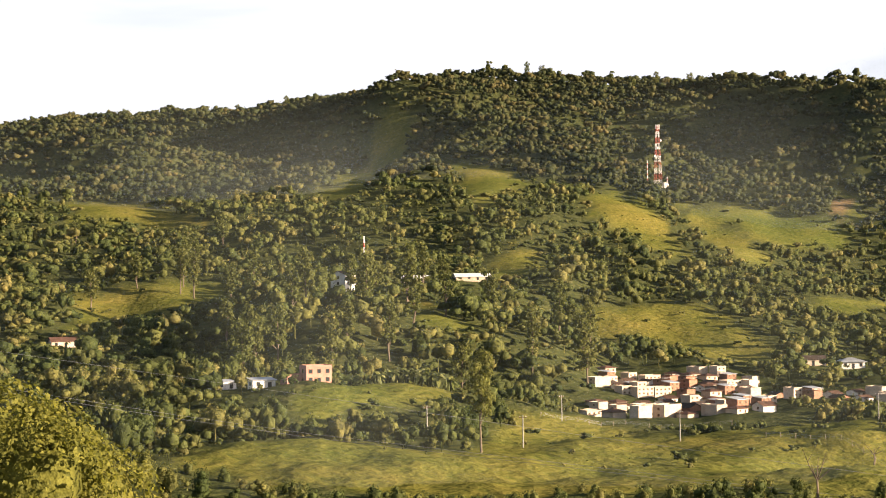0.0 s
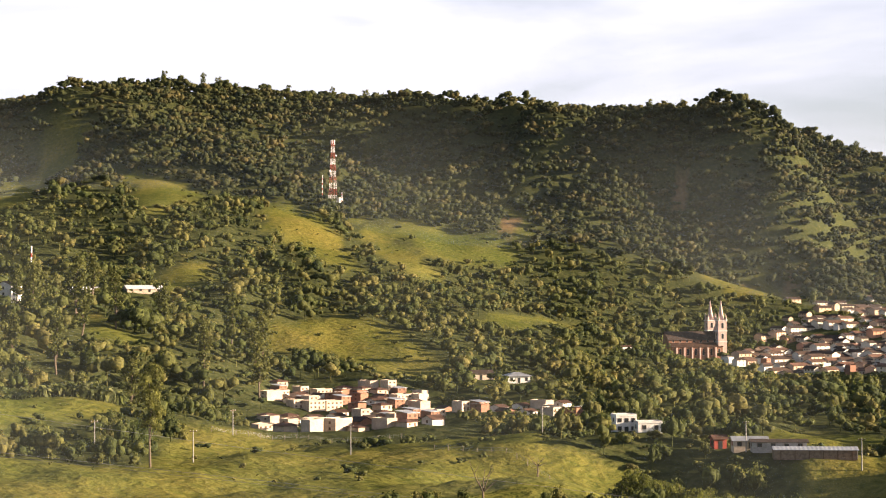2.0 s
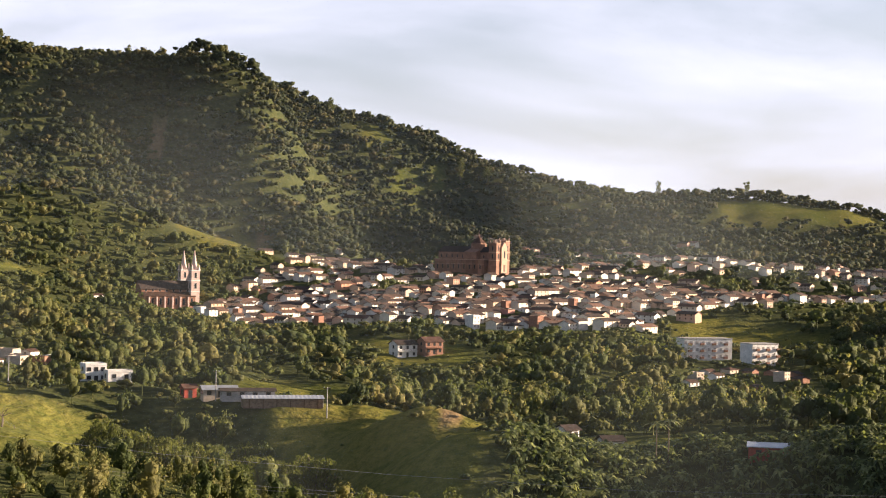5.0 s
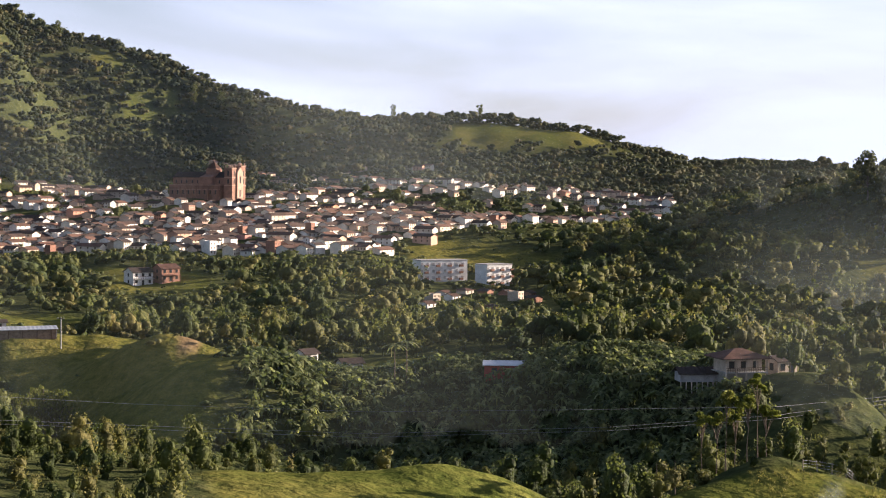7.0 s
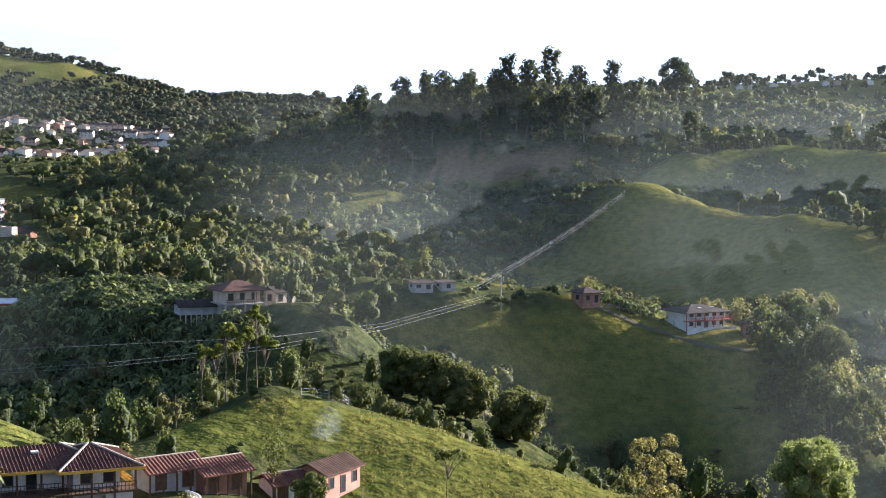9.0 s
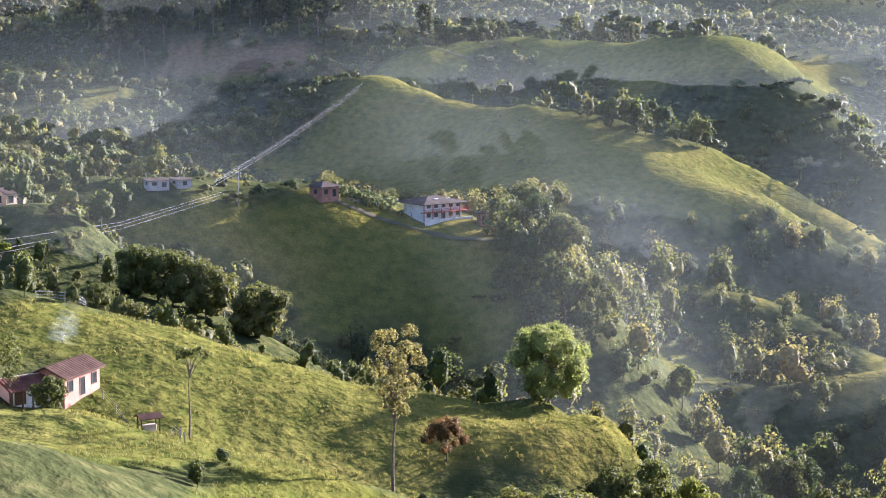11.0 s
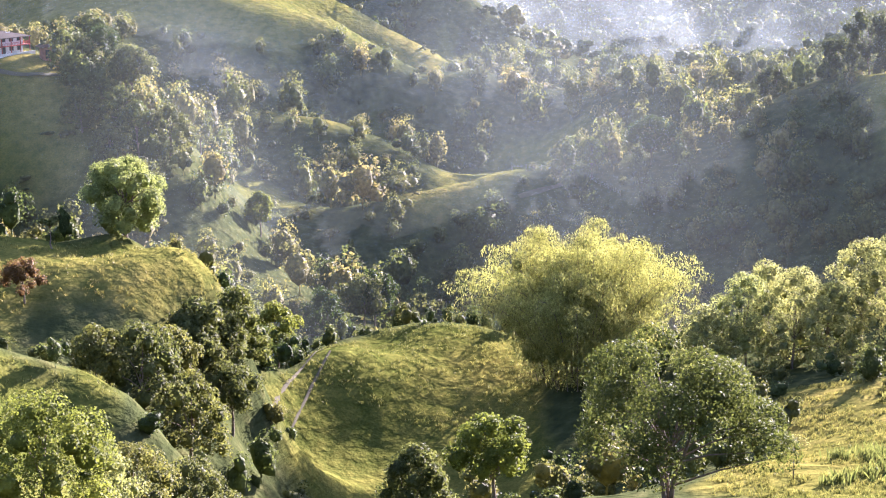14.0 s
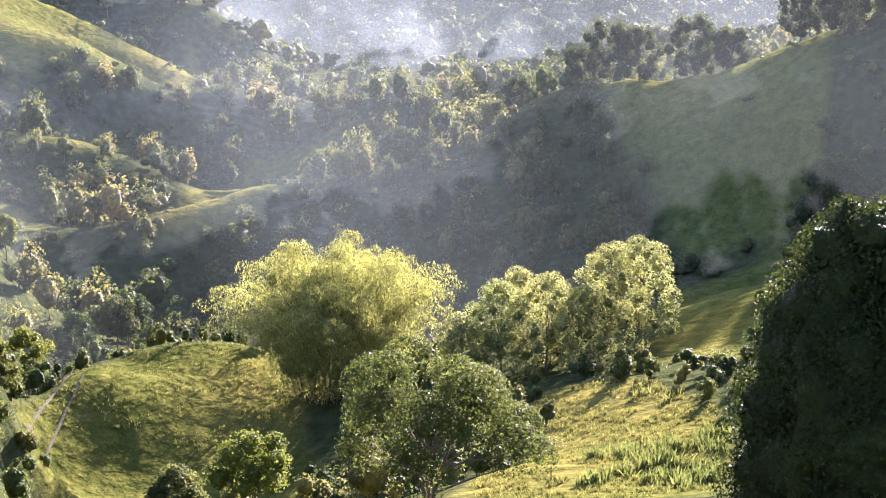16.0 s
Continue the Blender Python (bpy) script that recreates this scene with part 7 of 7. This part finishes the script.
# trees at the foot of the grassy spur
for k, (b, f, h, w, m) in enumerate(((65.2, 186, 8, 8, LEAF_OLIVE), (66.7, 188, 12, 12, LEAF_MID), (68.3, 190, 11, 10, LEAF_OLIVE), (67.6, 196, 9, 9, LEAF_OLIVE), (69.2, 212, 9, 9, LEAF_MID), (70.0, 216, 11, 9, LEAF_OLIVE), (69.7, 204, 9, 8, LEAF_MID), (70.6, 296, 12, 9, LEAF_OLIVE), (69.0, 262, 13, 11, LEAF_MID), (70.2, 318, 13, 12, LEAF_MID), (73.0, 330, 13, 12, LEAF_DEEP))):
    put(tree("leafy tree at the foot of the grassy spur", "dome" if k % 3 else "round", h, w, 4200, 0.19, m, 160 + k, 0.2, "spur foot trees", core=0.7), b, f, 0, 4)


# grass tufts and reeds near the viewpoint
def blades(name, label, seed, count, region, low, high, lean, mat, category, group=14):
    """Upright narrow leaves in tufts over a stretch of ground. region: bearings and distances."""
    rng = np.random.RandomState(seed)
    b0, b1, f0, f1 = region
    b, f = np.radians(rng.uniform(b0, b1, count)), np.sqrt(rng.uniform(f0 ** 2, f1 ** 2, count))
    x, y = f * np.sin(b), f * np.cos(b)
    ok = (openness(x, y) > 0.4) & (waves(x, y, 11, seed) > -0.25)
    x, y = np.repeat(x[ok], group), np.repeat(y[ok], group)
    n = len(x)
    x, y = x + rng.normal(0, low * 0.6, n), y + rng.normal(0, low * 0.6, n)
    z = ground_height(x, y)
    a, h = rng.uniform(0, 6.28, n), rng.uniform(low, high, n)
    w = h * rng.uniform(0.04, 0.09, n)
    dx, dy = rng.normal(0, lean, n) * h, rng.normal(0, lean, n) * h
    v = np.stack([np.stack([x - w * np.cos(a), y - w * np.sin(a), z - 0.05], 1), np.stack([x + w * np.cos(a), y + w * np.sin(a), z - 0.05], 1),
                  np.stack([x + dx * 0.5 + w * np.cos(a), y + dy * 0.5 + w * np.sin(a), z + h * 0.65], 1), np.stack([x + dx, y + dy, z + h], 1)], 1).reshape(-1, 3)
    me = raw_mesh(name, v, np.arange(4 * n).reshape(-1, 4), mat)
    me.attributes.new("tint", "FLOAT", "POINT").data.foreach_set("value", np.repeat(rng.uniform(0, 1, n), 4).astype(np.float32))
    return tagged(new(name, me), label, category, kind="stuff")


LEAF_GRASS = foliage("grass_blades", [(0, (0.14, 0.142, 0.055)), (0.6, (0.175, 0.168, 0.07)), (1, (0.22, 0.2, 0.09))], 0.35)
LEAF_REED = foliage("reed_blades", [(0, (0.12, 0.135, 0.055)), (1, (0.17, 0.175, 0.08))], 0.35)
blades("meadow_grass", "tufted yellow-green grass on the low meadow", 61, 5200, (86.5, 97.5, 140, 226), 0.22, 0.5, 0.35, LEAF_GRASS, "grass")
put(tree("large bright yellow-green bush below the spur", "dome", 9.5, 13, 12000, 0.12, LEAF_LIGHT, 181, 0.2, core=0.6), 63.2, 119, 0, 5)
put(tree("grey-green bush in the near gully", "dome", 7.5, 9, 6000, 0.12, LEAF_OLIVE, 183, 0.16, core=0.6), 66.3, 135, 0, 4)
put(tree("leafy bush in the near gully", "dome", 8, 9, 6000, 0.13, LEAF_MID, 184, 0.16, core=0.6), 68.3, 150, 0, 4)
put(tree("pale feathery bush below the spur", "dome", 6.5, 6.5, 4000, 0.12, LEAF_PALE, 182, 0.15, core=0.5), 65.3, 124, 0, 3)
blades("hill_grass", "short tufted grass on the small hill", 62, 3000, (71, 80.5, 248, 298), 0.25, 0.5, 0.4, LEAF_GRASS, "grass", 8)
blades("reeds", "tall green reeds at the meadow edge", 63, 170, (90.5, 95.5, 146, 172), 0.6, 1.4, 0.25, LEAF_REED, "reeds", 18)
blades("marsh_reeds", "pale green reeds beside the meadow", 64, 170, (92.3, 96, 196, 226), 0.6, 1.2, 0.25, LEAF_REED, "reeds", 18)
blades("spur_grass", "tufted grass on the near spur", 65, 5200, (50, 66, 118, 186), 0.2, 0.42, 0.4, LEAF_GRASS, "grass", 8)
blades("knoll_grass", "tufted grass on the rounded hill", 66, 4200, (47.5, 70, 195, 246), 0.2, 0.45, 0.4, LEAF_GRASS, "grass", 7)
put(tree("small leafless shrub beside the stream", "flat", 4.2, 4.2, 160, 0.07, LEAF_PALE, 180, 0.07, core=0, bare=True), 89.4, 152, 0, 1)

# no woods behind the farm ridge, so none show over it to the camera
for b in np.arange(53.0, 63.6, 1.6):
    for f in (455, 482, 505):
        KEEP_OUT.append((f * math.sin(radians(b)), f * math.cos(radians(b)), 15))
# no woods before the village, to keep it in the camera's view
for b in np.arange(4.6, 11.6, 1.2):
    for f in (540, 562, 580):
        KEEP_OUT.append((f * math.sin(radians(b)), f * math.cos(radians(b)), 13))
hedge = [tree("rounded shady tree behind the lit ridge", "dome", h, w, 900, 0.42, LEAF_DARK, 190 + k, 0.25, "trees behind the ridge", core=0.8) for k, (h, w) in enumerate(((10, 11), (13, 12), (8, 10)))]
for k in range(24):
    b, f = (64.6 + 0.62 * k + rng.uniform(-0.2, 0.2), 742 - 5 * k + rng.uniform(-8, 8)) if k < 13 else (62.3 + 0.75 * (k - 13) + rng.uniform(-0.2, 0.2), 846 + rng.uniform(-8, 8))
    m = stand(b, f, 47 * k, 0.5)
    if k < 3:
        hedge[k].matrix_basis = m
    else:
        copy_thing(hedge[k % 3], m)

grown = [tree("leafy tree on the wooded end of the farm ridge", "dome", h, w, 1900, 0.27, LEAF_MID, 200 + k, 0.22, "farm ridge trees", core=0.75) for k, (h, w) in enumerate(((11, 11), (14, 12), (9, 9)))]
for k, (b, f) in enumerate(((64.8, 426), (65.3, 414), (65.8, 404), (66.4, 397), (66.9, 390), (67.5, 385), (65.1, 398), (66.0, 384), (64.6, 440), (65.6, 425), (66.6, 410), (67.3, 400), (67.0, 376), (68.0, 392))):
    m = stand(b, f, 61 * k, 0.5)
    if k < 3:
        grown[k].matrix_basis = m
    else:
        copy_thing(grown[k % 3], m)
for b, f, h in ((12.19, 278.1, 11), (14.02, 426.7, 6)):
    old = thing("dead_tree", "grey forked tree without leaves", "tree", "dead trees")
    part("trunk", tube([(0, 0, -1), (0.2, 0.1, h * 0.4), (0.1, 0.2, h * 0.55)], [0.24, 0.19, 0.14], 7), BARK, old)
    for x, y, z in ((-2.2, 0.3, 1.0), (1.6, -0.4, 0.92), (0.4, 1.2, 0.85), (-0.8, -0.8, 0.78), (2.4, 0.2, 0.7)):
        part("limb", tube([(0.1, 0.2, h * 0.52), (x * 0.5, y * 0.5, h * (0.52 + (z - 0.52) * 0.45)), (x, y, h * z)], [0.12, 0.08, 0.02], 5), BARK, old)
        part("twig", tube([(x * 0.6, y * 0.6, h * (0.52 + (z - 0.52) * 0.55)), (x * 0.6 + 0.9, y * 0.4, h * z * 0.93)], [0.05, 0.015], 4), BARK, old)
    put(old, b, f)

# crest trees that stand out against the sky
for k, (b, f) in enumerate(((1.6, 1872), (2.2, 1876), (2.9, 1870), (3.4, 1874), (5.7, 1876), (6.4, 1870), (7.2, 1872), (8.3, 1876), (17.8, 1846), (18.4, 1850), (18.9, 1842), (19.5, 1846), (20.1, 1838), (20.8, 1838), (21.5, 1834), (24.5, 1790),
                            (31.9, 1850), (32.4, 1846), (32.8, 1852), (33.3, 1848), (33.8, 1856), (34.3, 1850), (35.5, 1900), (36.9, 1920), (38.4, 1896), (31.2, 1842), (28.9, 1756), (29.8, 1756), (-6.8, 1960), (-7.4, 1962), (-5.2, 1950), (-10.5, 1985))):
    copy_thing(giants[k % 4], stand(b, f, 83 * k, 6 if f > 1800 else 4))


# the power line that crosses the valley and climbs the far hill, and fences
def hanging(label, group, stops, sag, radius=0.05):
    return wire("power_cable", label, group, [aloft(*s) for s in stops], sag, radius)


# points set along the camera's sight lines, not hung between the poles
UPPER = [(-15, -1.75, 340), (-8.2, -2.87, 330), (4.5, -4.87, 310), (11.8, -5.84, 302), (19.3, -6.71, 300), (26.8, -7.3, 305), (34.7, -7.61, 296), (41.3, -7.48, 292), (48.3, -7.2, 310), (52.0, -6.72, 355), (55.4, -5.75, 421)]
LOWER = [(-15, -2.9, 340), (-8.9, -4.02, 330), (-4.5, -4.73, 325), (4.5, -5.87, 310), (9.9, -6.5, 303), (14.6, -6.95, 300), (22.7, -7.75, 300), (29.0, -8.11, 306), (34.7, -8.34, 296), (42.8, -8.02, 292), (48.3, -7.48, 310), (52.0, -6.82, 355), (55.4, -5.83, 421)]
for line_of, shift in ((UPPER, 0.0), (LOWER, 0.0), (LOWER, -0.12)):
    hanging("thin grey power cable across the valley", "valley power cables", [(b, e + shift, f) for b, e, f in line_of], 0.0, 0.022)
for k, lift in enumerate((0.0, 0.25, 0.4)):
    hanging("thin grey power cable up the far hill", "hill power cables", [(55.1, -5.55 + lift * 0.4, 421), (60.1, -2.2 + lift * 0.3, 712)], 1.5, 0.02)


def fence(label, bearing_far, spacing, h, wires=3):
    """Posts along a line on the ground with wires between them."""
    root = thing("fence", label, "fence", "pasture fences")
    pts = []
    for (b0, f0), (b1, f1) in zip(bearing_far[:-1], bearing_far[1:]):
        a, b = to_plane([(b0, f0)])[0], to_plane([(b1, f1)])[0]
        n = max(1, int(np.hypot(*(b - a)) / spacing))
        pts += [a + (b - a) * i / n for i in range(n)]
    pts.append(to_plane([bearing_far[-1]])[0])
    p = np.array(pts)
    z = ground_height(p[:, 0], p[:, 1])
    rng = random.Random(len(pts))
    post = tube([(0, 0, -0.4), (0.03, 0, h)], [0.09, 0.07], 5)
    first = part("post", post, FENCEWOOD, root)
    first.location = (p[0, 0], p[0, 1], z[0])
    for (x, y), zz in zip(p[1:], z[1:]):
        ob = first.copy()
        scene.collection.objects.link(ob)
        ob.location, ob.rotation_euler = (x, y, zz), (rng.uniform(-0.08, 0.08), rng.uniform(-0.08, 0.08), rng.uniform(0, 6))
    for k in range(wires):
        bm = bmesh.new()
        up = h * (0.35 + 0.28 * k)
        tube([(x, y, zz + up) for (x, y), zz in zip(p, z)], [0.015] * len(p), 3, bm)
        part("wire", bm, STEEL, root)
    return root


FENCEWOOD = paint("grey_fence_wood", (0.3, 0.25, 0.19), 0.35, 2.0)
fence("grey post and wire fence on the hill crest", [(49.2, 236), (50.6, 240), (51.0, 246)], 2.2, 1.5)
fence("wooden posts down the grassy slope", [(51.3, 206), (52.6, 196), (53.4, 184), (54.0, 172)], 2.8, 1.2)
fence("fence below the village", [(3.2, 520), (6.0, 530), (9.5, 535)], 3.5, 1.4)
fence("fence along the eastern slope", [(79.5, 455), (81.5, 452), (83.2, 440)], 3.5, 1.4)
fence("fence along the farm track", [(58.9, 428), (60.2, 433), (61.7, 437)], 2.5, 1.3)
fence("fence across the front pasture", [(10.6, 452), (13.0, 440), (15.2, 420)], 4.0, 1.4)


# trodden tracks and paths laid on the slopes
def track(label, width, *bearing_far):
    """A ribbon of trodden earth that follows the ground."""
    p = to_plane(bearing_far)
    pts = []
    for a, b in zip(p[:-1], p[1:]):
        n = max(2, int(np.hypot(*(b - a)) / 2.0))
        pts += [a + (b - a) * i / n for i in range(n)]
    pts = np.array(pts + [p[-1]])
    for _ in range(6):
        pts[1:-1] = (pts[:-2] + 2 * pts[1:-1] + pts[2:]) / 4
    d = np.gradient(pts, axis=0)
    d /= np.linalg.norm(d, axis=1)[:, None]
    side = np.stack([-d[:, 1], d[:, 0]], 1)
    wob = 1 + 0.3 * waves(pts[:, 0], pts[:, 1], 9, 5)[:, None]
    cols = []
    for k, up in ((-0.5, 0.04), (0, 0.12), (0.5, 0.04)):
        q = pts + side * width * k * wob
        cols.append(np.column_stack([q, ground_height(q[:, 0], q[:, 1]) + up]))
    v = np.stack(cols, 1).reshape(-1, 3)
    quads = [(3 * i + j, 3 * i + j + 1, 3 * i + j + 4, 3 * i + j + 3) for i in range(len(pts) - 1) for j in (0, 1)]
    return tagged(new("track", raw_mesh("track", v, np.array(quads), EARTH, True)), label, "track", kind="structure")


EARTH = paint("trodden_earth", (0.1, 0.088, 0.05), 0.35, 0.3, 0.95, bump=0.3)
track("earth track along the farm slope", 1.5, (58.71, 430.1), (59.81, 428.4), (60.91, 428.4), (62.21, 423.3), (63.53, 419.9), (64.66, 423.3))
track("pale cattle path along the grassy hill", 0.5, (70.5, 231), (71.3, 243), (72.4, 260), (73.4, 274))
track("second pale cattle path below the hill crest", 0.45, (71.0, 228), (72.0, 243), (73.2, 262))
track("narrow field track on the upper pasture", 1.5, (61.6, 800), (62.3, 796), (63.04, 790), (63.89, 786.9))
track("pale path across the lit slope", 1.4, (79.74, 437.1), (80.71, 440.6), (81.48, 445.9), (82.06, 449.5))


# woods over the land, clear of houses and trimmed to the camera's view
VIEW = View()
KIT_EAST = crown_kit(4, 10, 330, 0.034, 3, 4, 6)


def bushes(name, label, seed, near, far, spacing, low, high, kit, bearings=(-18, 103), share=0.4):
    """Single bushes and tussocks on the open pasture."""
    rng = np.random.RandomState(seed)
    b0, b1 = radians(bearings[0]), radians(bearings[1])
    n = int((b1 - b0) / 2 * (far ** 2 - near ** 2) / spacing ** 2)
    f, b = np.sqrt(rng.uniform(near ** 2, far ** 2, n)), rng.uniform(b0, b1, n)
    x, y = f * np.sin(b), f * np.cos(b)
    keep = (openness(x, y) > 0.5) & (waves(x, y, 70, seed) > share)
    for kx, ky, kr in KEEP_OUT:
        keep &= np.hypot(x - kx, y - ky) > kr * 0.7
    x, y = x[keep], y[keep]
    h = low + (high - low) * rng.uniform(0, 1, len(x)) ** 2.5
    grove(name, label, np.stack([x, y, ground_height(x, y) - 0.15 * h, h, h * rng.uniform(1.0, 1.7, len(x))], 1), kit, LEAF_MID, seed, "bushes")


bushes("pasture_bushes", "low scattered bushes on the pastures", 41, 380, 1400, 10, 0.6, 3.5, KIT_FAR, share=0.35)
wood("mountain_forest", "dense dark green forest on the mountain slopes", 11, 1300, 2150, 10.6, KIT_FAR, LEAF_DARK, 7, 16, (-18, 50), 1.42, 1.0)
wood("shoulder_forest", "dense dark forest on the mountain shoulder", 18, 1380, 1830, 10.5, KIT_FAR, LEAF_DARK, 7, 14, (16, 31), 1.4, 1.0)
wood("plateau_forest", "hazy green trees on the far plateau", 15, 1300, 2400, 26, KIT_FAR, LEAF_DARK, 6, 17, (50, 103), 1.15)
wood("valley_woodland", "mixed green trees and scrub on the valley sides", 12, 620, 1300, 11.0, KIT_MID, LEAF_MID, 3.5, 15, wide=1.35, tall=1.5)
wood("hill_woodland", "leafy green trees on the nearer hillsides", 13, 330, 620, 7.5, KIT_HILL, LEAF_MID, 2, 12, (-18, 58), 1.1)
wood("east_woodland", "leafy backlit trees filling the eastern valley", 16, 330, 640, 9, KIT_EAST, LEAF_MID, 3, 15, (58, 103), 1.15, 1.4)
wood("near_woodland", "leafy trees and bushes in the gullies", 14, 150, 330, 7.5, KIT_NEAR, LEAF_MID, 2, 9, (-18, 66), 1.1)
wood("gully_woodland", "thick leafy trees in the eastern gully", 17, 165, 330, 7, KIT_NEAR, LEAF_MID, 3, 10, (66, 100), 1.15)


# mist, smoke and haze in the valley, put in as thin whitish see-through sheets
def mist_material(name, thick, low, high, scale):
    m = bpy.data.materials.new(name)
    m.use_nodes = True
    n, l = m.node_tree.nodes, m.node_tree.links
    n.remove(n["Principled BSDF"])
    d, t, clear = n.new("ShaderNodeBsdfDiffuse"), n.new("ShaderNodeBsdfTranslucent"), n.new("ShaderNodeBsdfTransparent")
    for s in (d, t):
        s.inputs["Color"].default_value = (0.82, 0.94, 0.97, 1)
    body, out = n.new("ShaderNodeMixShader"), n.new("ShaderNodeMixShader")
    l.new(d.outputs[0], body.inputs[1])
    l.new(t.outputs[0], body.inputs[2])
    at = n.new("ShaderNodeAttribute")
    at.attribute_name = "mist_amount"
    puff = n.new("ShaderNodeMapRange")
    puff.inputs[1].default_value, puff.inputs[2].default_value, puff.inputs[3].default_value, puff.inputs[4].default_value = low, high, 0.0, thick
    l.new(noise_of(n, l, scale, 5), puff.inputs[0])
    k = n.new("ShaderNodeMath")
    k.operation = "MULTIPLY"
    l.new(puff.outputs[0], k.inputs[0])
    l.new(at.outputs["Fac"], k.inputs[1])
    l.new(k.outputs[0], out.inputs[0])
    l.new(clear.outputs[0], out.inputs[1])
    l.new(body.outputs[0], out.inputs[2])
    l.new(out.outputs[0], n["Material Output"].inputs["Surface"])
    return m


def mist(label, far, b0, b1, up0, up1, mat, bend=0.0, puff=False):
    """A curtain of mist across the valley, fading out at all its edges."""
    nb, nh = 48, 14
    b = np.radians(np.linspace(b0, b1, nb))
    t = np.linspace(0, 1, nh)
    B, Tt = np.meshgrid(b, t)
    F = far + bend * np.sin(9 * B) + 12 * np.sin(23 * B + 3 * Tt)
    z = F * np.tan(np.radians(up0 + (up1 - up0) * Tt))
    s = np.linspace(0, 1, nb)[None]
    fade = np.clip(np.minimum(s, 1 - s) * 5, 0, 1) * np.clip(np.minimum(Tt * 4, (1 - Tt) * 2.2), 0, 1)
    if puff:
        fade = np.clip(1 - 4 * (s - 0.35 - 0.3 * Tt) ** 2 * 4 - 4 * (Tt - 0.45) ** 2, 0, 1)
    fade = fade * fade * (3 - 2 * fade)
    v = np.stack([F * np.sin(B), F * np.cos(B), z], 2).reshape(-1, 3)
    i, j = np.meshgrid(np.arange(nb - 1), np.arange(nh - 1))
    q = np.stack([j * nb + i, j * nb + i + 1, (j + 1) * nb + i + 1, (j + 1) * nb + i], 2).reshape(-1, 4)
    me = raw_mesh("mist", v, q, mat, True)
    me.attributes.new("mist_amount", "FLOAT", "POINT").data.foreach_set("value", fade.ravel().astype(np.float32))
    return tagged(new("mist", me), label, "mist", kind="stuff")


THIN = mist_material("thin_haze", 0.055, 0.0, 0.6, 0.004)
HAZE = mist_material("valley_haze", 0.058, 0.05, 0.75, 0.005)
BANK = mist_material("mist_bank", 0.05, 0.3, 0.75, 0.012)
WISP = mist_material("mist_wisps", 0.105, 0.44, 0.82, 0.035)
mist("thin bluish haze before the mountain", 1290, -30, 48, -3, 8, THIN)
mist("thin bluish haze over the far hills", 930, 40, 110, -8, 4, HAZE)
mist("thin haze over the upper pastures", 742, 40, 112, -11, 2, HAZE)
FAINT = mist_material("faint_haze", 0.022, 0.1, 0.7, 0.006)
mist("thin haze behind the farm ridge", 560, 50, 112, -13, -1, FAINT)
# the nearer sheets are added to lift dark tones and soften colour
NEARHAZE = mist_material("sunlit_haze", 0.019, 0.0, 0.6, 0.01)
mist("sunlit haze across the near valley", 318, 62, 86, -24, 4, NEARHAZE)
VEIL = mist_material("thin_veil", 0.017, 0.0, 0.6, 0.006)
EASTAIR = mist_material("hazy_east_air", 0.016, 0.0, 0.5, 0.006)
LIFT_VEIL = mist_material("lift_veil", 0.018, 0.0, 0.5, 0.006)
mist("thin veil added over the valley to lift its dark tones", 325, -34, 50, -13, 9, LIFT_VEIL)
mist("faint haze over the shaded slopes", 312, 44, 66, -13, 1, VEIL)
mist("faint haze before the eastern slope", 300, 78, 118, -24, 4, EASTAIR)
mist("faint haze over the valley wood", 415, 60, 112, -17, -4, FAINT)
mist("smoky mist lying in the hollow", 600, 52, 68, -7.5, -0.5, FAINT, 15)
mist("smoky mist over the side valley", 545, 66, 80, -11, -5, BANK, 10)
mist("sunlit drifting wisps of valley mist", 705, 70, 93, -9.5, -3.2, WISP, 25)
SMOKE = mist_material("wood_smoke", 0.16, 0.3, 0.85, 0.5)
mist("thin wood smoke drifting over the hill", 214, 48.9, 51.2, -11.7, -9.0, SMOKE, 0, True)
